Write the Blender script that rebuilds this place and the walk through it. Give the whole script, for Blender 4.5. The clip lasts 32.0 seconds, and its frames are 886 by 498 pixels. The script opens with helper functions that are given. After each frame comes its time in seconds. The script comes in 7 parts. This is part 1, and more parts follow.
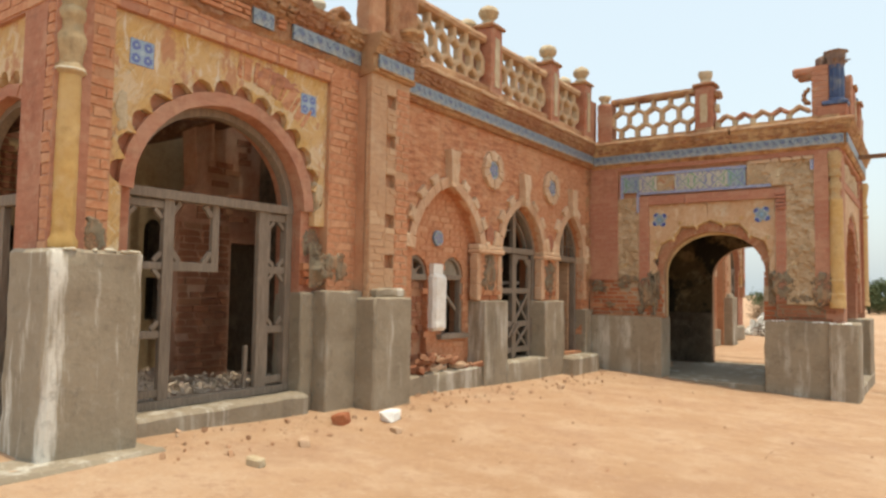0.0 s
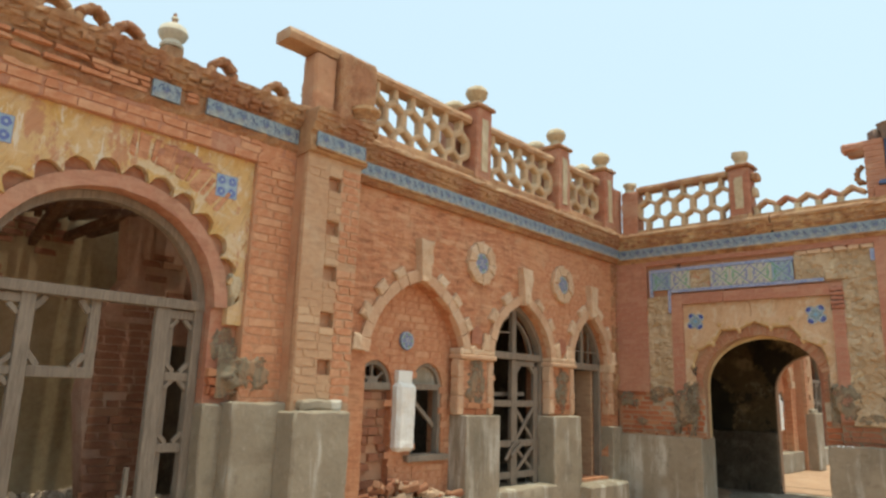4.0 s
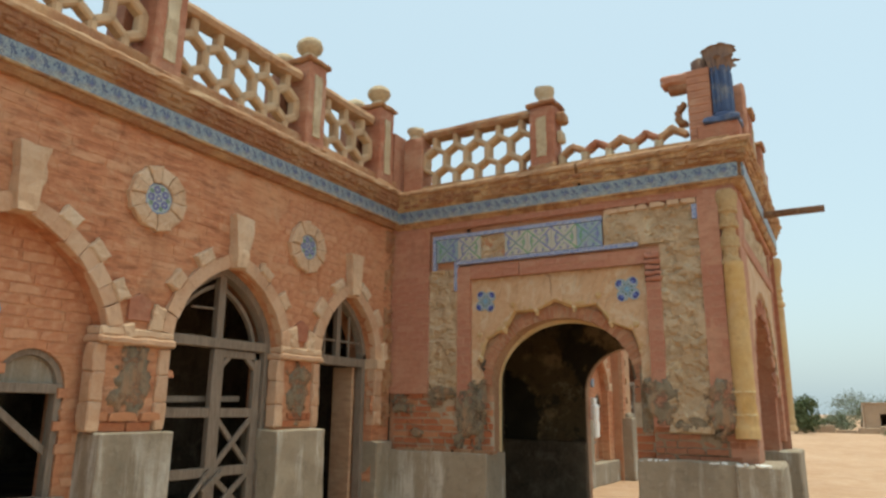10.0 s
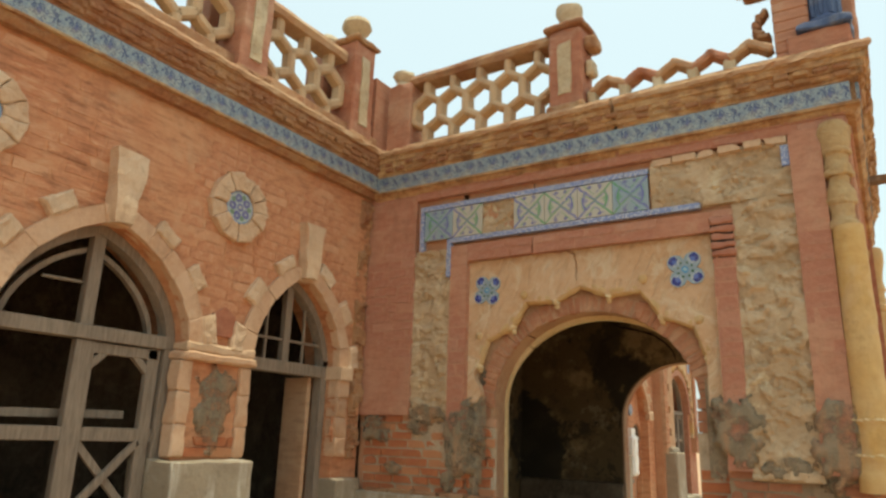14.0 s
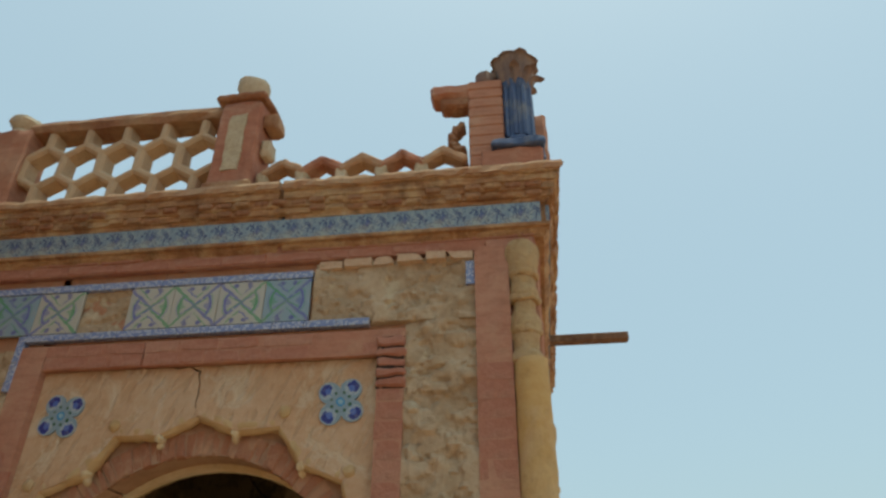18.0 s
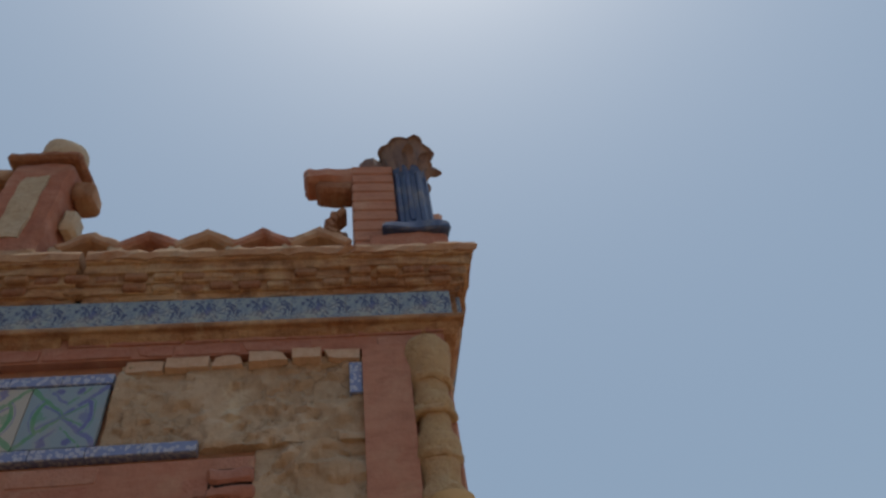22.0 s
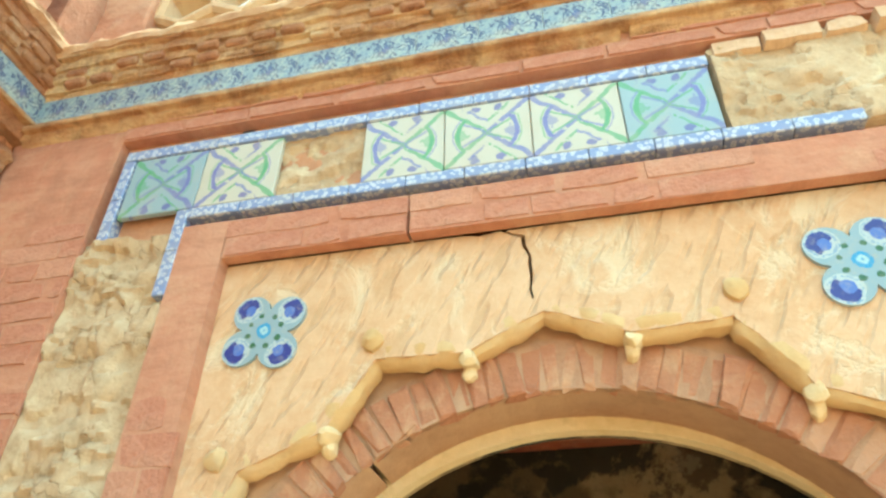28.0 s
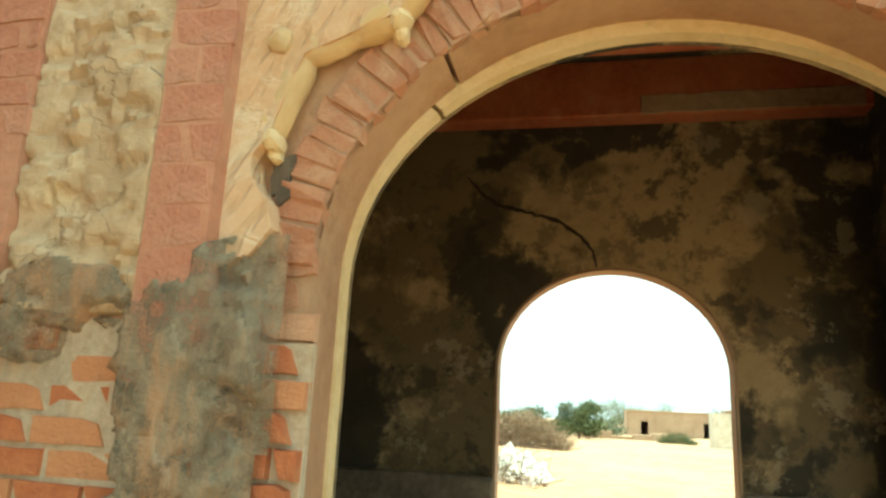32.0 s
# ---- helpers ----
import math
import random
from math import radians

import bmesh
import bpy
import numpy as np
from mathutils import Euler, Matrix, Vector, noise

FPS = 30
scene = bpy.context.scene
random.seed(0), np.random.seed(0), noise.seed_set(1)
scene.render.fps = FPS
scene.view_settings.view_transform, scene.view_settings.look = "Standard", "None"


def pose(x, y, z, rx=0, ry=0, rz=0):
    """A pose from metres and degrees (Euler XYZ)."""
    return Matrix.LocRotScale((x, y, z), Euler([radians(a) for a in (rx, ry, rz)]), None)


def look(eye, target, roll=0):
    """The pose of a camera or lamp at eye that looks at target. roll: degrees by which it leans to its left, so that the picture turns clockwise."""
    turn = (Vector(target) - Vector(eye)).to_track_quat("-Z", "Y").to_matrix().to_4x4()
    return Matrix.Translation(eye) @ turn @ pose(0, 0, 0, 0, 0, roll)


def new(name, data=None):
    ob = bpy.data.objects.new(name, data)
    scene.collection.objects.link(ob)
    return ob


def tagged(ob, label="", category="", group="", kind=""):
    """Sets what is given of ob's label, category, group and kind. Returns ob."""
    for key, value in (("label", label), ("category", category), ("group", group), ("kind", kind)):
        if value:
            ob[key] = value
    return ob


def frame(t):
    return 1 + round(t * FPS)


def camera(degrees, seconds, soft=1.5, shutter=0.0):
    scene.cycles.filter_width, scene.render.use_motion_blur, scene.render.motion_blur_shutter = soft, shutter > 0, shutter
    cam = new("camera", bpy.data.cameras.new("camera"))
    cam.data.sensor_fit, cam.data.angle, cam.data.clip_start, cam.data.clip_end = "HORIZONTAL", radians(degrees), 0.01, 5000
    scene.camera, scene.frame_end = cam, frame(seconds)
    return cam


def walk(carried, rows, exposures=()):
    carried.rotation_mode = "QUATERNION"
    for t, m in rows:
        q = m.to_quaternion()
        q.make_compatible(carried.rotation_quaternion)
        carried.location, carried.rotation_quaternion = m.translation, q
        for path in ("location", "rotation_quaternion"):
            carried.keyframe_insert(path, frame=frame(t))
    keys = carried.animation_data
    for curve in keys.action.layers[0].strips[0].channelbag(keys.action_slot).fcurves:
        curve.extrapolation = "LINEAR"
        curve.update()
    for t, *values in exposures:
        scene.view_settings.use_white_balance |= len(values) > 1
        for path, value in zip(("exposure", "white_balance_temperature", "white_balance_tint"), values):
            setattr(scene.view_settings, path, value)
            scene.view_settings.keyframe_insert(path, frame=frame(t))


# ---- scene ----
cam = camera(65.5, 32.0, soft=2.6)
PATH = [
    (0, (5.125, -12.11, 1.525), (3.975, -10.478, 1.642), 0.9),
    (0.5, (5.156, -11.908, 1.516), (3.854, -10.412, 1.774), -0.4),
    (1, (5.203, -11.727, 1.517), (3.784, -10.344, 1.786), -0.7),
    (1.5, (5.317, -11.523, 1.531), (3.734, -10.342, 1.85), 0.4),
    (2, (5.436, -11.369, 1.573), (3.882, -10.188, 2.007), -1.3),
    (2.5, (5.48, -11.102, 1.602), (4.007, -9.809, 2.0), 0.4),
    (3, (5.488, -10.805, 1.607), (4.149, -9.378, 2.023), 1.2),
    (3.5, (5.497, -10.549, 1.606), (4.174, -9.107, 2.019), 1.8),
    (5.5, (5.328, -9.518, 1.621), (4.008, -8.077, 2.043), 1.3),
    (6, (5.271, -9.262, 1.613), (4.118, -7.705, 2.111), 0.8),
    (6.5, (5.212, -9.005, 1.595), (4.049, -7.451, 2.078), 2.0),
    (7, (5.166, -8.74, 1.58), (4.041, -7.147, 2.022), 0.8),
    (7.5, (5.11, -8.475, 1.566), (4.114, -6.797, 2.005), 0.8),
    (8, (5.061, -8.226, 1.557), (4.076, -6.539, 1.985), -0.4),
    (8.5, (5.017, -7.961, 1.561), (4.003, -6.285, 1.964), 0.8),
    (9, (4.956, -7.721, 1.558), (4.03, -6.009, 2.018), 1.3),
    (9.5, (4.879, -7.435, 1.561), (3.992, -5.695, 1.994), -0.3),
    (10, (4.828, -7.169, 1.569), (3.855, -5.482, 2.023), 0.6),
    (10.5, (4.755, -6.944, 1.575), (3.807, -5.246, 2.04), 1.9),
    (11, (4.623, -6.67, 1.588), (3.734, -4.947, 2.083), 1.1),
    (11.5, (4.527, -6.466, 1.588), (3.566, -4.783, 2.085), 0.3),
    (12, (4.425, -6.204, 1.594), (3.375, -4.562, 2.046), 0.5),
    (12.5, (4.301, -5.922, 1.59), (3.302, -4.269, 2.109), 0.4),
    (13, (4.219, -5.665, 1.584), (3.239, -3.997, 2.089), -0.5),
    (13.5, (4.158, -5.379, 1.584), (3.116, -3.749, 2.091), 1.9),
    (15.5, (3.933, -4.293, 1.506), (2.884, -2.734, 2.191), 2.5),
    (16, (3.896, -4.05, 1.501), (2.896, -2.509, 2.293), 3.0),
    (16.5, (3.893, -3.827, 1.512), (2.95, -2.228, 2.257), 2.4),
    (17, (3.92, -3.651, 1.537), (3.207, -1.952, 2.314), 4.2),
    (17.5, (3.958, -3.586, 1.561), (3.621, -1.863, 2.52), 1.7),
    (18, (3.981, -3.574, 1.583), (3.754, -1.876, 2.615), 0.2),
    (18.5, (3.94, -3.538, 1.612), (3.868, -1.872, 2.716), -0.8),
    (19, (3.851, -3.454, 1.64), (3.925, -1.849, 2.831), -3.3),
    (19.5, (3.789, -3.327, 1.656), (3.901, -1.759, 2.893), -3.4),
    (20, (3.791, -3.113, 1.676), (3.832, -1.617, 3.003), -2.2),
    (20.5, (3.763, -2.857, 1.694), (3.991, -1.373, 3.015), -7.4),
    (21, (3.692, -2.649, 1.701), (3.904, -1.203, 3.067), -5.3),
    (21.5, (3.665, -2.469, 1.728), (3.857, -1.083, 3.157), -6.6),
    (22, (3.657, -2.312, 1.763), (3.924, -0.998, 3.246), -10.1),
    (22.5, (3.596, -2.173, 1.789), (3.948, -0.866, 3.262), -11.9),
    (23, (3.495, -2.071, 1.789), (3.877, -0.79, 3.277), -13.9),
    (23.5, (3.416, -1.976, 1.76), (3.75, -0.595, 3.168), -11.6),
    (24, (3.357, -1.852, 1.748), (3.34, -0.298, 3.007), -6.1),
    (24.5, (3.254, -1.792, 1.737), (2.939, -0.214, 2.924), -2.0),
    (25, (3.126, -1.731, 1.732), (2.8, -0.16, 2.925), -2.5),
    (25.5, (2.964, -1.67, 1.743), (2.643, -0.119, 2.964), -2.0),
    (27.5, (2.361, -1.566, 1.777), (2.08, 0.048, 2.925), -3.0),
    (28, (2.214, -1.614, 1.787), (1.829, -0.047, 2.969), 1.0),
    (28.5, (2.093, -1.605, 1.762), (1.55, -0.108, 2.972), 1.1),
    (29, (2.021, -1.529, 1.751), (1.505, 0.005, 2.926), 3.3),
    (29.5, (1.97, -1.46, 1.725), (1.59, 0.211, 2.758), 4.5),
    (30, (1.934, -1.441, 1.701), (1.651, 0.307, 2.631), 3.7),
    (30.5, (1.907, -1.438, 1.659), (1.669, 0.373, 2.472), 4.5),
    (31, (1.925, -1.428, 1.608), (1.722, 0.433, 2.311), 5.3),
    (31.5, (1.938, -1.424, 1.558), (1.659, 0.468, 2.144), 4.7),
    (32, (1.95, -1.426, 1.517), (1.537, 0.476, 1.977), 2.8),
]
EXPOSURES = [(0, 0.73, 7800, 5), (1, 0.8, 7800, -2), (2, 0.6, 7400, -3), (3, 0.67, 7100, -3), (6, 0.73, 7300, -6), (7, 0.6, 7400, -7), (8, 0.45, 7150, -5), (9, 0.57, 7150, -4), (10, 0.52, 7150, -4), (11, 0.46, 7300, -2), (12, 0.83, 7900, -1), (14, 0.79, 8000, -5), (16, 0.97, 7800, -20), (16.5, 1.01, 7900, -19), (17.5, 0.38, 7050, -12), (19, -0.05, 6550, -3), (21, -0.32, 6250, 4), (22, -0.6, 6150, 5), (23.4, -0.7, 6150, 5), (24, -0.07, 6650, 2), (25, 1.28, 7150, -2), (28, 2.37, 6250, -27), (29, 2.38, 6300, -29), (30, 2.13, 6800, -31), (31, 1.85, 7400, -27), (32, 1.88, 7500, -25)]
walk(cam, [(t, look(eye, target, roll)) for t, eye, target, roll in PATH], EXPOSURES)

# ---- light ----
SUN_TO = Vector((0.08, 0.03, 1.0)).normalized()
world = bpy.data.worlds.new("hazy_sky")
scene.world = world
world.use_nodes = True
_nt = world.node_tree
_sky = _nt.nodes.new("ShaderNodeTexSky")
_sky.sky_type = "NISHITA"
_sky.sun_disc = False
_sky.sun_elevation = math.asin(SUN_TO.z)
_sky.sun_rotation = math.atan2(SUN_TO.x, SUN_TO.y)
_sky.air_density, _sky.dust_density, _sky.ozone_density, _sky.altitude = 1.15, 4.2, 1.0, 60
_veil = _nt.nodes.new("ShaderNodeMixRGB")
_veil.inputs[0].default_value = 0.62
_veil.inputs[2].default_value = (3.25, 4.05, 5.1, 1)
_nt.links.new(_sky.outputs[0], _veil.inputs[1])
_nt.links.new(_veil.outputs[0], _nt.nodes["Background"].inputs[0])
_nt.nodes["Background"].inputs[1].default_value = 0.15
_sun = bpy.data.lights.new("sun", "SUN")
_sun.energy, _sun.angle, _sun.color = 1.8, radians(0.8), (1.0, 0.95, 0.87)
sun = new("sun", _sun)
sun.matrix_world = look(SUN_TO * 40, (0, 0, 0))


# ---- node materials ----
class Val:
    """A number in a node tree; sums and products become math nodes."""

    def __init__(self, tree, sock):
        self.tree, self.sock = tree, sock

    def _op(self, op, *others):
        n = self.tree.nodes.new("ShaderNodeMath")
        n.operation = op
        for i, o in enumerate((self, *others)):
            if isinstance(o, Val):
                self.tree.links.new(o.sock, n.inputs[i])
            else:
                n.inputs[i].default_value = o
        return Val(self.tree, n.outputs[0])

    def __add__(self, o): return self._op("ADD", o)
    def __sub__(self, o): return self._op("SUBTRACT", o)
    def __mul__(self, o): return self._op("MULTIPLY", o)
    def __truediv__(self, o): return self._op("DIVIDE", o)
    def abs(self): return self._op("ABSOLUTE")
    def below(self, o): return self._op("LESS_THAN", o)
    def above(self, o): return self._op("GREATER_THAN", o)
    def max(self, o): return self._op("MAXIMUM", o)
    def min(self, o): return self._op("MINIMUM", o)
    def fract(self): return self._op("FRACT")
    def ring(self, r, w): return (self - r).abs().below(w)


class Mat:
    def __init__(self, name, rough=0.9, metal=0.0):
        self.m = bpy.data.materials.new(name)
        self.m.use_nodes = True
        self.t = self.m.node_tree
        self.b = self.t.nodes["Principled BSDF"]
        self.b.inputs["Roughness"].default_value = rough
        self.b.inputs["Metallic"].default_value = metal
        tc = self.t.nodes.new("ShaderNodeTexCoord")
        self.co = tc.outputs["Object"]

    def noise(self, scale, detail=4.0, rough=0.6, stretch=None, distort=0.0):
        n = self.t.nodes.new("ShaderNodeTexNoise")
        n.inputs["Scale"].default_value, n.inputs["Detail"].default_value, n.inputs["Roughness"].default_value = scale, detail, rough
        n.inputs["Distortion"].default_value = distort
        src = self.co
        if stretch:
            mp = self.t.nodes.new("ShaderNodeMapping")
            mp.inputs["Scale"].default_value = stretch
            self.t.links.new(src, mp.inputs[0])
            src = mp.outputs[0]
        self.t.links.new(src, n.inputs["Vector"])
        return Val(self.t, n.outputs[0])

    def cells(self, scale, feature="F1", out=0, warp=0.0):
        n = self.t.nodes.new("ShaderNodeTexVoronoi")
        n.feature = feature
        n.inputs["Scale"].default_value = scale
        src = self.co
        if warp:
            w = self.t.nodes.new("ShaderNodeTexNoise")
            w.inputs["Scale"].default_value, w.inputs["Detail"].default_value = scale * 0.7, 5.0
            self.t.links.new(src, w.inputs["Vector"])
            a = self.t.nodes.new("ShaderNodeVectorMath")
            a.operation = "MULTIPLY_ADD"
            a.inputs[1].default_value = (warp, warp, warp)
            self.t.links.new(w.outputs["Color"], a.inputs[0])
            self.t.links.new(src, a.inputs[2])
            src = a.outputs[0]
        self.t.links.new(src, n.inputs["Vector"])
        return Val(self.t, n.outputs[out])

    def random(self):
        return Val(self.t, self.t.nodes.new("ShaderNodeObjectInfo").outputs["Random"])

    def island(self):
        return Val(self.t, self.t.nodes.new("ShaderNodeNewGeometry").outputs["Random Per Island"])

    def xyz(self):
        n = self.t.nodes.new("ShaderNodeSeparateXYZ")
        self.t.links.new(self.co, n.inputs[0])
        return [Val(self.t, o) for o in n.outputs]

    def step(self, v, a, b):
        n = self.t.nodes.new("ShaderNodeMapRange")
        n.inputs[1].default_value, n.inputs[2].default_value = a, b
        self.t.links.new(v.sock, n.inputs[0])
        return Val(self.t, n.outputs[0])

    def mix(self, f, a, b, blend="MIX"):
        n = self.t.nodes.new("ShaderNodeMixRGB")
        n.blend_type = blend
        for i, v in enumerate((f, a, b)):
            if isinstance(v, Val):
                self.t.links.new(v.sock, n.inputs[i])
            elif isinstance(v, (tuple, list)):
                n.inputs[i].default_value = (*v, 1)
            elif isinstance(v, (int, float)):
                n.inputs[i].default_value = v
            else:
                self.t.links.new(v, n.inputs[i])
        return n.outputs[0]

    def colour(self, c):
        if isinstance(c, tuple):
            self.b.inputs["Base Color"].default_value = (*c, 1)
        else:
            self.t.links.new(c, self.b.inputs["Base Color"])
        return self

    def rough(self, v):
        self.t.links.new(v.sock, self.b.inputs["Roughness"])
        return self

    def bump(self, v, strength=0.4, dist=0.01):
        n = self.t.nodes.new("ShaderNodeBump")
        n.inputs["Strength"].default_value, n.inputs["Distance"].default_value = strength, dist
        self.t.links.new(v.sock, n.inputs["Height"])
        self.t.links.new(n.outputs[0], self.b.inputs["Normal"])
        return self.m


def weathered(name, base, dark, light, per="none", scale=1.0, bump=0.5, dust=0.35, grime=0.3, dist=0.012, dustcol=(0.52, 0.36, 0.22), vary=0.55, courses=0.0):
    """Old masonry: two tones, fine grain, pale dust patches and darker stains."""
    k = Mat(name, 0.93)
    big, fine = k.noise(1.1 * scale, 5, 0.65), k.noise(17 * scale, 5, 0.7)
    c = k.mix(k.step(fine, 0.3, 0.7), dark, base)
    c = k.mix(k.step(big, 0.42, 0.72) * 0.75, c, light)
    if per != "none":
        r = k.random() if per == "object" else k.island()
        c = k.mix(r * vary, c, k.mix(0.5, dark, base))
        c = k.mix((r * 7.31).fract().above(0.86) * vary, c, light)
    if courses:
        n = k.noise(1.0, 5, 0.65, stretch=(5, 5, 21), distort=0.3)
        c = k.mix(k.step(n, 0.50, 0.66) * courses, c, tuple(v * 0.62 for v in dark))
        c = k.mix(k.step(n, 0.47, 0.34) * courses * 0.8, c, light)
    d = k.noise(3.1 * scale, 6, 0.7, distort=0.6)
    c = k.mix(k.step(d, 0.52, 0.7) * dust, c, dustcol)
    g = k.noise(1.7 * scale, 6, 0.75, stretch=(1.6, 1.6, 0.45))
    c = k.mix(k.step(g, 0.53, 0.75) * grime, c, tuple(v * 0.38 for v in dark))
    c = k.mix(k.step(k.noise(7.5 * scale, 6, 0.75), 0.57, 0.70) * 0.35, c, tuple(v * 0.6 for v in dark))
    k.colour(c)
    k.bump(fine * 0.6 + k.noise(60 * scale, 3) * 0.4 + d * 0.5, bump, dist)
    return k.m


M_WALL = weathered("red_washed_brick", (0.54, 0.23, 0.118), (0.43, 0.165, 0.08), (0.63, 0.37, 0.22), "island", dust=0.55, dustcol=(0.58, 0.365, 0.22), grime=0.5, vary=0.45, courses=0.85)
M_WALLP = weathered("red_washed_brick_single", (0.54, 0.23, 0.118), (0.43, 0.165, 0.08), (0.63, 0.37, 0.22), "object", dust=0.55, dustcol=(0.58, 0.365, 0.22), grime=0.5, vary=0.45, courses=0.85)
M_MORTAR = weathered("old_mortar", (0.48, 0.235, 0.13), (0.40, 0.185, 0.10), (0.55, 0.33, 0.20), scale=1.3)
M_RED = weathered("red_limewash", (0.44, 0.178, 0.105), (0.35, 0.125, 0.072), (0.51, 0.285, 0.185), "island", grime=0.4, dust=0.65, dustcol=(0.54, 0.345, 0.23), vary=0.25, bump=0.8, courses=0.3)
M_BARE = weathered("bare_orange_brick", (0.46, 0.15, 0.06), (0.31, 0.09, 0.04), (0.53, 0.27, 0.14), "object", scale=1.5, dust=0.55, grime=0.5, bump=0.8)
M_BLOCK = weathered("pale_dressed_block", (0.61, 0.425, 0.28), (0.50, 0.315, 0.195), (0.70, 0.545, 0.395), "object", dust=0.5, dustcol=(0.60, 0.43, 0.28), grime=0.4, scale=1.5, bump=0.8)
M_YELLOW = weathered("ochre_limewash", (0.55, 0.365, 0.17), (0.48, 0.29, 0.12), (0.60, 0.45, 0.26), dust=0.5, dustcol=(0.58, 0.43, 0.28), grime=0.3, dist=0.008)
M_CREAM = weathered("cream_plaster", (0.68, 0.52, 0.30), (0.56, 0.40, 0.20), (0.74, 0.62, 0.42), grime=0.15)


def _mud():
    """Mud plaster: layered tones, a net of fine cracks, pale flakes."""
    k = Mat("rough_mud_plaster", 0.95)
    big, fine, mid = k.noise(2.2, 6, 0.68), k.noise(26, 5, 0.72), k.noise(7, 6, 0.7, distort=0.5)
    c = k.mix(k.step(fine, 0.3, 0.7), (0.385, 0.265, 0.158), (0.475, 0.345, 0.215))
    c = k.mix(k.step(big, 0.46, 0.58) * 0.7, c, (0.55, 0.415, 0.275))
    c = k.mix(k.step(mid, 0.54, 0.62) * 0.6, c, (0.36, 0.25, 0.145))
    c = k.mix(k.step(k.noise(4.3, 6, 0.7), 0.57, 0.63) * 0.7, c, (0.58, 0.465, 0.305))
    net = k.cells(10.5, "DISTANCE_TO_EDGE", 0, 0.16) + (fine - 0.5) * 0.10
    gap = k.step(net, 0.03, 0.0) * k.step(k.noise(3.7, 4, 0.6), 0.46, 0.6)
    c = k.mix(gap * 0.12, c, (0.19, 0.12, 0.065))
    k.colour(c)
    return k.bump(fine * 0.3 + mid * 0.6 - gap * 0.3, 0.8, 0.02)


M_ROUGH = _mud()
M_CORNICE = weathered("eroded_brick_cornice", (0.42, 0.19, 0.095), (0.27, 0.115, 0.06), (0.58, 0.38, 0.2), scale=1.7, bump=0.9, dist=0.03, dust=0.55, grime=0.4)
M_OCORN = weathered("eroded_ochre_cornice", (0.50, 0.26, 0.115), (0.33, 0.14, 0.065), (0.68, 0.48, 0.26), scale=1.9, bump=0.9, dist=0.03, dust=0.75, dustcol=(0.64, 0.46, 0.26), grime=0.85, courses=0.6)
M_STONE = weathered("weathered_finial_stone", (0.56, 0.45, 0.29), (0.40, 0.29, 0.18), (0.66, 0.57, 0.42), scale=2.0, grime=0.4)
# Plaster darkened so the rooms behind the openings read as deep shade.
M_DARK = weathered("shade_dark_plaster", (0.13, 0.095, 0.065), (0.05, 0.036, 0.024), (0.24, 0.18, 0.12), scale=1.0, dust=0.55, dustcol=(0.30, 0.23, 0.16), grime=1.0)
M_ROOM = weathered("stained_room_plaster", (0.31, 0.18, 0.10), (0.19, 0.095, 0.052), (0.42, 0.29, 0.18), dust=0.3, grime=0.5)
M_BEAM = weathered("red_painted_beam", (0.40, 0.085, 0.032), (0.25, 0.045, 0.018), (0.45, 0.16, 0.08), grime=0.4, dust=0.15)
# Near-black colour that paints the shade inside cracks and open joints.
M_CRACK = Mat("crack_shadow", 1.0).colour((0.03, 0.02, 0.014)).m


def _hatched(name="scored_ochre_plaster", base=(0.59, 0.385, 0.235), deep=(0.51, 0.305, 0.165), flake=(0.51, 0.60), under=None):
    """Ochre wash over diagonally scored plaster, flaking to a pale bed."""
    k = Mat(name, 0.93)
    big, fine = k.noise(1.4, 5, 0.65), k.noise(19, 5, 0.7)
    x, y, z = k.xyz()
    h = x + y
    cv = k.t.nodes.new("ShaderNodeCombineXYZ")
    k.t.links.new((h * 0.88 - z * 0.47).sock, cv.inputs[0])
    k.t.links.new(((h * 0.47 + z * 0.88) * 0.24).sock, cv.inputs[1])
    sc = k.t.nodes.new("ShaderNodeTexNoise")
    sc.inputs["Scale"].default_value, sc.inputs["Detail"].default_value = 24.0, 2.0
    k.t.links.new(cv.outputs[0], sc.inputs["Vector"])
    score = Val(k.t, sc.outputs[0])
    c = k.mix(k.step(fine, 0.3, 0.7), deep, base)
    c = k.mix(k.step(big, 0.42, 0.7) * 0.7, c, (0.63, 0.465, 0.32))
    c = k.mix(k.step(score, 0.56, 0.66) * 0.34, c, (0.38, 0.235, 0.115))
    fl = k.noise(3.4, 6, 0.72, distort=0.8)
    c = k.mix(k.step(fl, *flake) * 0.7, c, (0.65, 0.52, 0.36))
    if under:
        c = k.mix(k.step(k.noise(2.4, 7, 0.75, stretch=(1.4, 1.4, 0.6)), 0.54, 0.58) * 0.85, c, under)
        c = k.mix(k.step(k.noise(5.5, 6, 0.7, stretch=(2.5, 2.5, 0.5)), 0.60, 0.64) * 0.8, c, (0.66, 0.58, 0.46))
    c = k.mix(k.step(k.noise(2.2, 6, 0.75), 0.6, 0.8) * 0.4, c, (0.26, 0.16, 0.08))
    k.colour(c)
    return k.bump(k.step(score, 0.5, 0.62) * -0.8 + fine * 0.4 + k.step(fl, 0.54, 0.62) * -0.5, 0.7, 0.012)


M_HATCH = _hatched()
M_FLAKE = _hatched("flaking_golden_limewash", (0.60, 0.375, 0.14), (0.52, 0.30, 0.10), (0.50, 0.56), (0.46, 0.215, 0.12))


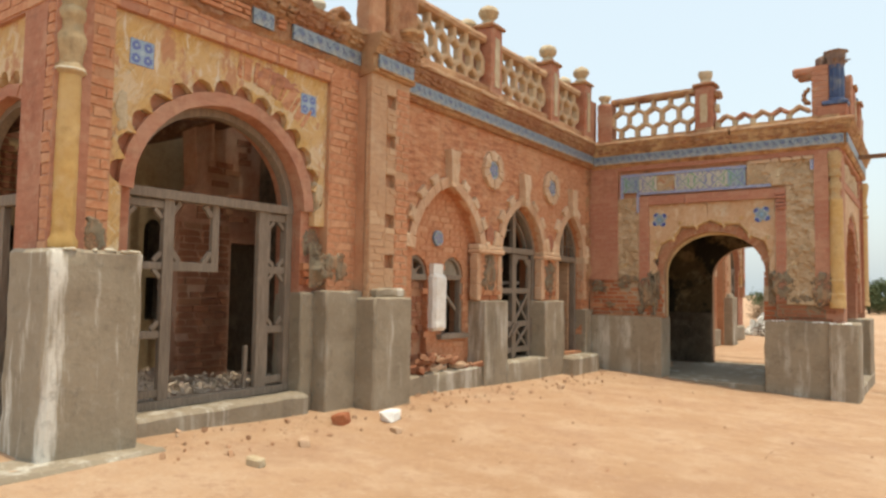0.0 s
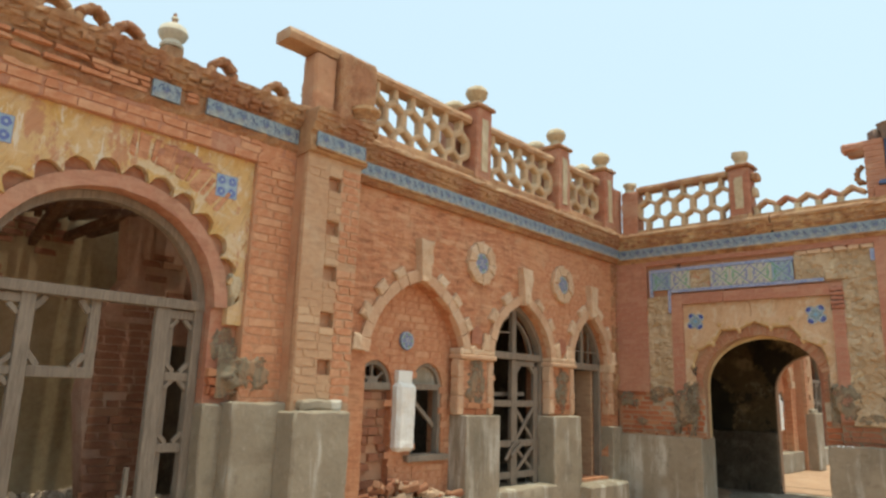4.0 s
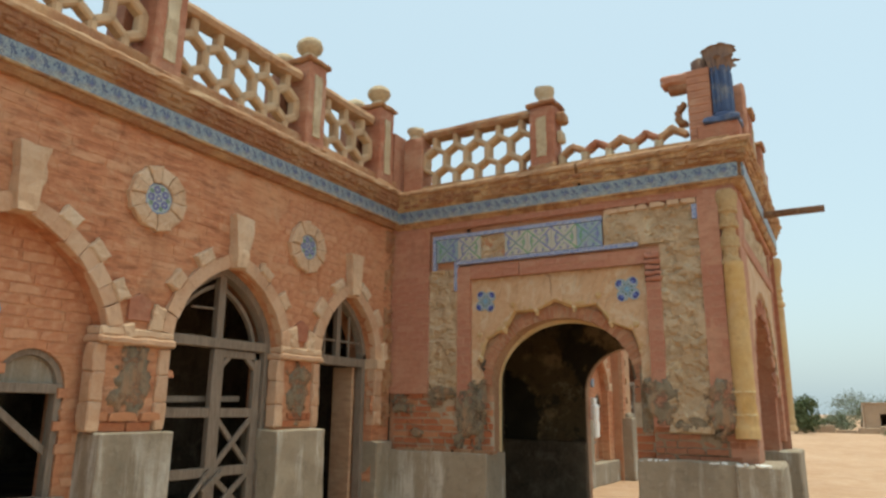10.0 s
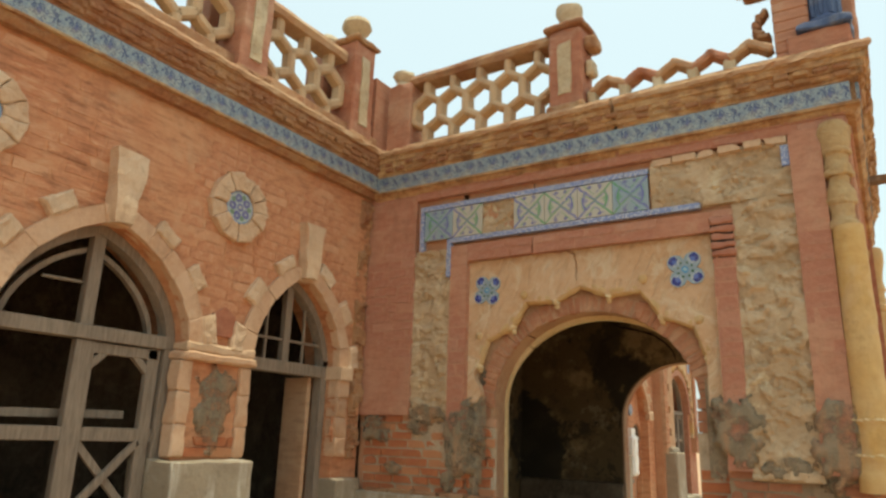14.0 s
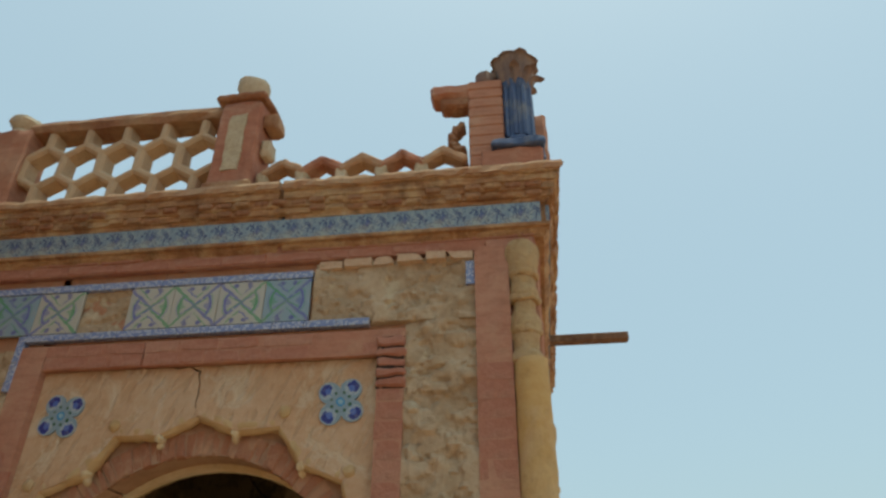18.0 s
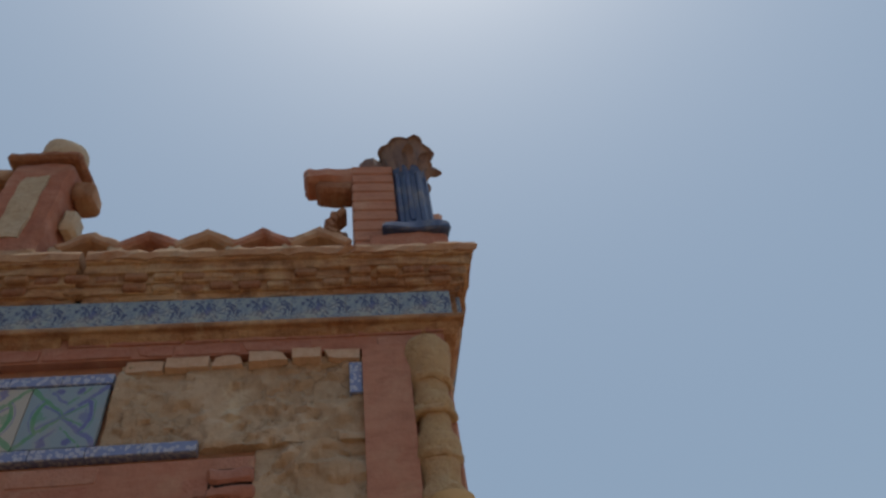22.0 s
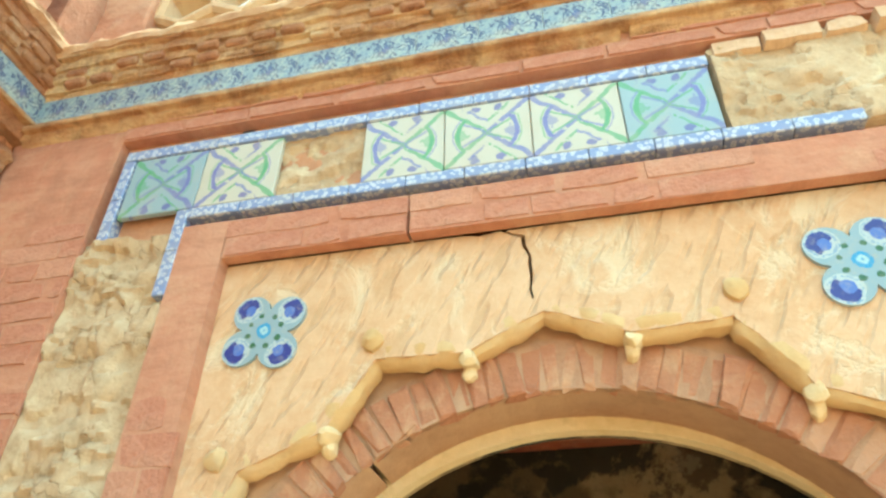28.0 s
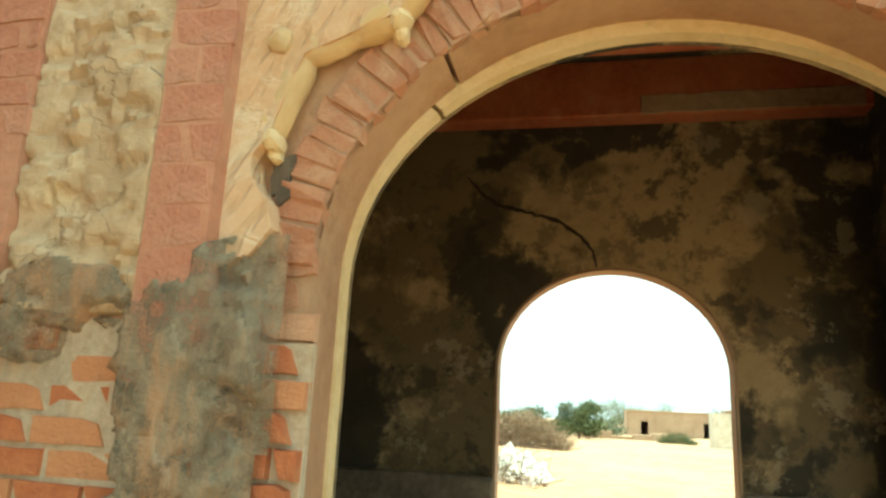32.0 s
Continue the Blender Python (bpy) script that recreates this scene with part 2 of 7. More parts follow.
def _soot():
    """Tan plaster blotched black by smoke and damp."""
    k = Mat("sooty_plaster", 0.95)
    fine = k.noise(15, 5, 0.7)
    c = k.mix(k.step(fine, 0.3, 0.7), (0.27, 0.18, 0.09), (0.34, 0.24, 0.13))
    b = k.noise(0.6, 7, 0.58)
    c = k.mix(k.step(b, 0.46, 0.50) * 0.8, c, (0.085, 0.058, 0.026))
    b2 = k.noise(0.9, 8, 0.62, distort=0.2)
    c = k.mix(k.step(b2, 0.505, 0.54) * 0.92, c, (0.02, 0.017, 0.011))
    c = k.mix(k.step(k.noise(1.7, 8, 0.68), 0.52, 0.56) * 0.7, c, (0.022, 0.018, 0.010))
    c = k.mix(k.step(k.noise(5, 7, 0.75), 0.52, 0.58) * 0.45, c, (0.03, 0.025, 0.016))
    c = k.mix(k.step(k.noise(2.2, 7, 0.72), 0.58, 0.62) * 0.5, c, (0.31, 0.24, 0.155))
    k.colour(c)
    return k.bump(fine * 0.4 + b2 * 0.8, 0.5, 0.015)


def _smear():
    k = Mat("cement_smear", 0.93)
    a, f = k.noise(6, 6, 0.75), k.noise(30, 4, 0.7)
    c = k.mix(k.step(a, 0.35, 0.65), (0.16, 0.125, 0.08), (0.26, 0.21, 0.145))
    c = k.mix(k.step(k.noise(4, 6, 0.75, stretch=(2.2, 2.2, 0.5)), 0.48, 0.62) * 0.8, c, (0.36, 0.20, 0.11))
    c = k.mix(k.step(f, 0.55, 0.75) * 0.4, c, (0.33, 0.29, 0.23))
    gaps = k.step(k.noise(8, 6, 0.75) + k.noise(2.7, 3) * 0.6, 0.62, 0.84)
    k.t.links.new(gaps.sock, k.b.inputs["Alpha"])
    k.colour(c)
    return k.bump(a + f * 0.5, 0.7, 0.012)


M_SOOT, M_SMEAR = _soot(), _smear()


def _cement(name="grey_cement_render", lime=0.55, where=(0.42, 0.54)):
    k = Mat(name, 0.92)
    big, fine = k.noise(1.2, 6, 0.7), k.noise(22, 5, 0.7)
    c = k.mix(k.step(big, 0.35, 0.7), (0.27, 0.215, 0.15), (0.38, 0.31, 0.225))
    c = k.mix(k.step(fine, 0.3, 0.75) * 0.45, c, (0.25, 0.205, 0.15))
    s = k.noise(2.4, 5, 0.65, stretch=(1.9, 1.9, 0.22))
    c = k.mix(k.step(s, 0.52, 0.62) * k.step(k.noise(0.8, 3), *where) * lime, c, (0.70, 0.66, 0.58))
    c = k.mix(k.step(k.noise(0.9, 5, 0.7, stretch=(1, 1, 0.5)), 0.56, 0.75) * 0.6, c, (0.11, 0.09, 0.065))
    k.colour(c)
    c = k.mix(k.step(k.noise(7, 6, 0.72), 0.54, 0.66) * 0.4, c, (0.15, 0.12, 0.085))
    c = k.mix(k.step(k.noise(11, 6, 0.72), 0.56, 0.66) * 0.35, c, (0.46, 0.40, 0.32))
    k.colour(c)
    return k.bump(fine * 0.5 + k.noise(5, 6, 0.7) * 0.9, 0.8, 0.016)


M_CEMENT = _cement()
M_CEMENTW = _cement("whitewash_streaked_cement", 1.0, (0.25, 0.40))


def _wood():
    k = Mat("grey_weathered_wood", 0.85)
    g = k.noise(9, 5, 0.7, stretch=(6, 6, 0.6))
    c = k.mix(k.step(g, 0.3, 0.7), (0.145, 0.108, 0.08), (0.28, 0.22, 0.165))
    c = k.mix(k.step(k.noise(2.2, 4), 0.5, 0.75) * 0.5, c, (0.35, 0.28, 0.215))
    k.colour(c)
    return k.bump(g, 0.4, 0.006)


M_WOOD = _wood()
M_WHITE = weathered("white_plaster_block", (0.84, 0.82, 0.77), (0.74, 0.70, 0.63), (0.88, 0.87, 0.84), grime=0.15, dust=0.15)


def _ground():
    k = Mat("dry_sandy_earth", 0.97)
    a, b, f = k.noise(0.22, 6, 0.62), k.noise(1.6, 6, 0.65), k.noise(38, 5, 0.75)
    c = k.mix(k.step(a, 0.38, 0.62), (0.45, 0.265, 0.15), (0.54, 0.345, 0.215))
    c = k.mix(k.step(b, 0.46, 0.62) * 0.6, c, (0.58, 0.40, 0.27))
    c = k.mix(k.step(k.noise(0.9, 6, 0.7), 0.5, 0.64) * 0.55, c, (0.41, 0.235, 0.14))
    c = k.mix(k.step(k.noise(5.5, 6, 0.72), 0.53, 0.66) * 0.5, c, (0.38, 0.21, 0.125))
    c = k.mix(k.step(k.noise(16, 5, 0.75), 0.58, 0.68) * 0.5, c, (0.62, 0.47, 0.34))
    c = k.mix(k.step(f, 0.5, 0.75) * 0.4, c, (0.32, 0.18, 0.10))
    k.colour(c)
    return k.bump(f * 0.5 + b * 0.8 + k.noise(7, 6, 0.7) * 0.9, 0.8, 0.05)


M_GROUND = _ground()
M_PALERUB = weathered("pale_plaster_debris", (0.58, 0.46, 0.36), (0.46, 0.33, 0.24), (0.68, 0.58, 0.48), "island", scale=2)
M_RUBBLE = weathered("dusty_rubble", (0.50, 0.29, 0.17), (0.36, 0.19, 0.11), (0.62, 0.45, 0.31), "island", scale=2)


def _leaf(name, a, b):
    k = Mat(name, 0.7)
    c = k.mix(k.island(), a, b)
    k.colour(c)
    return k.m


M_LEAF = _leaf("dusty_green_leaf", (0.055, 0.08, 0.026), (0.12, 0.145, 0.06))
# Far trees: the haze of distance is put into this lighter leaf colour.
M_LEAFG = _leaf("hazed_far_leaf", (0.12, 0.145, 0.085), (0.20, 0.22, 0.14))
M_DRY = _leaf("dry_brushwood", (0.2, 0.13, 0.08), (0.36, 0.26, 0.17))
M_BARK = weathered("tree_bark", (0.16, 0.11, 0.07), (0.09, 0.06, 0.04), (0.24, 0.18, 0.12), scale=3)
M_MUD = weathered("mud_brick_wall_far", (0.42, 0.30, 0.20), (0.33, 0.22, 0.14), (0.5, 0.38, 0.27), scale=0.4)

WHITE_T, GREEN_T = (0.47, 0.47, 0.405), (0.07, 0.20, 0.10)


def glaze(name, ground, paint, dirt=0.45):
    k = Mat(name, 0.35)
    c = paint(k, ground)
    w = k.noise(6, 5, 0.7)
    c = k.mix(k.step(w, 0.5, 0.72) * 0.45 + (dirt - 0.45), c, (0.40, 0.36, 0.28))
    k.colour(c)
    k.rough(k.step(w, 0.3, 0.8) * 0.4 + 0.3)
    return k.bump(k.noise(40, 3), 0.15, 0.003)


def _border(k, c):
    # faded scrolls, dark brush strokes at the joints
    x, y, z = k.xyz()
    v = z / 0.085
    sc = k.noise(24, 3, 0.6, distort=1.6)
    wide = k.noise(11, 3, 0.6, distort=1.8)
    c = k.mix(k.step(k.noise(10, 4, 0.65), 0.45, 0.62) * 0.7, c, (0.42, 0.45, 0.39))
    c = k.mix((sc - 0.5).abs().below(0.03) * (v * 0.8 + (sc - 0.5) * 3).abs().below(0.75) * 0.5, c, (0.08, 0.12, 0.25))
    c = k.mix((wide - 0.5).abs().below(0.034) * (v + (sc - 0.5) * 3).abs().below(0.62) * 0.9, c, (0.03, 0.045, 0.14))
    c = k.mix(k.step(k.noise(2.6, 5, 0.7), 0.52, 0.68) * 0.55, c, (0.36, 0.33, 0.25))
    c = k.mix((x.abs() * 1.3 + z.abs() + (sc - 0.5) * 0.08).below(0.024) * 0.75, c, (0.05, 0.07, 0.24))
    return k.mix(v.abs().above(0.88) * 0.6, c, (0.15, 0.20, 0.31))


def _panel(k, c):
    # bow tie of green and violet straps crossing at the tile's middle, rounds closing both ends
    x, y, z = k.xyz()
    u = x / 0.147 + (k.noise(11, 3, 0.6) - 0.5) * 0.26
    h = (z / 0.147 + (k.noise(12, 3, 0.6) - 0.5) * 0.26).abs()
    a = u.abs()
    side = u.above(0.0)
    brk = k.noise(34, 2, 0.5)
    violet, green = (0.12, 0.13, 0.36), (0.10, 0.29, 0.13)
    one, two = k.mix(side, green, violet), k.mix(side, violet, green)
    c = k.mix((h - a * 0.95 - 0.36).abs().below(0.05) * brk.above(0.46) * 0.75, c, two)
    c = k.mix((h - a * 0.95).abs().below(0.085) * brk.above(0.39) * 0.8, c, one)
    r = (u * u + h * h)._op("SQRT")
    c = k.mix(r.ring(0.70, 0.055) * (a * 0.95 - h).above(0.0) * 0.9, c, one)
    c = k.mix(r.ring(0.80, 0.02) * (a * 0.95 - h).above(0.0) * 0.6, c, two)
    c = k.mix(r.below(0.66) * (a * 0.6 - h).ring(0.0, 0.035) * 0.7, c, two)
    e = a - 0.26
    f = h - 0.80
    g = (e * e + f * f)._op("SQRT") + (k.noise(46, 2, 0.5) - 0.5) * 0.2
    c = k.mix(g.below(0.10) * 0.8, c, (0.09, 0.09, 0.30))
    e = a - 0.60
    g = (e * e + h * h)._op("SQRT") + (brk - 0.5) * 0.5
    return k.mix(g.below(0.16) * 0.55, c, one)


def _tape(k, c):
    # beaded guilloche
    f = k.cells(52)
    c = k.mix(f.ring(0.32, 0.13) * 0.85, c, (0.50, 0.52, 0.58))
    return k.mix(k.step(k.noise(5, 4), 0.5, 0.7) * 0.4, c, (0.30, 0.36, 0.47))


def _flower(k, c):
    # four white-edged petals with navy hearts round a turquoise eye; x and z run from -1 to 1
    x, y, z = k.xyz()
    wob = (k.noise(5, 2, 0.5) - 0.5) * 0.16
    r = (x * x + z * z)._op("SQRT") + wob
    ax, az = x.abs(), z.abs()

    def round_at(p):
        return ((ax - p) * (ax - p) + (az - p) * (az - p))._op("SQRT") + wob
    d = round_at(0.58)
    c = k.mix(d.below(0.37), c, (0.38, 0.43, 0.45))
    c = k.mix(d.ring(0.31, 0.03) * k.noise(16, 1, 0.4).above(0.5) * 0.7, c, (0.12, 0.22, 0.38))
    c = k.mix(d.below(0.285) * (ax + az).above(0.99), c, (0.02, 0.028, 0.20))
    c = k.mix(round_at(0.53).below(0.15), c, (0.07, 0.13, 0.42))
    for p, q in ((0.40, 0.17), (0.17, 0.40)):
        leaf = ((ax - p) * (ax - p) + (az - q) * (az - q))._op("SQRT") + wob
        c = k.mix(leaf.below(0.07), c, (0.03, 0.10, 0.04))
    c = k.mix(r.below(0.20), c, (0.05, 0.24, 0.46))
    c = k.mix(r.ring(0.08, 0.03), c, (0.30, 0.46, 0.52))
    return c


def _grid(k, c):
    # four blue florets round a pale eye
    x, y, z = k.xyz()
    gx, gz = x.fract() - 0.5, z.fract() - 0.5
    d = (gx * gx + gz * gz)._op("SQRT") + (k.noise(6, 2) - 0.5) * 0.25
    c = k.mix(d.below(0.36), c, (0.10, 0.14, 0.36))
    c = k.mix(d.below(0.12), c, (0.33, 0.42, 0.48))
    c = k.mix((x * x + z * z)._op("SQRT").below(0.2), c, (0.36, 0.45, 0.50))
    return k.mix(x.abs().max(z.abs()).above(0.93) * 0.7, c, (0.15, 0.2, 0.36))


def _rosette(k, c):
    # round tile: five blue flowers and green leaves on white
    x, y, z = k.xyz()
    r = (x * x + z * z)._op("SQRT")
    an = z._op("ARCTAN2", x) * (5 / 6.2832)
    f = (an.fract() - 0.5).abs() * 1.26 * r
    dd = (f * f + (r - 0.56) * (r - 0.56))._op("SQRT")
    c = k.mix(dd.below(0.26), c, (0.03, 0.05, 0.30))
    c = k.mix(dd.below(0.09), c, (0.3, 0.36, 0.45))
    g = ((an + 0.5).fract() - 0.5).abs() * 1.26 * r
    e = (g * g + (r - 0.66) * (r - 0.66))._op("SQRT")
    c = k.mix(e.below(0.15), c, GREEN_T)
    c = k.mix(r.below(0.24), c, (0.04, 0.07, 0.3))
    c = k.mix(r.below(0.1), c, WHITE_T)
    return k.mix(r.above(0.88), c, (0.10, 0.22, 0.42))


M_BORDER = glaze("blue_border_tile", (0.24, 0.30, 0.325), _border)
M_PANEL = glaze("white_strapwork_tile", (0.45, 0.425, 0.355), _panel)
M_PANELB = glaze("turquoise_strapwork_tile", (0.25, 0.33, 0.375), _panel)
M_TAPE = glaze("blue_edging_tile", (0.19, 0.24, 0.43), _tape)
M_FLOWER = glaze("flower_tile", (0.23, 0.31, 0.36), _flower)
M_ROSE = glaze("rosette_tile", (0.36, 0.44, 0.45), _rosette, 0.7)
M_SQUARE = glaze("faded_blue_square_tile", (0.27, 0.36, 0.45), _grid)
M_BLUE = glaze("blue_glazed_faience", (0.04, 0.07, 0.16), lambda k, c: k.mix(k.step(k.noise(9, 4, 0.6, stretch=(3, 3, 0.5)), 0.5, 0.7) * 0.6, c, (0.10, 0.15, 0.26)))
M_PETAL = weathered("glazed_petal", (0.24, 0.155, 0.125), (0.13, 0.09, 0.09), (0.33, 0.23, 0.16), scale=3)
M_PINK = weathered("brown_plaster", (0.41, 0.235, 0.135), (0.33, 0.17, 0.095), (0.49, 0.32, 0.20), dust=0.4)

M_OLDRED = weathered("smoky_red_brick", (0.36, 0.145, 0.075), (0.24, 0.09, 0.05), (0.44, 0.24, 0.14), "object", scale=1.5, dust=0.45, grime=0.6, bump=0.8, vary=0.5)


# ---- mesh helpers ----
def axes(u, v, w, at=(0, 0, 0)):
    return Matrix.Translation(at) @ Matrix((u, v, w)).transposed().to_4x4()


MAIN = axes((0, 1, 0), (0, 0, 1), (1, 0, 0))
PORT = axes((1, 0, 0), (0, 0, 1), (0, -1, 0))


def mesh_of(bm, material, smooth=False):
    bmesh.ops.recalc_face_normals(bm, faces=bm.faces[:])
    me = bpy.data.meshes.new("mesh")
    bm.to_mesh(me)
    bm.free()
    me.materials.append(material)
    if smooth:
        me.shade_smooth()
        me.set_sharp_from_angle(angle=radians(38))
    return me


def part(name, bm, material, parent=None, label="", m=None, smooth=False):
    if m is not None:
        bmesh.ops.transform(bm, matrix=m, verts=bm.verts[:])
    ob = new(name, mesh_of(bm, material, smooth))
    if parent:
        ob.parent = parent
    if label:
        ob["label"] = label
    return ob


def structure(name, bm, material, label, m=None, smooth=False, category=""):
    return tagged(part(name, bm, material, None, label, m, smooth), kind="structure", category=category)


def holder(name, label, category="", kind="", at=(0, 0, 0), group=""):
    ob = new(name)
    ob.location = at
    ob.empty_display_size = 0.1
    return tagged(ob, label, category, group, kind)


def bm_box(bm, lo, hi, bevel=0.0):
    r = bmesh.ops.create_cube(bm, size=1.0)
    vs = r["verts"]
    for v in vs:
        v.co = Vector([lo[i] + (hi[i] - lo[i]) * (v.co[i] + 0.5) for i in range(3)])
    if bevel:
        es = list({e for v in vs for e in v.link_edges})
        bmesh.ops.bevel(bm, geom=es, offset=bevel, segments=1, affect="EDGES")
    return vs


def box(lo, hi, bevel=0.0):
    bm = bmesh.new()
    bm_box(bm, lo, hi, bevel)
    return bm


def slab(outline, holes, w0, w1):
    """A plate between w0 and w1 with the given outline and holes (points in u, v)."""
    bm = bmesh.new()
    edges = []
    for loop in (outline, *holes):
        vs = [bm.verts.new((u, v, w1)) for u, v in loop]
        edges += [bm.edges.new((vs[i], vs[(i + 1) % len(vs)])) for i in range(len(vs))]
    r = bmesh.ops.triangle_fill(bm, use_beauty=True, edges=edges)
    faces = [f for f in r["geom"] if isinstance(f, bmesh.types.BMFace)]
    ext = bmesh.ops.extrude_face_region(bm, geom=faces)
    bmesh.ops.translate(bm, vec=(0, 0, w0 - w1), verts=[g for g in ext["geom"] if isinstance(g, bmesh.types.BMVert)])
    return bm


def rect(u0, u1, v0, v1):
    return [(u0, v0), (u1, v0), (u1, v1), (u0, v1)]


def round_top(u0, u1, spring, apex, n=24, p=2.0):
    c, r = (u0 + u1) / 2, (u1 - u0) / 2
    return [(c - r * math.cos(math.pi * i / n), spring + (apex - spring) * math.sin(math.pi * i / n)) for i in range(n + 1)]


def point_top(u0, u1, spring, apex, n=12):
    c, r, h = (u0 + u1) / 2, (u1 - u0) / 2, apex - spring
    left = []
    for i in range(n + 1):
        s = 1 - math.cos(math.pi / 2 * i / n)
        v = spring + h * (0.74 * math.sqrt(max(0, 1 - (1 - s) ** 2)) + 0.26 * s)
        left.append((u0 + r * s, v))
    return left + [(2 * c - u, v) for u, v in left[-2::-1]]


def opening(top, base):
    return [(top[0][0], base)] + top + [(top[-1][0], base)]


def eroded(bm, amp, scale=9.0, seed=0.0):
    """Wears a mesh: pushes its corners about by a smooth noise."""
    for v in bm.verts:
        q = v.co * scale + Vector((seed, seed * 2, 0))
        v.co += Vector((noise.noise(q), noise.noise(q + Vector((31, 0, 0))), noise.noise(q + Vector((0, 57, 0))))) * amp
    return bm


def lathe(profile, n=16, at=(0, 0, 0)):
    bm = bmesh.new()
    rings = []
    for r, z in profile:
        rings.append([bm.verts.new((at[0] + r * math.cos(2 * math.pi * i / n), at[1] + r * math.sin(2 * math.pi * i / n), at[2] + z)) for i in range(n)])
    for a, b in zip(rings, rings[1:]):
        for i in range(n):
            bm.faces.new((a[i], a[(i + 1) % n], b[(i + 1) % n], b[i]))
    bm.faces.new(rings[0][::-1])
    bm.faces.new(rings[-1])
    return bm


def sweep(profile, u0, u1, steps=1, jitter=0.0, seed=3, mitre0=0.0, mitre1=0.0):
    """A moulding: the profile (v, w) drawn out along u, its edge worn by jitter."""
    rnd = random.Random(seed)
    bm = bmesh.new()
    rows = []
    for i in range(steps + 1):
        u = u0 + (u1 - u0) * i / steps
        f = i / steps
        rows.append([bm.verts.new((u + max(w, 0) * (mitre1 * f - mitre0 * (1 - f)), v + rnd.uniform(-jitter, jitter) * 0.5, w - abs(rnd.gauss(0, jitter)) if w > 0 else w)) for v, w in profile])
    k = len(profile)
    for a, b in zip(rows, rows[1:]):
        for i in range(k):
            bm.faces.new((a[i], b[i], b[(i + 1) % k], a[(i + 1) % k]))
    bm.faces.new(rows[0])
    bm.faces.new(rows[-1][::-1])
    return bm


def inside(pt, loop):
    x, y = pt
    hit = False
    for (x0, y0), (x1, y1) in zip(loop, loop[1:] + loop[:1]):
        if (y0 > y) != (y1 > y) and x < (x1 - x0) * (y - y0) / (y1 - y0) + x0:
            hit = not hit
    return hit


def grow(loop, c, k):
    return [(c[0] + (u - c[0]) * k, c[1] + (v - c[1]) * k) for u, v in loop]


BRICK_U, BRICK_V = 0.245, 0.08
_brick_cache = {}


def brick_shape(w, h, d, rnd, cham=0.004):
    """A worn brick: wavering edges, now and then a broken corner."""
    rim = [(-w / 2, -h / 2), (-w / 6, -h / 2), (w / 6, -h / 2), (w / 2, -h / 2), (w / 2, h / 2), (w / 6, h / 2), (-w / 6, h / 2), (-w / 2, h / 2)]
    low, high = [], []
    cham = min(cham, d * 0.7)
    for i, (x, y) in enumerate(rim):
        k = 0.0
        if i in (0, 3, 4, 7) and rnd.random() < 0.22:
            k = rnd.uniform(0.006, 0.02)
        x -= math.copysign(min(w / 4, abs(rnd.gauss(0, 0.003)) + k), x)
        y -= math.copysign(min(h / 4, abs(rnd.gauss(0, 0.0025)) + k * 0.6), y)
        low.append((x, y, -0.01))
        high.append((x - math.copysign(min(cham, w / 8), x), y - math.copysign(min(cham, h / 8), y), d + rnd.uniform(-0.0015, 0.0015)))
    faces = [tuple(range(8, 16))] + [(i, (i + 1) % 8, 8 + (i + 1) % 8, 8 + i) for i in range(8)]
    return low + high, faces


def brick_mesh(w, h, d, material, seed=0):
    key = (round(w, 2), round(h, 3), round(d, 3), material.name, seed)
    if key not in _brick_cache:
        me = bpy.data.meshes.new("brick")
        v, f = brick_shape(w, h, d, random.Random(seed + 11))
        me.from_pydata(v, [], f)
        me.materials.append(material)
        _brick_cache[key] = me
    return _brick_cache[key]


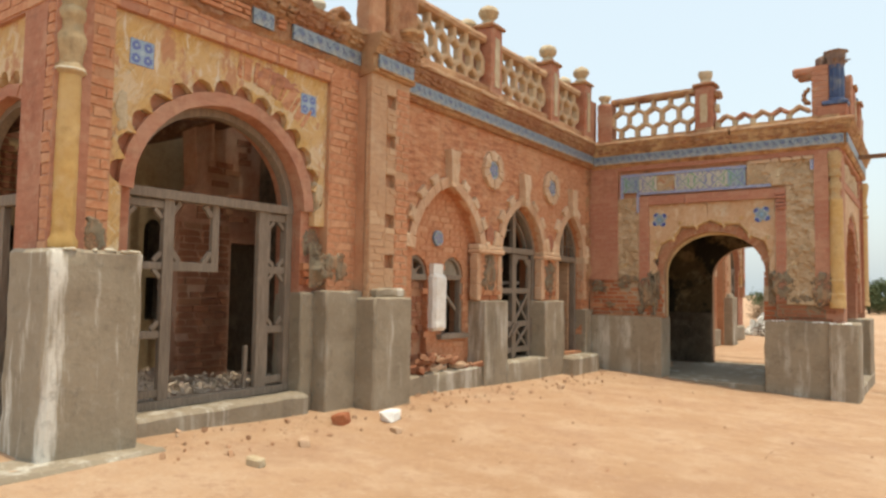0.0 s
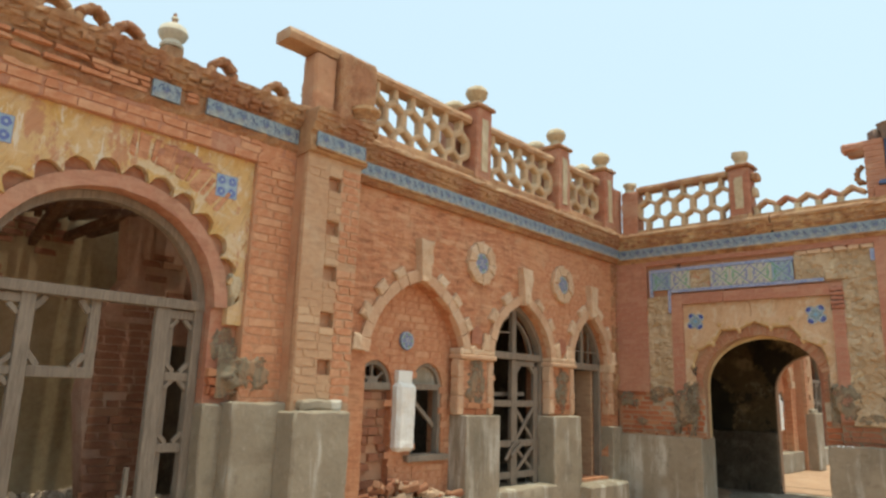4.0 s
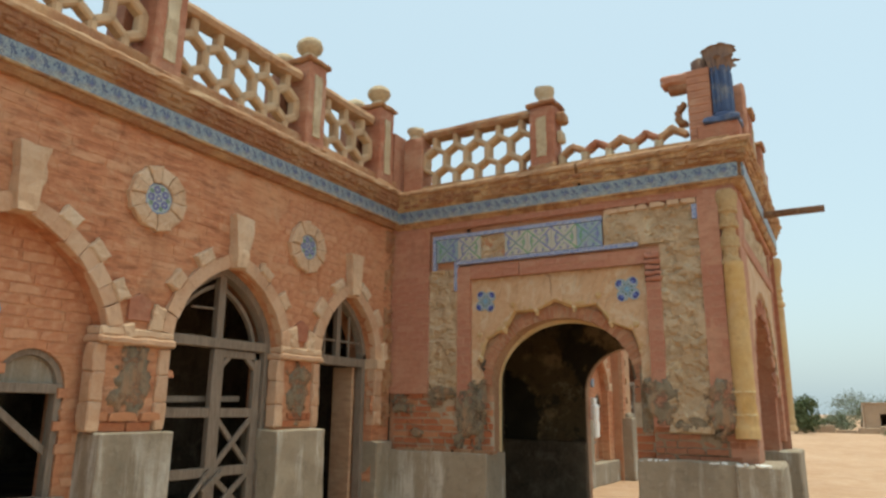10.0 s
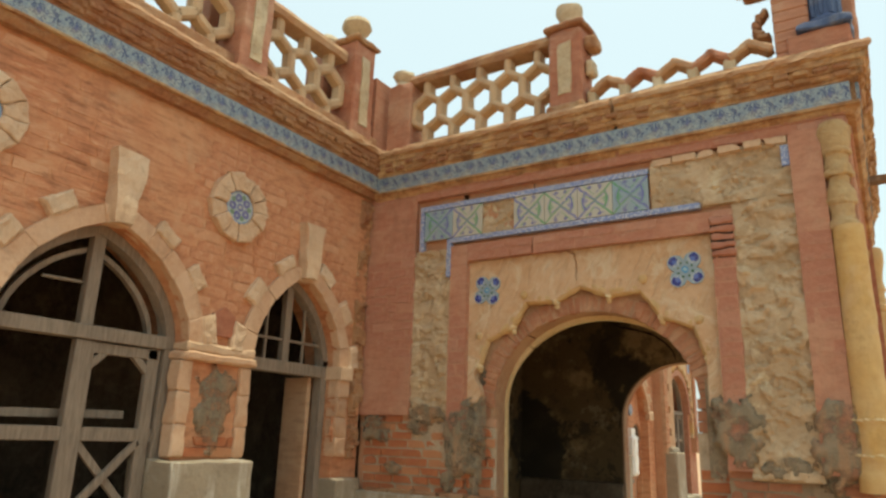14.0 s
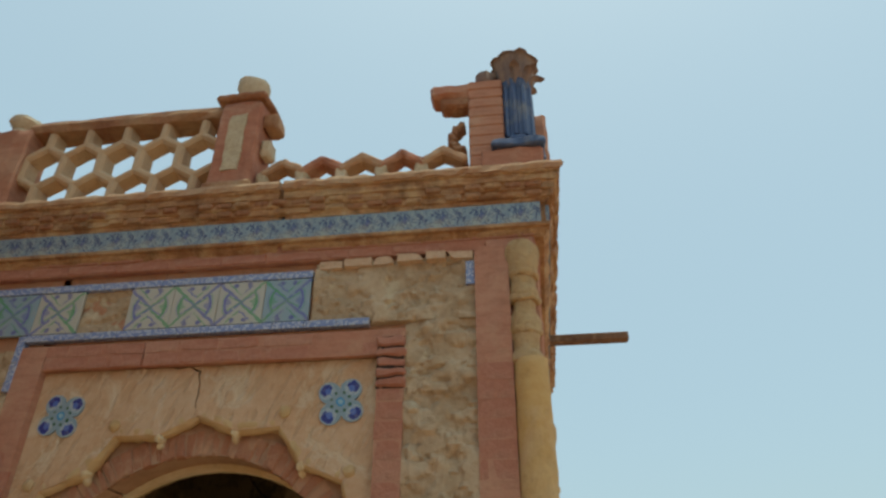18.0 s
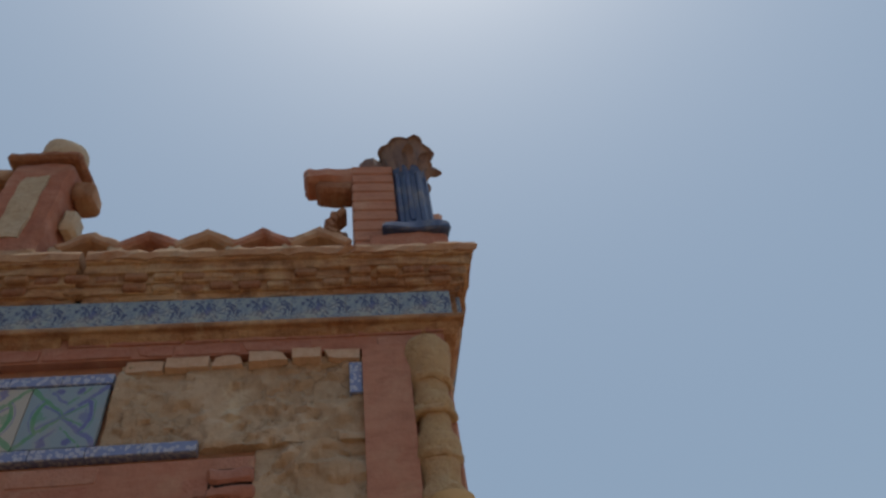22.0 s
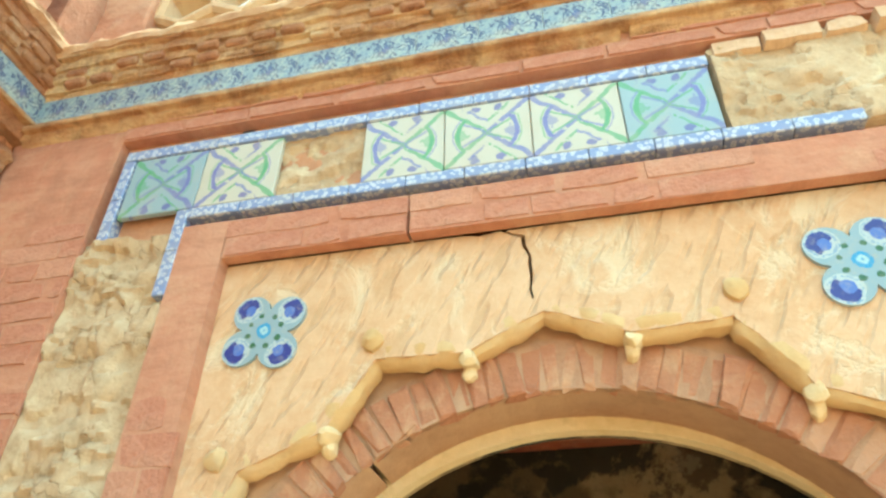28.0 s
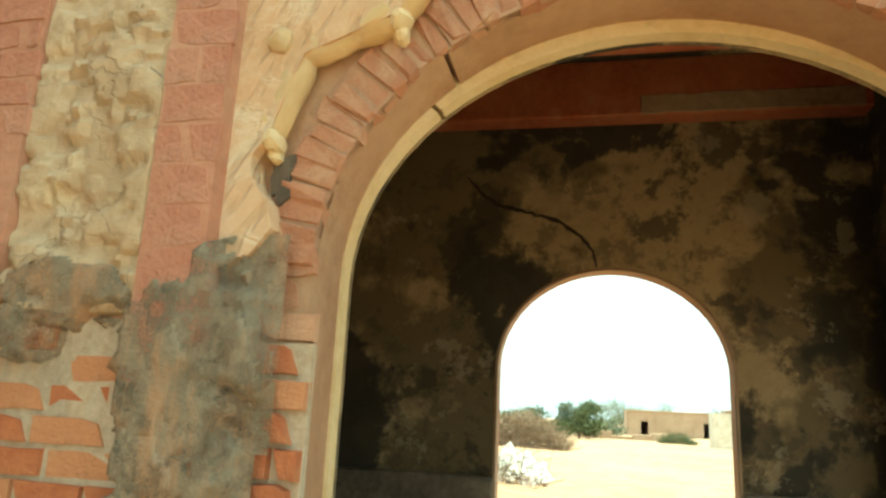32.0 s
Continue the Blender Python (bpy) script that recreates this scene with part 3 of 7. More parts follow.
def lay_bricks(F, u0, u1, v0, v1, w, parent, mat_part, mat_rest, keep=lambda u, v: True, near=lambda u, v: False, limit=300, d=0.008, seed=5, bu=BRICK_U, bv=BRICK_V, wear=0.06, ragged=0.0, skin=-9.0):
    """Courses of worn bricks proud of a wall face: those near the path as parts, the rest as one mesh."""
    rnd = random.Random(seed)
    verts, faces, count = [], [], 0
    rows = max(1, int(round((v1 - v0) / bv)))
    bv = (v1 - v0) / rows
    for r in range(rows):
        u = u0 - rnd.uniform(0.2, 0.8) * bu * (r % 2)
        while u < u1 - 0.02:
            ln = bu * rnd.choice((0.55, 0.9, 1.0, 1.0, 1.1, 1.2))
            a, b = max(u, u0 - ragged * rnd.random()), min(u + ln, u1 + ragged * rnd.random())
            u += ln
            if b - a < 0.04:
                continue
            c = (a + b) / 2
            worn = noise.noise((c * 1.3 + seed, r * bv * 1.3, seed * 0.7))
            if worn < skin + rnd.uniform(-0.06, 0.06):
                continue
            if not keep(c, v0 + (r + 0.5) * bv) or rnd.random() < wear * (0.2 + max(0.0, worn) * 2.2):
                continue
            v = v0 + (r + 0.5) * bv + 0.006 * noise.noise((c * 0.9, r * 7.1, seed))
            dd = max(0.001, d * (0.85 + 1.3 * worn + rnd.uniform(-0.3, 0.4)))
            joint = 0.003 + 0.006 * max(0.0, worn)
            bw, bh = b - a - joint, bv - joint
            tilt = rnd.gauss(0, 0.008)
            if near(c, v) and count < limit:
                ob = new("brick", brick_mesh(round(bw, 2), bh, round(dd, 3), mat_part, rnd.randrange(6)))
                ob.matrix_world = F @ Matrix.Translation((c, v, w)) @ Matrix.Rotation(tilt, 4, "Z")
                ob.parent = parent
                count += 1
                continue
            k = len(verts)
            vv, ff = brick_shape(bw, bh, dd, rnd)
            verts += [F @ Vector((c + x - y * tilt, v + y + x * tilt, w + z)) for x, y, z in vv]
            faces += [tuple(k + i for i in f) for f in ff]
    if verts:
        if F.to_3x3().determinant() < 0:
            faces = [f[::-1] for f in faces]
        me = bpy.data.meshes.new("bricks")
        me.from_pydata(verts, [], faces)
        me.materials.append(mat_rest)
        ob = new("brickwork", me)
        ob.parent = parent
        tagged(ob, kind="stuff")


def worn_grid(bm, cell):
    """Cuts a block's faces into small ones, so that it can be worn."""
    for _ in range(4):
        es = [e for e in bm.edges if e.calc_length() > cell]
        if not es or len(bm.faces) > 900:
            break
        bmesh.ops.subdivide_edges(bm, edges=es, cuts=1, use_grid_fill=True)
    return bm


def wedge(F, p0, p1, n0, n1, a, b, w0, w1, material, parent, name, bevel=0.008, label=""):
    """A stone of a ring: between two points of the ring's line, from a to b along their normals."""
    bm = bmesh.new()
    q = [(p0[0] + n0[0] * a, p0[1] + n0[1] * a), (p1[0] + n1[0] * a, p1[1] + n1[1] * a), (p1[0] + n1[0] * b, p1[1] + n1[1] * b), (p0[0] + n0[0] * b, p0[1] + n0[1] * b)]
    lo = [bm.verts.new((u, v, w0)) for u, v in q]
    hi = [bm.verts.new((u, v, w1)) for u, v in q]
    bm.faces.new(lo[::-1])
    bm.faces.new(hi)
    for i in range(4):
        k = (i + 1) % 4
        bm.faces.new((lo[i], lo[k], hi[k], hi[i]))
    if bevel:
        bmesh.ops.bevel(bm, geom=[e for e in bm.edges if e.verts[0] in hi and e.verts[1] in hi], offset=bevel, segments=1, affect="EDGES")
    rnd = random.Random(int(p0[0] * 9173) + int(p0[1] * 7919))
    if material is M_BLOCK and bevel:
        eroded(worn_grid(bm, 0.045), 0.012, 21, p0[0])
        amp = 0.0
    else:
        amp = min(0.009, (b - a) * 0.045)
    for v in bm.verts:
        v.co += Vector((rnd.gauss(0, 1), rnd.gauss(0, 1), rnd.gauss(0, 0.6))) * amp
    return part(name, bm, material, parent, label, F)


def split_line(line, wide, seed):
    """A jagged crack as a closed outline round a line."""
    r = random.Random(seed)
    pts = []
    for (x0, y0), (x1, y1) in zip(line, line[1:]):
        n = max(2, int(math.dist((x0, y0), (x1, y1)) / 0.03))
        pts += [(x0 + (x1 - x0) * i / n + r.gauss(0, 0.004), y0 + (y1 - y0) * i / n + r.gauss(0, 0.004)) for i in range(n)]
    pts.append(line[-1])
    m = len(pts) - 1
    one, two = [], []
    for i, (x, y) in enumerate(pts):
        a, b = pts[max(0, i - 1)], pts[min(m, i + 1)]
        t = Vector((b[0] - a[0], b[1] - a[1])).normalized()
        k = wide * 0.5 * (0.2 + 0.8 * math.sin(math.pi * (0.1 + 0.8 * i / m)) * r.uniform(0.5, 1.2))
        one.append((x - t.y * k, y + t.x * k))
        two.append((x + t.y * k, y - t.x * k))
    return one + two[::-1]


def along(line, n):
    """n + 1 points at even steps along a line, with their outward normals."""
    seg = [math.dist(a, b) for a, b in zip(line, line[1:])]
    total, out = sum(seg), []
    for i in range(n + 1):
        s = total * i / n
        k = 0
        while k < len(seg) - 1 and s > seg[k]:
            s -= seg[k]
            k += 1
        a, b = line[k], line[k + 1]
        f = min(1, s / seg[k])
        t = ((b[0] - a[0]) / seg[k], (b[1] - a[1]) / seg[k])
        out.append(((a[0] + (b[0] - a[0]) * f, a[1] + (b[1] - a[1]) * f), (-t[1], t[0])))
    return out


def ring(F, line, n, a, b, w0, w1, material, parent, name, gap=0.006, every=0, extra=0.0, seed=2, bevel=0.008, crack=-1):
    pts = along(line, n)
    rnd = random.Random(seed)
    for i in range(n):
        (p0, n0), (p1, n1) = pts[i], pts[i + 1]
        t = Vector((p1[0] - p0[0], p1[1] - p0[1])).normalized() * (gap if i not in (crack, crack + 1) else gap + 0.014) / 2
        e = b + (extra if every and i % every == 0 else 0) + rnd.uniform(-0.008, 0.008)
        wedge(F, (p0[0] + t.x, p0[1] + t.y), (p1[0] - t.x, p1[1] - t.y), n0, n1, a, e, w0, w1 + rnd.uniform(-0.008, 0.006), material, parent, name, bevel)


# ---- ground ----
def ground_z(x, y):
    xx, yy = min(max(x, -2.0), 6.0), min(max(y, -12.0), 6.0)
    far = max(0.0, min(1.0, (math.hypot(x, y) - 18.0) / 25.0))
    near = 0.13 - 0.05 * xx - 0.02 * yy
    rough = 0.03 * noise.noise((x * 0.5, y * 0.5, 0.3)) + 0.012 * noise.noise((x * 2.1, y * 2.1, 4.0))
    return near * (1 - far) + rough * (1 - far) + far * (0.25 * noise.noise((x * 0.03, y * 0.03, 2.0)))


def build_ground():
    def axis(lo, hi, step):
        out = []
        v = lo
        while v < hi:
            out.append(v)
            v += step
        out.append(hi)
        pre, s, v = [], step, lo
        while v > -900:
            s *= 1.25
            v -= s
            pre.append(v)
        s, v = step, hi
        while v < 900:
            s *= 1.25
            v += s
            out.append(v)
        return pre[::-1] + out
    xs, ys = axis(-3.0, 9.0, 0.15), axis(-14.0, 6.0, 0.15)
    verts = [(x, y, ground_z(x, y)) for y in ys for x in xs]
    n = len(xs)
    faces = [(j * n + i, j * n + i + 1, (j + 1) * n + i + 1, (j + 1) * n + i) for j in range(len(ys) - 1) for i in range(n - 1)]
    me = bpy.data.meshes.new("ground")
    me.from_pydata(verts, [], faces)
    me.materials.append(M_GROUND)
    me.shade_smooth()
    tagged(new("ground", me), "dry sandy earth yard with scattered pebbles", "ground", kind="structure")


build_ground()

# ---- the wing's main wall: openings in u (along the wall) and v (height) ----
NICHE = point_top(-5.42, -3.86, 2.02, 2.90)
ARCH1 = point_top(-3.28, -1.97, 2.15, 2.86)
ARCH2 = point_top(-1.37, -0.34, 2.13, 2.86)
ARCHA = round_top(-9.16, -7.30, 2.30, 3.16)
SUB_L = round_top(-5.38, -4.88, 1.70, 1.96, 14)
SUB_R = round_top(-4.56, -4.04, 1.70, 1.97, 14)
TOP = 4.29


def put_box(name, F, lo, hi, material, parent, label="", bevel=0.006):
    bm = box(lo, hi, bevel)
    if bevel >= 0.012:
        size = max(hi[i] - lo[i] for i in range(3))
        amp = 0.016 if material is M_CEMENT else 0.014
        eroded(worn_grid(bm, max(0.05, size / 12)), amp, 6.0 if material is M_CEMENT else 11.0, lo[0] * 3.1)
    return part(name, bm, material, parent, label, F, bevel >= 0.012)


def scallops(line, n, a, b):
    """A cusped line round an arch: n lobes between the offsets a and b."""
    out = []
    k = 6
    for i, (p, nn) in enumerate(along(line, n * k)):
        s = (i % k) / k
        o = a + (b - a) * math.sin(math.pi * s) ** 0.7
        out.append((p[0] + nn[0] * o, p[1] + nn[1] * o))
    return out


def blob(cu, cv, ru, rv, seed, n=26):
    rnd = random.Random(seed)
    ph = [rnd.uniform(0, 6.28) for _ in range(4)]
    n *= 3
    pts = []
    for i in range(n):
        a = 2 * math.pi * i / n
        k = 1 + 0.13 * math.sin(2 * a + ph[0]) + 0.12 * math.sin(3 * a + ph[1]) + 0.08 * math.sin(5 * a + ph[2]) + 0.06 * math.sin(8 * a + ph[3]) + 0.16 * noise.noise((math.cos(a) * 3 + seed, math.sin(a) * 3, seed * 0.7)) + 0.10 * noise.noise((math.cos(a) * 9 + seed, math.sin(a) * 9, seed * 0.7))
        sq = 1 / max(abs(math.cos(a)), abs(math.sin(a))) ** 0.6
        pts.append((cu + ru * k * sq * math.cos(a), cv + rv * k * sq * math.sin(a)))
    return pts


def smear(F, cu, cv, ru, rv, w, seed, parent, material=None, name="cement_patch", thick=0.002):
    # a thin trowelled skin whose ragged edge dips below the wall's face
    n = 26
    verts, faces = [], []
    for j in range(n + 1):
        for i in range(n + 1):
            x, y = (i / n * 2 - 1) * 1.35, (j / n * 2 - 1) * 1.35
            u, v = cu + x * ru, cv + y * rv
            m = 0.62 - (x * x + y * y) * 0.72 + 0.75 * noise.noise((u * 7 + seed, v * 7, seed)) + 0.5 * noise.noise((u * 19, v * 19, seed)) + 0.3 * noise.noise((u * 45, v * 45, seed))
            z = w + 0.003 + (min(1.0, m * 2.4) * (thick + 0.001) if m > 0 else max(-0.28, m) * 0.3)
            verts.append(F @ Vector((u, v, z)))
    for j in range(n):
        for i in range(n):
            k = j * (n + 1) + i
            faces.append((k, k + 1, k + n + 2, k + n + 1))
    me = bpy.data.meshes.new(name)
    me.from_pydata(verts, [], faces)
    me.materials.append(material or M_SMEAR)
    me.shade_smooth()
    ob = new(name, me)
    ob.parent = parent
    ob["label"] = "cement repair smear"


CORNICE = [(3.80, -0.06), (3.80, 0.0), (3.83, 0.03), (3.87, 0.045), (3.87, 0.02), (4.03, 0.02), (4.03, 0.045), (4.06, 0.05), (4.06, 0.065), (4.10, 0.07), (4.105, 0.085), (4.15, 0.09), (4.155, 0.108), (4.20, 0.112), (4.205, 0.128), (4.255, 0.135), (4.27, -0.45), (4.06, -0.45), (4.06, -0.06)]


def border_tiles(F, u0, u1, v, w, parent, skip=lambda i: False, length=0.235, h=0.15):
    n = max(1, round((u1 - u0) / length))
    step = (u1 - u0) / n
    key = ("tile", round(step, 4), h)
    if key not in _brick_cache:
        bm = box((-step / 2 + 0.0004, -0.012, -h / 2), (step / 2 - 0.0004, 0.012, h / 2), 0.001)
        _brick_cache[key] = mesh_of(bm, M_BORDER)
    for i in range(n):
        if skip(i):
            continue
        ob = new("glazed_tile", _brick_cache[key])
        base = F @ Matrix.Translation((u0 + (i + 0.5) * step, v, w)) @ axes((1, 0, 0), (0, 0, -1), (0, 1, 0))
        if base.determinant() < 0:
            base = base @ Matrix.Diagonal((-1, 1, 1, 1))
        ob.matrix_world = base
        ob.parent = parent


def lattice(F, u0, u1, v0, v1, w, parent, material, p=0.31, bar=0.05, depth=0.13, keep=lambda u, v: True, seed=1):
    """Honeycomb of brick bars filling a panel."""
    rnd = random.Random(seed)
    R = p / math.sqrt(3) * 1.04
    vm = (v0 + v1) / 2
    seen = set()
    n = max(1, round((u1 - u0) / p))
    p2 = (u1 - u0) / n
    for row in (-1, 0, 1):
        for i in range(-1, n + 1):
            cu, cv = u0 + (i + 0.5 + (0.5 if row else 0)) * p2, vm + row * 1.5 * R
            pts = [(cu + p2 / 2 * sx, cv + sy) for sx, sy in ((0, R), (1, R / 2), (1, -R / 2), (0, -R), (-1, -R / 2), (-1, R / 2))]
            for a, b in zip(pts, pts[1:] + pts[:1]):
                key = tuple(sorted((tuple(round(c, 2) for c in a), tuple(round(c, 2) for c in b))))
                if key in seen:
                    continue
                seen.add(key)
                m = ((a[0] + b[0]) / 2, (a[1] + b[1]) / 2)
                if not (u0 <= m[0] <= u1 and v0 - 0.01 <= m[1] <= v1 + 0.01) or not keep(*m):
                    continue
                d = Vector((b[0] - a[0], b[1] - a[1]))
                ln, ang = d.length + bar * 0.45, math.atan2(d.y, d.x)
                t = bar * rnd.uniform(0.85, 1.15)
                bm = box((-ln / 2, -t / 2, -depth / 2), (ln / 2, t / 2, depth / 2), 0.02)
                part("lattice_bar", bm, material, parent, "", F @ Matrix.Translation((m[0], m[1], w)) @ Matrix.Rotation(ang + rnd.uniform(-0.03, 0.03), 4, "Z"))


FINIAL = [(r * 1.28, z * 1.28) for r, z in ((0.085, 0.0), (0.095, 0.02), (0.075, 0.05), (0.06, 0.07), (0.07, 0.085), (0.105, 0.12), (0.12, 0.16), (0.105, 0.20), (0.07, 0.225), (0.045, 0.235), (0.02, 0.25))]
STUBF = [(0.10, 0.0), (0.085, 0.03), (0.075, 0.06), (0.09, 0.09), (0.11, 0.13), (0.105, 0.17), (0.06, 0.18)]
DOME = [(0.13, 0.0), (0.14, 0.03), (0.11, 0.06), (0.10, 0.09), (0.15, 0.13), (0.175, 0.19), (0.15, 0.26), (0.08, 0.31), (0.03, 0.33), (0.03, 0.37), (0.045, 0.39), (0.02, 0.42)]


def parapet_post(F, u, w, parent, profile=FINIAL, wide=0.30, deep=0.30, v0=4.27, v1=5.30, face=True, finial_mat=None):
    post = put_box("post", F, (u - wide / 2, v0, w - deep / 2), (u + wide / 2, v1, w + deep / 2), M_RED, parent, bevel=0.014)
    put_box("post_cap", F, (u - wide / 2 - 0.04, v1, w - deep / 2 - 0.04), (u + wide / 2 + 0.04, v1 + 0.055, w + deep / 2 + 0.04), M_CORNICE, post, bevel=0.018)
    put_box("post_foot", F, (u - wide / 2 - 0.025, v0, w - deep / 2 - 0.025), (u + wide / 2 + 0.025, v0 + 0.07, w + deep / 2 + 0.025), M_CORNICE, post, bevel=0.014)
    if face:
        part("post_panel", eroded(worn_grid(slab(rect(u - wide * 0.2, u + wide * 0.2, v0 + 0.17, v1 - 0.14), [], w + deep / 2 - 0.02, w + deep / 2 + 0.012), 0.06), 0.012, 9), M_STONE, post, "worn pale plaster panel", F)
    if profile:
        part("finial", eroded(lathe(profile, 20), 0.012, 11, u), finial_mat or M_STONE, post, "weathered stone finial", F @ Matrix.Translation((u, v1 + 0.055, w)) @ axes((1, 0, 0), (0, 0, -1), (0, 1, 0)), True)


def rail(F, u0, u1, v, w, parent, h=0.10, d=0.19, material=None):
    part("top_rail", sweep([(v, -d / 2 + w), (v, d / 2 + w), (v + h * 0.5, d / 2 + w + 0.02), (v + h, d / 2 + w), (v + h, -d / 2 + w)], u0, u1, max(2, int((u1 - u0) / 0.12)), 0.008), material or M_LATT, parent, "", F)


def timber(F, name, a, b, wide, deep, w, parent, label="", material=None):
    """A straight piece of joinery from a to b in the plane of the opening."""
    d = Vector((b[0] - a[0], b[1] - a[1]))
    bm = box((-d.length / 2, -wide / 2, -deep / 2), (d.length / 2, wide / 2, deep / 2), 0.004)
    m = F @ Matrix.Translation(((a[0] + b[0]) / 2, (a[1] + b[1]) / 2, w)) @ Matrix.Rotation(math.atan2(d.y, d.x), 4, "Z")
    return part(name, bm, material or M_WOOD, parent, label, m)


def arch_timber(F, line, wide, deep, w, parent, name="arched_frame", material=None):
    outer = [(p[0], p[1]) for p, n in along(line, 28)]
    inner = [(p[0] - n[0] * wide, p[1] - n[1] * wide) for p, n in along(line, 28)]
    part(name, slab(outer + inner[::-1], [], w - deep / 2, w + deep / 2), material or M_WOOD, parent, "", F)


def medallion(F, u, v, r_tile, r_ring, w, parent, stones=12):
    if r_ring:
        for i in range(stones):
            a0, a1 = 2 * math.pi * (i + 0.012) / stones, 2 * math.pi * (i + 0.988) / stones
            k = 1.0 + (0.07 if i % 3 == 0 else 0.0)
            p0, p1 = (u + r_tile * math.cos(a0), v + r_tile * math.sin(a0)), (u + r_tile * math.cos(a1), v + r_tile * math.sin(a1))
            n0, n1 = (math.cos(a0), math.sin(a0)), (math.cos(a1), math.sin(a1))
            wedge(F, p0, p1, n0, n1, 0.0, (r_ring - r_tile) * k, w - 0.06, w + 0.012 * (i % 2), M_BLOCK, parent, "ring_stone")
    bm = lathe([(1.0, 0.0), (1.0, 0.1), (0.95, 0.16)], 28)
    ob = part("rosette_tile", bm, M_ROSE, parent, "blue and white glazed rosette tile", axes((1, 0, 0), (0, 0, 1), (0, -1, 0)))
    ob.matrix_world = F @ Matrix.Translation((u, v, w - 0.045)) @ axes((1, 0, 0), (0, 0, -1), (0, 1, 0)) @ Matrix.Diagonal((r_tile, 0.2, r_tile, 1)) if F.determinant() > 0 else F @ Matrix.Translation((u, v, w - 0.045)) @ axes((1, 0, 0), (0, 0, -1), (0, 1, 0)) @ Matrix.Diagonal((-r_tile, 0.2, r_tile, 1))


def flower_tile(F, u, v, r, w, parent, material=None, square=False, turn=0.0):
    if square:
        pts = rect(-1, 1, -1, 1)
    else:
        pts = []
        for i in range(64):
            a = 2 * math.pi * i / 64
            pts.append(((0.52 + 0.5 * abs(math.sin(2 * a)) ** 0.8) * math.cos(a) * 1.15, (0.52 + 0.5 * abs(math.sin(2 * a)) ** 0.8) * math.sin(a) * 1.15))
    bm = slab(pts, [], -0.08, 0.05)
    bmesh.ops.transform(bm, matrix=axes((1, 0, 0), (0, 0, 1), (0, -1, 0)), verts=bm.verts[:])
    ob = part("flower_tile" if not square else "square_tile", bm, material or M_FLOWER, parent, "blue glazed flower tile")
    s = Matrix.Diagonal((r if F.determinant() > 0 else -r, r, r, 1))
    ob.matrix_world = F @ Matrix.Translation((u, v, w)) @ Matrix.Rotation(turn, 4, "Z") @ axes((1, 0, 0), (0, 0, -1), (0, 1, 0)) @ s


def fan_door(F, name, line, base, w, label, leaves, category="door"):
    d = holder(name, label, category, "structure")
    leaves(d, F, line, base, w)
    return d


def door_a(d, F, line, base, w):
    u0, u1 = line[0][0], line[-1][0]
    arch_timber(F, line, 0.07, 0.10, w, d)
    for u in (u0 + 0.035, u1 - 0.045):
        timber(F, "door_jamb", (u, base), (u, 2.3), 0.08, 0.1, w, d)
    timber(F, "transom", (u0, 2.31), (u1, 2.31), 0.085, 0.12, w, d)
    timber(F, "sill_board", (u0, base + 0.035), (u1, base + 0.035), 0.07, 0.12, w, d)
    timber(F, "stile", (-8.71, base + 0.04), (-8.71, 2.27), 0.105, 0.06, w + 0.005, d)
    timber(F, "stile", (-7.66, base + 0.04), (-7.66, 2.27), 0.13, 0.06, w + 0.005, d)
    timber(F, "stile", (-7.565, base + 0.04), (-7.565, 2.27), 0.05, 0.05, w - 0.03, d)
    for v in (0.60, 1.10, 1.69, 2.22):
        timber(F, "door_rail", (u0 + 0.07, v), (-8.74, v), 0.065, 0.045, w, d)
        timber(F, "door_rail", (-7.60, v), (u1 - 0.07, v), 0.075, 0.045, w, d)
    # chamfered corners of the empty panes
    for a, b in ((u0 + 0.07, -8.76), (-7.59, u1 - 0.08)):
        for v in (1.14, 1.66, 1.73, 2.18):
            k = 0.075 if v in (1.14, 1.73) else -0.075
            timber(F, "corner_brace", (a, v + k), (a + 0.075, v), 0.04, 0.035, w, d)
            timber(F, "corner_brace", (b, v + k), (b - 0.075, v), 0.04, 0.035, w, d)
    timber(F, "door_rail", (-8.68, 1.69), (-8.19, 1.69), 0.085, 0.045, w - 0.012, d)
    timber(F, "stile", (-8.21, 1.65), (-8.21, 2.28), 0.08, 0.045, w - 0.015, d)
    for p, q in (((-8.66, 2.16), (-8.58, 2.26)), ((-8.25, 2.16), (-8.33, 2.26)), ((-8.66, 1.83), (-8.58, 1.73)), ((-8.25, 1.83), (-8.33, 1.73))):
        timber(F, "corner_brace", p, q, 0.05, 0.035, w - 0.012, d)
    timber(F, "broken_stile", (-7.80, base + 0.04), (-7.79, 0.95), 0.035, 0.04, w - 0.04, d)


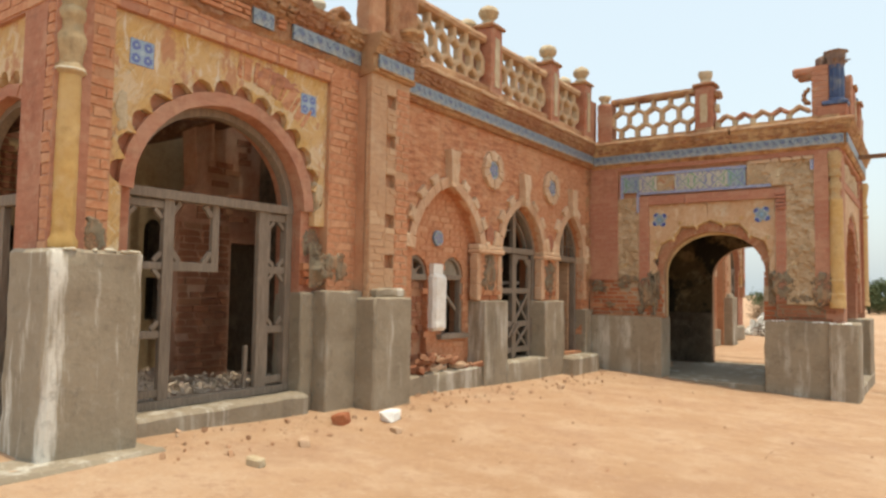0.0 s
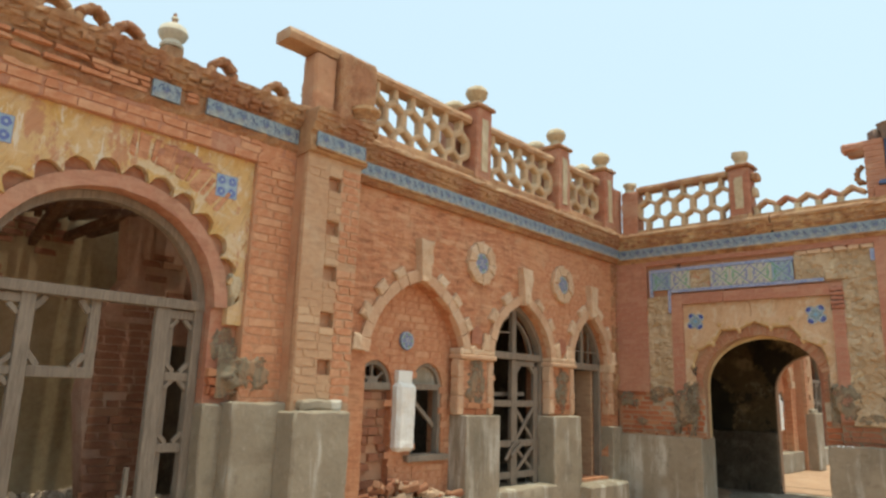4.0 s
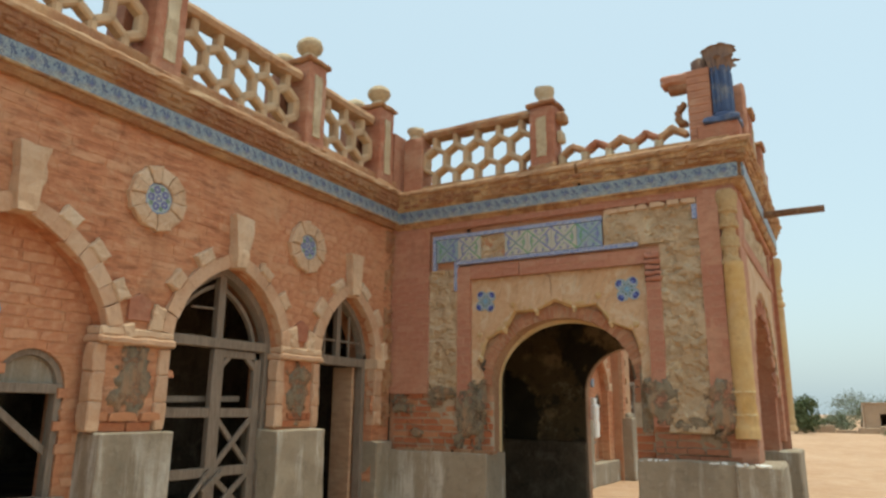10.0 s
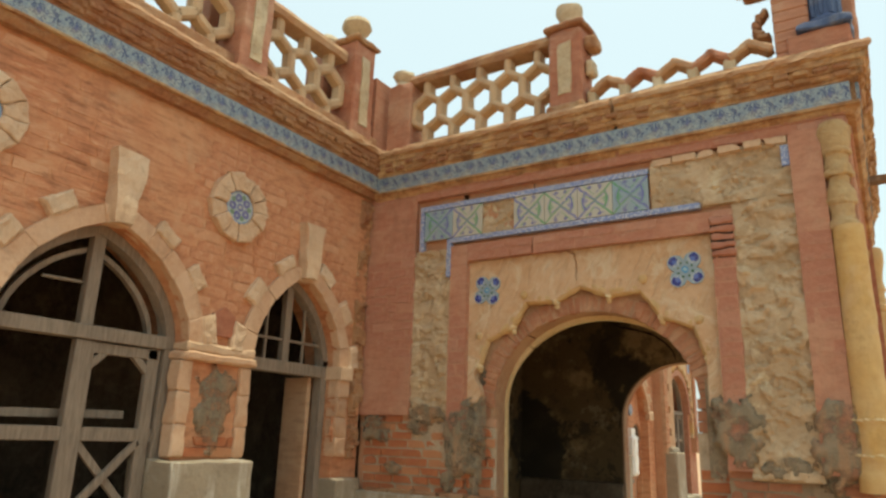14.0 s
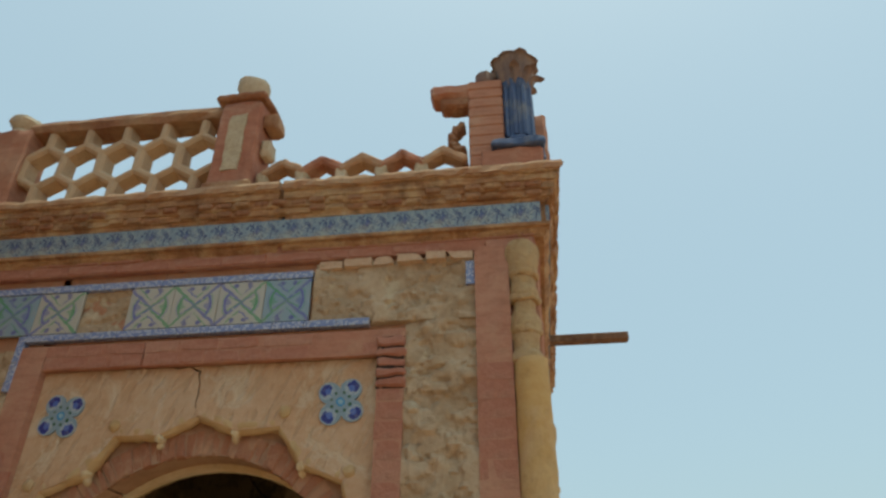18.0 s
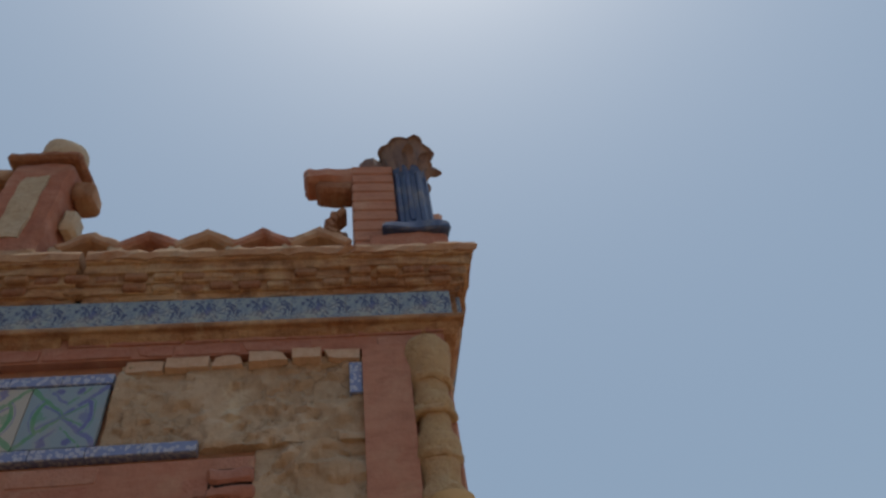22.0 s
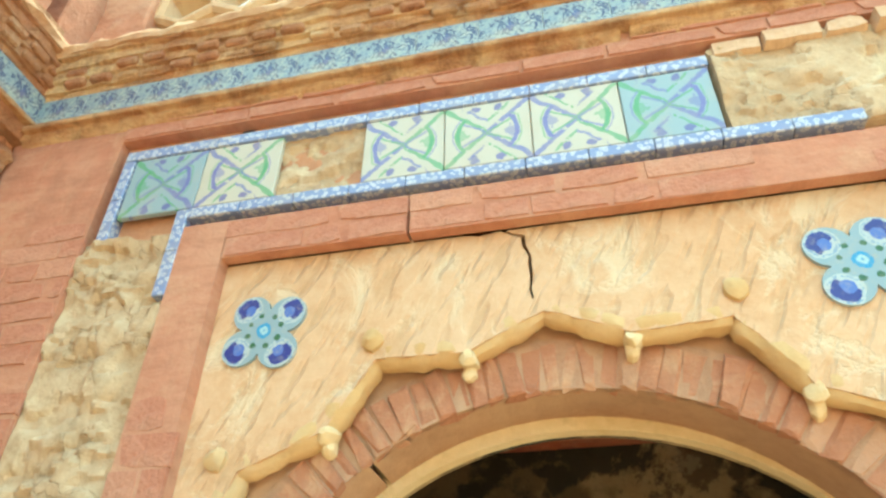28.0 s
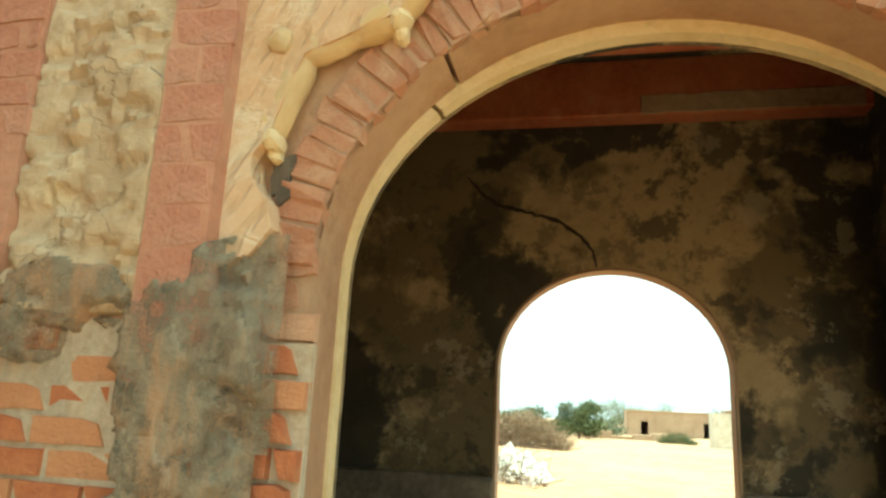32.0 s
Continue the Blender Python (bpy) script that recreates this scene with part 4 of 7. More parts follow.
def door_1(d, F, line, base, w):
    u0, u1 = line[0][0], line[-1][0]
    m = (u0 + u1) / 2
    arch_timber(F, line, 0.07, 0.10, w, d)
    inner = [(m + (p[0] - m) * 0.80, 2.15 + (p[1] - 2.15) * 0.80) for p in line]
    arch_timber(F, inner, 0.035, 0.05, w - 0.06, d, "fanlight_bow")
    timber(F, "door_jamb", (u0 + 0.035, base), (u0 + 0.035, 2.2), 0.07, 0.1, w, d)
    timber(F, "door_jamb", (u1 - 0.035, base), (u1 - 0.035, 2.2), 0.07, 0.1, w, d)
    timber(F, "transom", (u0, 2.15), (u1, 2.15), 0.09, 0.11, w, d)
    timber(F, "mullion", (m, 2.15), (m, line[len(line) // 2][1] - 0.03), 0.085, 0.07, w, d)
    timber(F, "glazing_bar", (u0 + 0.35, 2.46), (m, 2.47), 0.02, 0.02, w - 0.02, d)
    c = m + 0.02
    timber(F, "stile", (c, base), (c, 2.1), 0.13, 0.06, w, d)
    timber(F, "stile", (u1 - 0.13, base), (u1 - 0.13, 2.1), 0.09, 0.05, w, d)
    for v in (1.52, 1.0, 0.6):
        timber(F, "door_rail", (u0, v), (u1, v), 0.085, 0.055, w - 0.005, d)
    timber(F, "door_rail", (c, 2.06), (u1 - 0.1, 2.06), 0.07, 0.05, w, d)
    for s in (1, -1):
        timber(F, "corner_brace", (c + 0.05 if s > 0 else u1 - 0.16, 1.94), (c + 0.16 if s > 0 else u1 - 0.28, 2.05), 0.05, 0.04, w, d)
    timber(F, "loose_plank", (u0 + 0.06, 1.63), (u1 - 0.2, 1.65), 0.055, 0.04, w - 0.14, d)
    for v0, v1 in ((1.04, 1.48), (0.63, 0.97)):
        timber(F, "cross_brace", (c + 0.05, v0), (u1 - 0.16, v1), 0.05, 0.03, w + 0.01, d)
        timber(F, "cross_brace", (c + 0.05, v1), (u1 - 0.16, v0), 0.05, 0.03, w - 0.015, d)
    timber(F, "broken_slat", (c - 0.22, 0.80), (c - 0.02, 1.02), 0.04, 0.03, w + 0.05, d)
    timber(F, "broken_slat", (c - 0.10, 0.84), (c + 0.12, 1.0), 0.05, 0.03, w + 0.06, d)


def door_2(d, F, line, base, w):
    u0, u1 = line[0][0], line[-1][0]
    m = (u0 + u1) / 2
    arch_timber(F, line, 0.065, 0.10, w, d)
    timber(F, "door_jamb", (u0 + 0.035, base), (u0 + 0.035, 2.2), 0.07, 0.1, w, d)
    timber(F, "door_jamb", (u1 - 0.035, base), (u1 - 0.035, 2.2), 0.07, 0.1, w, d)
    timber(F, "transom", (u0, 2.10), (u1, 2.10), 0.1, 0.11, w, d)
    timber(F, "mullion", (m, 2.12), (m, line[len(line) // 2][1] - 0.03), 0.075, 0.06, w, d)
    for s in (-1, 1):
        timber(F, "glazing_bar", (m + s * 0.22, 2.13), (m + s * 0.22, 2.62), 0.022, 0.025, w, d)
        timber(F, "glazing_bar", (m, 2.33), (m + s * 0.44, 2.33), 0.022, 0.025, w, d)
    put_box("open_leaf", F, (u1 - 0.13, base, w - 0.34), (u1 - 0.085, 2.05, w - 0.05), M_PALEW, d, "tan painted leaf folded inwards")


M_WALLBED = weathered("red_washed_plaster", (0.54, 0.23, 0.118), (0.44, 0.17, 0.08), (0.62, 0.35, 0.195), dust=0.5, dustcol=(0.56, 0.36, 0.22), grime=0.35, courses=0.55)
M_REDB = weathered("red_washed_band", (0.46, 0.20, 0.125), (0.37, 0.145, 0.088), (0.53, 0.32, 0.215), dust=0.5, dustcol=(0.55, 0.36, 0.23), grime=0.4, courses=0.3)
M_BAND = weathered("pale_washed_band", (0.585, 0.37, 0.235), (0.49, 0.275, 0.16), (0.66, 0.47, 0.325), "object", dust=0.5, dustcol=(0.60, 0.42, 0.28), grime=0.4, scale=1.5, bump=0.8, vary=0.3)
M_GOLD = weathered("golden_limewash", (0.58, 0.37, 0.14), (0.50, 0.285, 0.095), (0.63, 0.46, 0.25), dust=0.45, dustcol=(0.60, 0.44, 0.28), grime=0.4, dist=0.008)
M_DOME = weathered("pale_finial_plaster", (0.66, 0.60, 0.48), (0.50, 0.43, 0.32), (0.74, 0.70, 0.60), scale=2.2, grime=0.5, dust=0.3)
M_LATT = weathered("worn_lattice_brick", (0.49, 0.30, 0.17), (0.36, 0.175, 0.095), (0.61, 0.46, 0.29), "island", scale=2.2, grime=0.4, dust=0.5)
M_PALEW = weathered("pale_washed_face", (0.53, 0.325, 0.19), (0.44, 0.245, 0.14), (0.59, 0.41, 0.265), dust=0.4, dustcol=(0.52, 0.38, 0.26), courses=0.4)
M_PALEB = weathered("pale_washed_brick", (0.53, 0.325, 0.19), (0.44, 0.245, 0.14), (0.59, 0.41, 0.265), "object", dust=0.4, dustcol=(0.52, 0.38, 0.26))


def wing(F, side, detail=True):
    """One wing of the front: bays, buttress and corner pavilion."""
    wall = structure("wall_wing_" + side, slab(rect(-5.83, 0.0, 0.0, TOP - 0.1), [opening(NICHE, 0.46), opening(ARCH1, 0.46), opening(ARCH2, 0.46)], -0.45, -0.055), M_WALLBED, "red-washed brick wall with pale arched surrounds", F, category="wall")
    back = slab(rect(-5.6, -3.7, 0.0, 3.05), [opening(SUB_L, 0.5), opening(SUB_R, 0.92)], -0.44, -0.21)
    niche = part("niche_back", back, M_WALLBED, wall, "recessed brick niche wall", F)
    if detail:
        nb = [opening(SUB_L, 0.4), opening(SUB_R, 0.85)]
        nb = [grow(x, (sum(p[0] for p in x) / len(x), 1.3), 1.1) for x in nb]
        lay_bricks(F, -5.5, -3.8, 0.5, 2.98, -0.21, niche, M_WALLP, M_WALL, lambda u, v: inside((u, v), opening(NICHE, 0.4)) and not any(inside((u, v), q) for q in nb), lambda u, v: True, seed=8, d=0.004, skin=-0.1)
    rub = [opening(NICHE, 0.3), opening(ARCH1, 0.3), opening(ARCH2, 0.3)]
    big = [grow(x, ((x[0][0] + x[-1][0]) / 2, 1.2), 1.09) for x in rub]
    lay_bricks(F, -5.83, 0.0, 1.0, 3.80, -0.055, wall, M_WALLP, M_WALL, lambda u, v: not any(inside((u, v), q) for q in big), lambda u, v: detail and u > -2.6 and v > 1.6, 300, d=0.0025, skin=-0.12)
    # pale stone surrounds
    for line, n in ((NICHE, 17), (ARCH1, 13), (ARCH2, 11)):
        ring(F, line, n, 0.0, 0.125, -0.10, -0.012, M_BAND, wall, "voussoir", gap=0.0008, seed=n, bevel=0.004)
        outer = along(line, n)
        for i in range(0, n, 2):
            (p0, n0), (p1, n1) = outer[i], outer[i + 1]
            if abs((p0[0] + p1[0]) / 2 - line[len(line) // 2][0]) > 0.12:
                wedge(F, p0, p1, n0, n1, 0.12, 0.235 + 0.03 * noise.noise((i * 1.7, n, 0)), -0.10, 0.002, M_BLOCK, wall, "surround_block", bevel=0.014)
        c, top = line[len(line) // 2]
        kw = 0.07
        bm = slab([(c - kw, top - 0.02), (c + kw, top - 0.02), (c + kw + 0.045, top + 0.47), (c - kw - 0.045, top + 0.47)], [], -0.08, 0.05)
        eroded(worn_grid(bm, 0.09), 0.02, 9, c)
        part("keystone", bm, M_BLOCK, wall, "tall pale keystone", F)
    for u0, u1 in ((-3.98, -3.24), (-2.02, -1.32)):
        put_box("impost", F, (u0 + 0.02, 2.04, -0.2), (u1 - 0.02, 2.10, 0.02), M_BAND, wall, "pale moulded impost", bevel=0.014)
        put_box("impost", F, (u0 + 0.04, 2.10, -0.2), (u1 - 0.04, 2.17, 0.0), M_BLOCK, wall, bevel=0.014)
        m = (u0 + u1) / 2
        part("red_lozenge", slab([(m - 0.10, 2.24), (m + 0.10, 2.24), (m + 0.10, 2.40), (m, 2.46), (m - 0.10, 2.40)], [], -0.06, -0.03), M_RED, wall, "recessed red panel between the arches", F)
        for s in (u0 + 0.07, u1 - 0.09):
            for i in range(3):
                v = 1.38 + i * 0.22
                put_box("jamb_stone", F, (s - 0.055, v, -0.15), (s + 0.055, v + 0.219, -0.016 - 0.003 * (i * 7 % 3)), M_BAND, wall, bevel=0.012)
        smear(F, m, 1.74, 0.15, 0.30, -0.030, int(-u0 * 10), wall)
        lay_bricks(F, u0 + 0.06, u1 - 0.06, 1.375, 1.53, -0.05, wall, M_BARE, M_BARE, lambda u, v: True, lambda u, v: detail, 8, d=0.022, seed=int(-u0 * 7), wear=0.3)
    put_box("impost", F, (-0.36, 2.03, -0.2), (-0.2, 2.15, 0.02), M_BLOCK, wall)
    for i in range(4):
        v = 1.38 + i * 0.165
        put_box("jamb_stone", F, (-0.345, v, -0.15), (-0.20, v + 0.164, -0.016 - 0.003 * (i * 7 % 3)), M_BAND, wall, bevel=0.012)
    for u, v in ((-3.56, 3.27), (-1.66, 3.25)):
        medallion(F, u, v, 0.135, 0.275, 0.0, wall)
    medallion(F, -4.70, 2.20, 0.105, 0, -0.15, wall)
    # cement dado along the foot
    dado = structure("dado_wing_" + side, box((-3.9, 0.0, -0.42), (-3.25, 1.375, 0.075), 0.012), M_CEMENT, "grey cement-rendered dado at the wall's foot", F, category="dado")
    put_box("dado_block", F, (-2.04, 0.0, -0.42), (-1.33, 1.365, 0.075), M_CEMENT, dado, bevel=0.012)
    put_box("dado_block", F, (-0.345, 0.0, -0.3), (-0.02, 1.2, 0.03), M_CEMENT, dado, bevel=0.012)
    put_box("sill_ledge", F, (-5.92, 0.0, -0.4), (-3.9, 0.47, 0.05), M_CEMENT, dado, bevel=0.02)
    put_box("door_sill", F, (-3.3, 0.0, -0.5), (-2.0, 0.47, 0.10), M_CEMENT, dado, bevel=0.02)
    put_box("door_sill", F, (-1.4, 0.0, -0.5), (-0.3, 0.42, 0.28), M_CEMENT, dado, bevel=0.03)
    # niche windows
    win = holder("window_" + side + "_1", "grey fanlight over a bricked-up opening", "window", "structure")
    arch_timber(F, SUB_L, 0.045, 0.08, -0.28, win)
    timber(F, "transom", (SUB_L[0][0] - 0.03, 1.68), (SUB_L[-1][0] + 0.02, 1.68), 0.08, 0.09, -0.27, win)
    c = (SUB_L[0][0] + SUB_L[-1][0]) / 2
    for a in (35, 90, 145):
        timber(F, "fan_bar", (c, 1.71), (c + 0.23 * math.cos(radians(a)), 1.71 + 0.24 * math.sin(radians(a))), 0.03, 0.03, -0.28, win)
    part("fan_hub", slab(round_top(c - 0.08, c + 0.08, 1.71, 1.79, 10), [], -0.31, -0.25), M_WOOD, win, "", F)
    put_box("infill", F, (-5.42, 0.45, -0.44), (-4.85, 1.64, -0.31), M_MORTAR, wall, "broken brick infill")
    if detail:
        lay_bricks(F, -5.40, -4.86, 0.5, 1.62, -0.31, wall, M_OLDRED, M_OLDRED, lambda u, v: True, lambda u, v: True, 120, d=0.05, seed=31, wear=0.7, bu=0.17, bv=0.09)
        rnd = random.Random(5)
        for i in range(40):
            s = rnd.uniform(0.035, 0.1)
            u, w = rnd.uniform(-5.35, -3.95), rnd.uniform(-0.2, 0.02)
            v = 0.47 + max(0, 0.24 - abs(u + 4.95) * 0.35) * rnd.random()
            ob = part("fallen_brick", box((-s, -s * 0.4, -s * 0.45), (s, s * 0.4, s * 0.45), 0.008), M_OLDRED if i % 3 else M_RUBBLE, wall, "", F @ Matrix.Translation((u, v + s * 0.35, w)) @ Euler((rnd.uniform(-0.5, 0.5), rnd.uniform(-1, 1), rnd.uniform(-0.5, 0.5))).to_matrix().to_4x4())
    win2 = holder("window_" + side + "_2", "grey window frame with a fallen diagonal plank", "window", "structure")
    arch_timber(F, SUB_R, 0.045, 0.08, -0.28, win2)
    part("tympanum", slab(SUB_R, [], -0.33, -0.29), M_CEMENT, win2, "plastered arch head", F)
    timber(F, "transom", (SUB_R[0][0], 1.69), (SUB_R[-1][0], 1.69), 0.07, 0.09, -0.27, win2)
    for u in (SUB_R[0][0] + 0.02, SUB_R[-1][0] - 0.03):
        timber(F, "window_jamb", (u, 0.92), (u, 1.68), 0.05, 0.09, -0.27, win2)
    timber(F, "diagonal_plank", (SUB_R[0][0], 1.62), (SUB_R[-1][0] - 0.02, 1.22), 0.055, 0.03, -0.30, win2)
    put_box("window_sill", F, (-4.66, 0.86, -0.35), (-3.98, 0.93, -0.13), M_WOOD, win2)
    bm = eroded(worn_grid(box((-4.87, 0.98, -0.24), (-4.58, 1.72, -0.09), 0.04), 0.08), 0.014, 9)
    tagged(part("white_block", bm, M_WHITE, wall, "white plastered pillar between the windows", F))
    put_box("capital", F, (-4.84, 1.70, -0.24), (-4.62, 1.86, -0.14), M_WHITE, wall)
    # doors
    fan_door(F, "door_" + side + "_1", ARCH1, 0.47, -0.22, "grey wooden glazed door with broken cross braces", door_1)
    fan_door(F, "door_" + side + "_2", ARCH2, 0.42, -0.22, "grey wooden door frame with fanlight, one leaf open", door_2)
    fan_door(F @ Matrix.Translation((0.11, 0, 0)), "door_" + side + "_3", ARCHA, 0.47, -0.30, "wide grey wooden screen with empty panes under an arch", door_a)
    # buttress
    but = structure("buttress_" + side, box((-6.5, 0.0, -0.45), (-5.831, 3.90, 0.12)), M_MORTAR, "projecting brick buttress with a row of square putlog holes", F, category="buttress")
    notches = [rect(-6.235, -6.075, 1.755 + i * 0.452, 1.90 + i * 0.452) for i in range(5)]
    part("buttress_face", slab(rect(-6.5, -5.83, 1.4, 3.90), notches, 0.112, 0.185), M_PALEW, but, "pale washed brick face", F)
    lay_bricks(F, -6.5, -6.235, 1.5, 3.82, 0.185, but, M_PALEB, M_PALEB, lambda u, v: True, lambda u, v: detail, seed=12, d=0.005, skin=-0.12)
    for i in range(6):
        v = 1.455 + i * 0.452
        lay_bricks(F, -6.235, -6.07, max(1.53, v), min(3.82, v + 0.292), 0.185, but, M_PALEB, M_PALEB, lambda u, v: True, lambda u, v: detail, seed=40 + i, d=0.008, ragged=0.02)
    lay_bricks(F, -6.07, -5.835, 1.5, 3.82, 0.185, but, M_WALLP, M_WALL, lambda u, v: True, lambda u, v: detail, seed=13, d=0.008, ragged=0.02)
    put_box("buttress_dado", F, (-6.57, 0.0, -0.3), (-5.93, 1.43, 0.36), M_CEMENT, but, "grey cement base of the buttress", bevel=0.02)
    put_box("buttress_step", F, (-6.45, 1.43, 0.0), (-5.96, 1.53, 0.28), M_CEMENT, but, bevel=0.02)
    # pavilion with the wide arch
    P = F @ Matrix.Translation((0.11, 0, 0))
    pav = structure("wall_pavilion_" + side, slab(rect(-9.85, -6.55, 0.0, TOP - 0.1), [opening(ARCHA, 0.4)], -0.5, -0.14), M_RED, "ochre and red pavilion wall round a scalloped arch", P, category="wall")
    band = along(ARCHA, 44)
    for i in range(0, 44, 4):
        seg = band[i:i + 5]
        part("arch_band", eroded(slab([p for p, n in seg] + [(p[0] + n[0] * 0.125, p[1] + n[1] * 0.125) for p, n in seg[::-1]], [], -0.2, -0.085), 0.008, 9), M_REDB, pav, "washed red arch band", P)
    lip = [p for p in scallops(ARCHA, 14, 0.118, 0.235)]
    panel = slab([(-9.40, 1.75), (lip[0][0], 1.75)] + lip + [(lip[-1][0], 2.16), (-7.04, 2.16), (-7.04, 3.70), (-9.40, 3.70)], [], -0.14, -0.06)
    part("ochre_panel", panel, M_FLAKE, pav, "flaking ochre spandrel with scalloped edge", P)
    sub = [p for p in ARCHA if -8.25 < p[0] < -7.5 and p[1] > 2.6]
    ring(P, sub, 11, 0.30, 0.52, -0.08, -0.052, M_WALLP, pav, "exposed_brick", gap=0.02, seed=6)
    for k, (bu, bv, ra, rb) in enumerate(((-7.75, 3.55, 0.28, 0.08), (-9.3, 2.9, 0.05, 0.2), (-7.12, 2.5, 0.05, 0.18))):
        smear(P, bu, bv, ra, rb, -0.06, 50 + k, pav, M_RED if k < 1 else M_STONE, "flaked_patch", 0.004)
    for u in (-9.15, -7.31):
        flower_tile(P, u, 3.40, 0.105, -0.06, pav, M_SQUARE, True)
    for u0, u1 in ((-9.62, -9.40), (-7.04, -6.6)):
        put_box("pilaster", P, (u0, 1.4, -0.2), (u1, 3.90, -0.016), M_MORTAR, pav, bevel=0)
        lay_bricks(P, u0, u1, 1.45, 3.90, -0.016, pav, M_WALLP, M_RED, lambda u, v: True, lambda u, v: detail, 150, seed=int(-u0 * 3), wear=0.12)
    put_box("lintel_course", P, (-9.62, 3.70, -0.2), (-6.6, 3.96, -0.01), M_RED, pav)
    lay_bricks(P, -9.62, -6.6, 3.70, 3.94, -0.012, pav, M_WALLP, M_WALL, lambda u, v: True, lambda u, v: detail, 60, seed=66, wear=0.3, d=0.014)
    lay_bricks(P, -7.30, -6.92, 1.47, 1.86, -0.13, pav, M_BARE, M_BARE, lambda u, v: v < 1.62 or noise.noise((u * 5, v * 5, 1)) > 0, lambda u, v: detail, 40, d=0.05, seed=97, wear=0.4, bu=0.18)
    smear(P, -7.13, 1.95, 0.13, 0.2, -0.135, 41, pav)
    smear(P, -6.95, 1.75, 0.2, 0.17, 0.0, 42, pav)
    smear(P, -9.5, 1.9, 0.1, 0.12, 0.0, 43, pav)
    for i, (u0, u1, w1, v1) in enumerate(((-7.31, -7.10, -0.08, 1.47), (-7.13, -6.6, 0.10, 1.49))):
        put_box("pavilion_dado", P, (u0, 0.0, -0.5), (u1, v1, w1), M_CEMENT, pav, "grey cement dado", bevel=0.015)
    put_box("arch_sill", P, (-9.2, 0.0, -0.55), (-7.28, 0.47, 0.05), M_CEMENT, pav, "worn cement threshold", bevel=0.03)
    # cornice
    CM, CB, CP = (F @ Matrix.Translation((0, k, 0)) for k in (0.025, 0.07, 0.10))
    cor = structure("cornice_" + side, eroded(sweep(CORNICE, -5.83, 0.0, 95, 0.007), 0.007, 10), M_CORNICE, "stepped eroded brick cornice with a blue tile band", CM, category="cornice")
    part("cornice_run", sweep([(v, w + 0.215) if w > 0 else (v, w) for v, w in CORNICE], -6.52, -5.80, 8, 0.012, 4), M_CORNICE, cor, "", CB)
    part("cornice_run", sweep(CORNICE, -9.75, -6.52, 60, 0.018, 5, 1, 0), M_CORNICE, cor, "", CP)
    part("cornice_ledge", eroded(sweep([(4.215, 0.0), (4.215, 0.142), (4.245, 0.150), (4.272, 0.138), (4.272, 0.0)], -5.8, 0.0, 74, 0.010, 9), 0.006, 12), M_LATT, cor, "pale worn ledge", CM)
    if detail:
        for u0, u1, sd in ((-9.32, -8.03, 81), (-7.72, -7.58, 82)):
            lay_bricks(CP, u0, u1, 3.88, 4.03, 0.02, cor, M_WALLP, M_WALLP, lambda u, v: True, lambda u, v: True, 60, d=0.02, seed=sd, wear=0.3, bv=0.06)
        for k, (v, w) in enumerate(((4.085, 0.058), (4.135, 0.08))):
            rnd = random.Random(20 + k)
            u = -9.75
            while u < -0.1:
                if rnd.random() < 0.8:
                    off = 0.215 if -6.5 < u < -5.87 else 0.0
                    put_box("cornice_brick", CB if off else (CP if u < -6.5 else CM), (u, v - 0.02, w + off - 0.05), (u + 0.1, v + 0.02, w + off + rnd.uniform(0.012, 0.03)), M_CORNICE, cor, bevel=0.008)
                u += 0.125
    border_tiles(CM, -5.80, -0.03, 3.952, 0.032, cor)
    border_tiles(CB, -6.46, -5.84, 3.952, 0.247, cor)
    border_tiles(CP, -8.015, -6.53, 3.952, 0.032, cor, lambda i: i == 1)
    border_tiles(CP, -9.62, -9.33, 3.952, 0.032, cor)
    for u0, u1, off in ((-5.80, -0.03, 0), (-6.46, -5.84, 0.215)):
        put_box("tile_edging", CB if off else CM, (u0, 3.852, -0.02 + off), (u1, 3.875, 0.06 + off), M_OCORN, cor, "ochre edging below the tiles", bevel=0.004)
    return wall


wing(MAIN, "near")


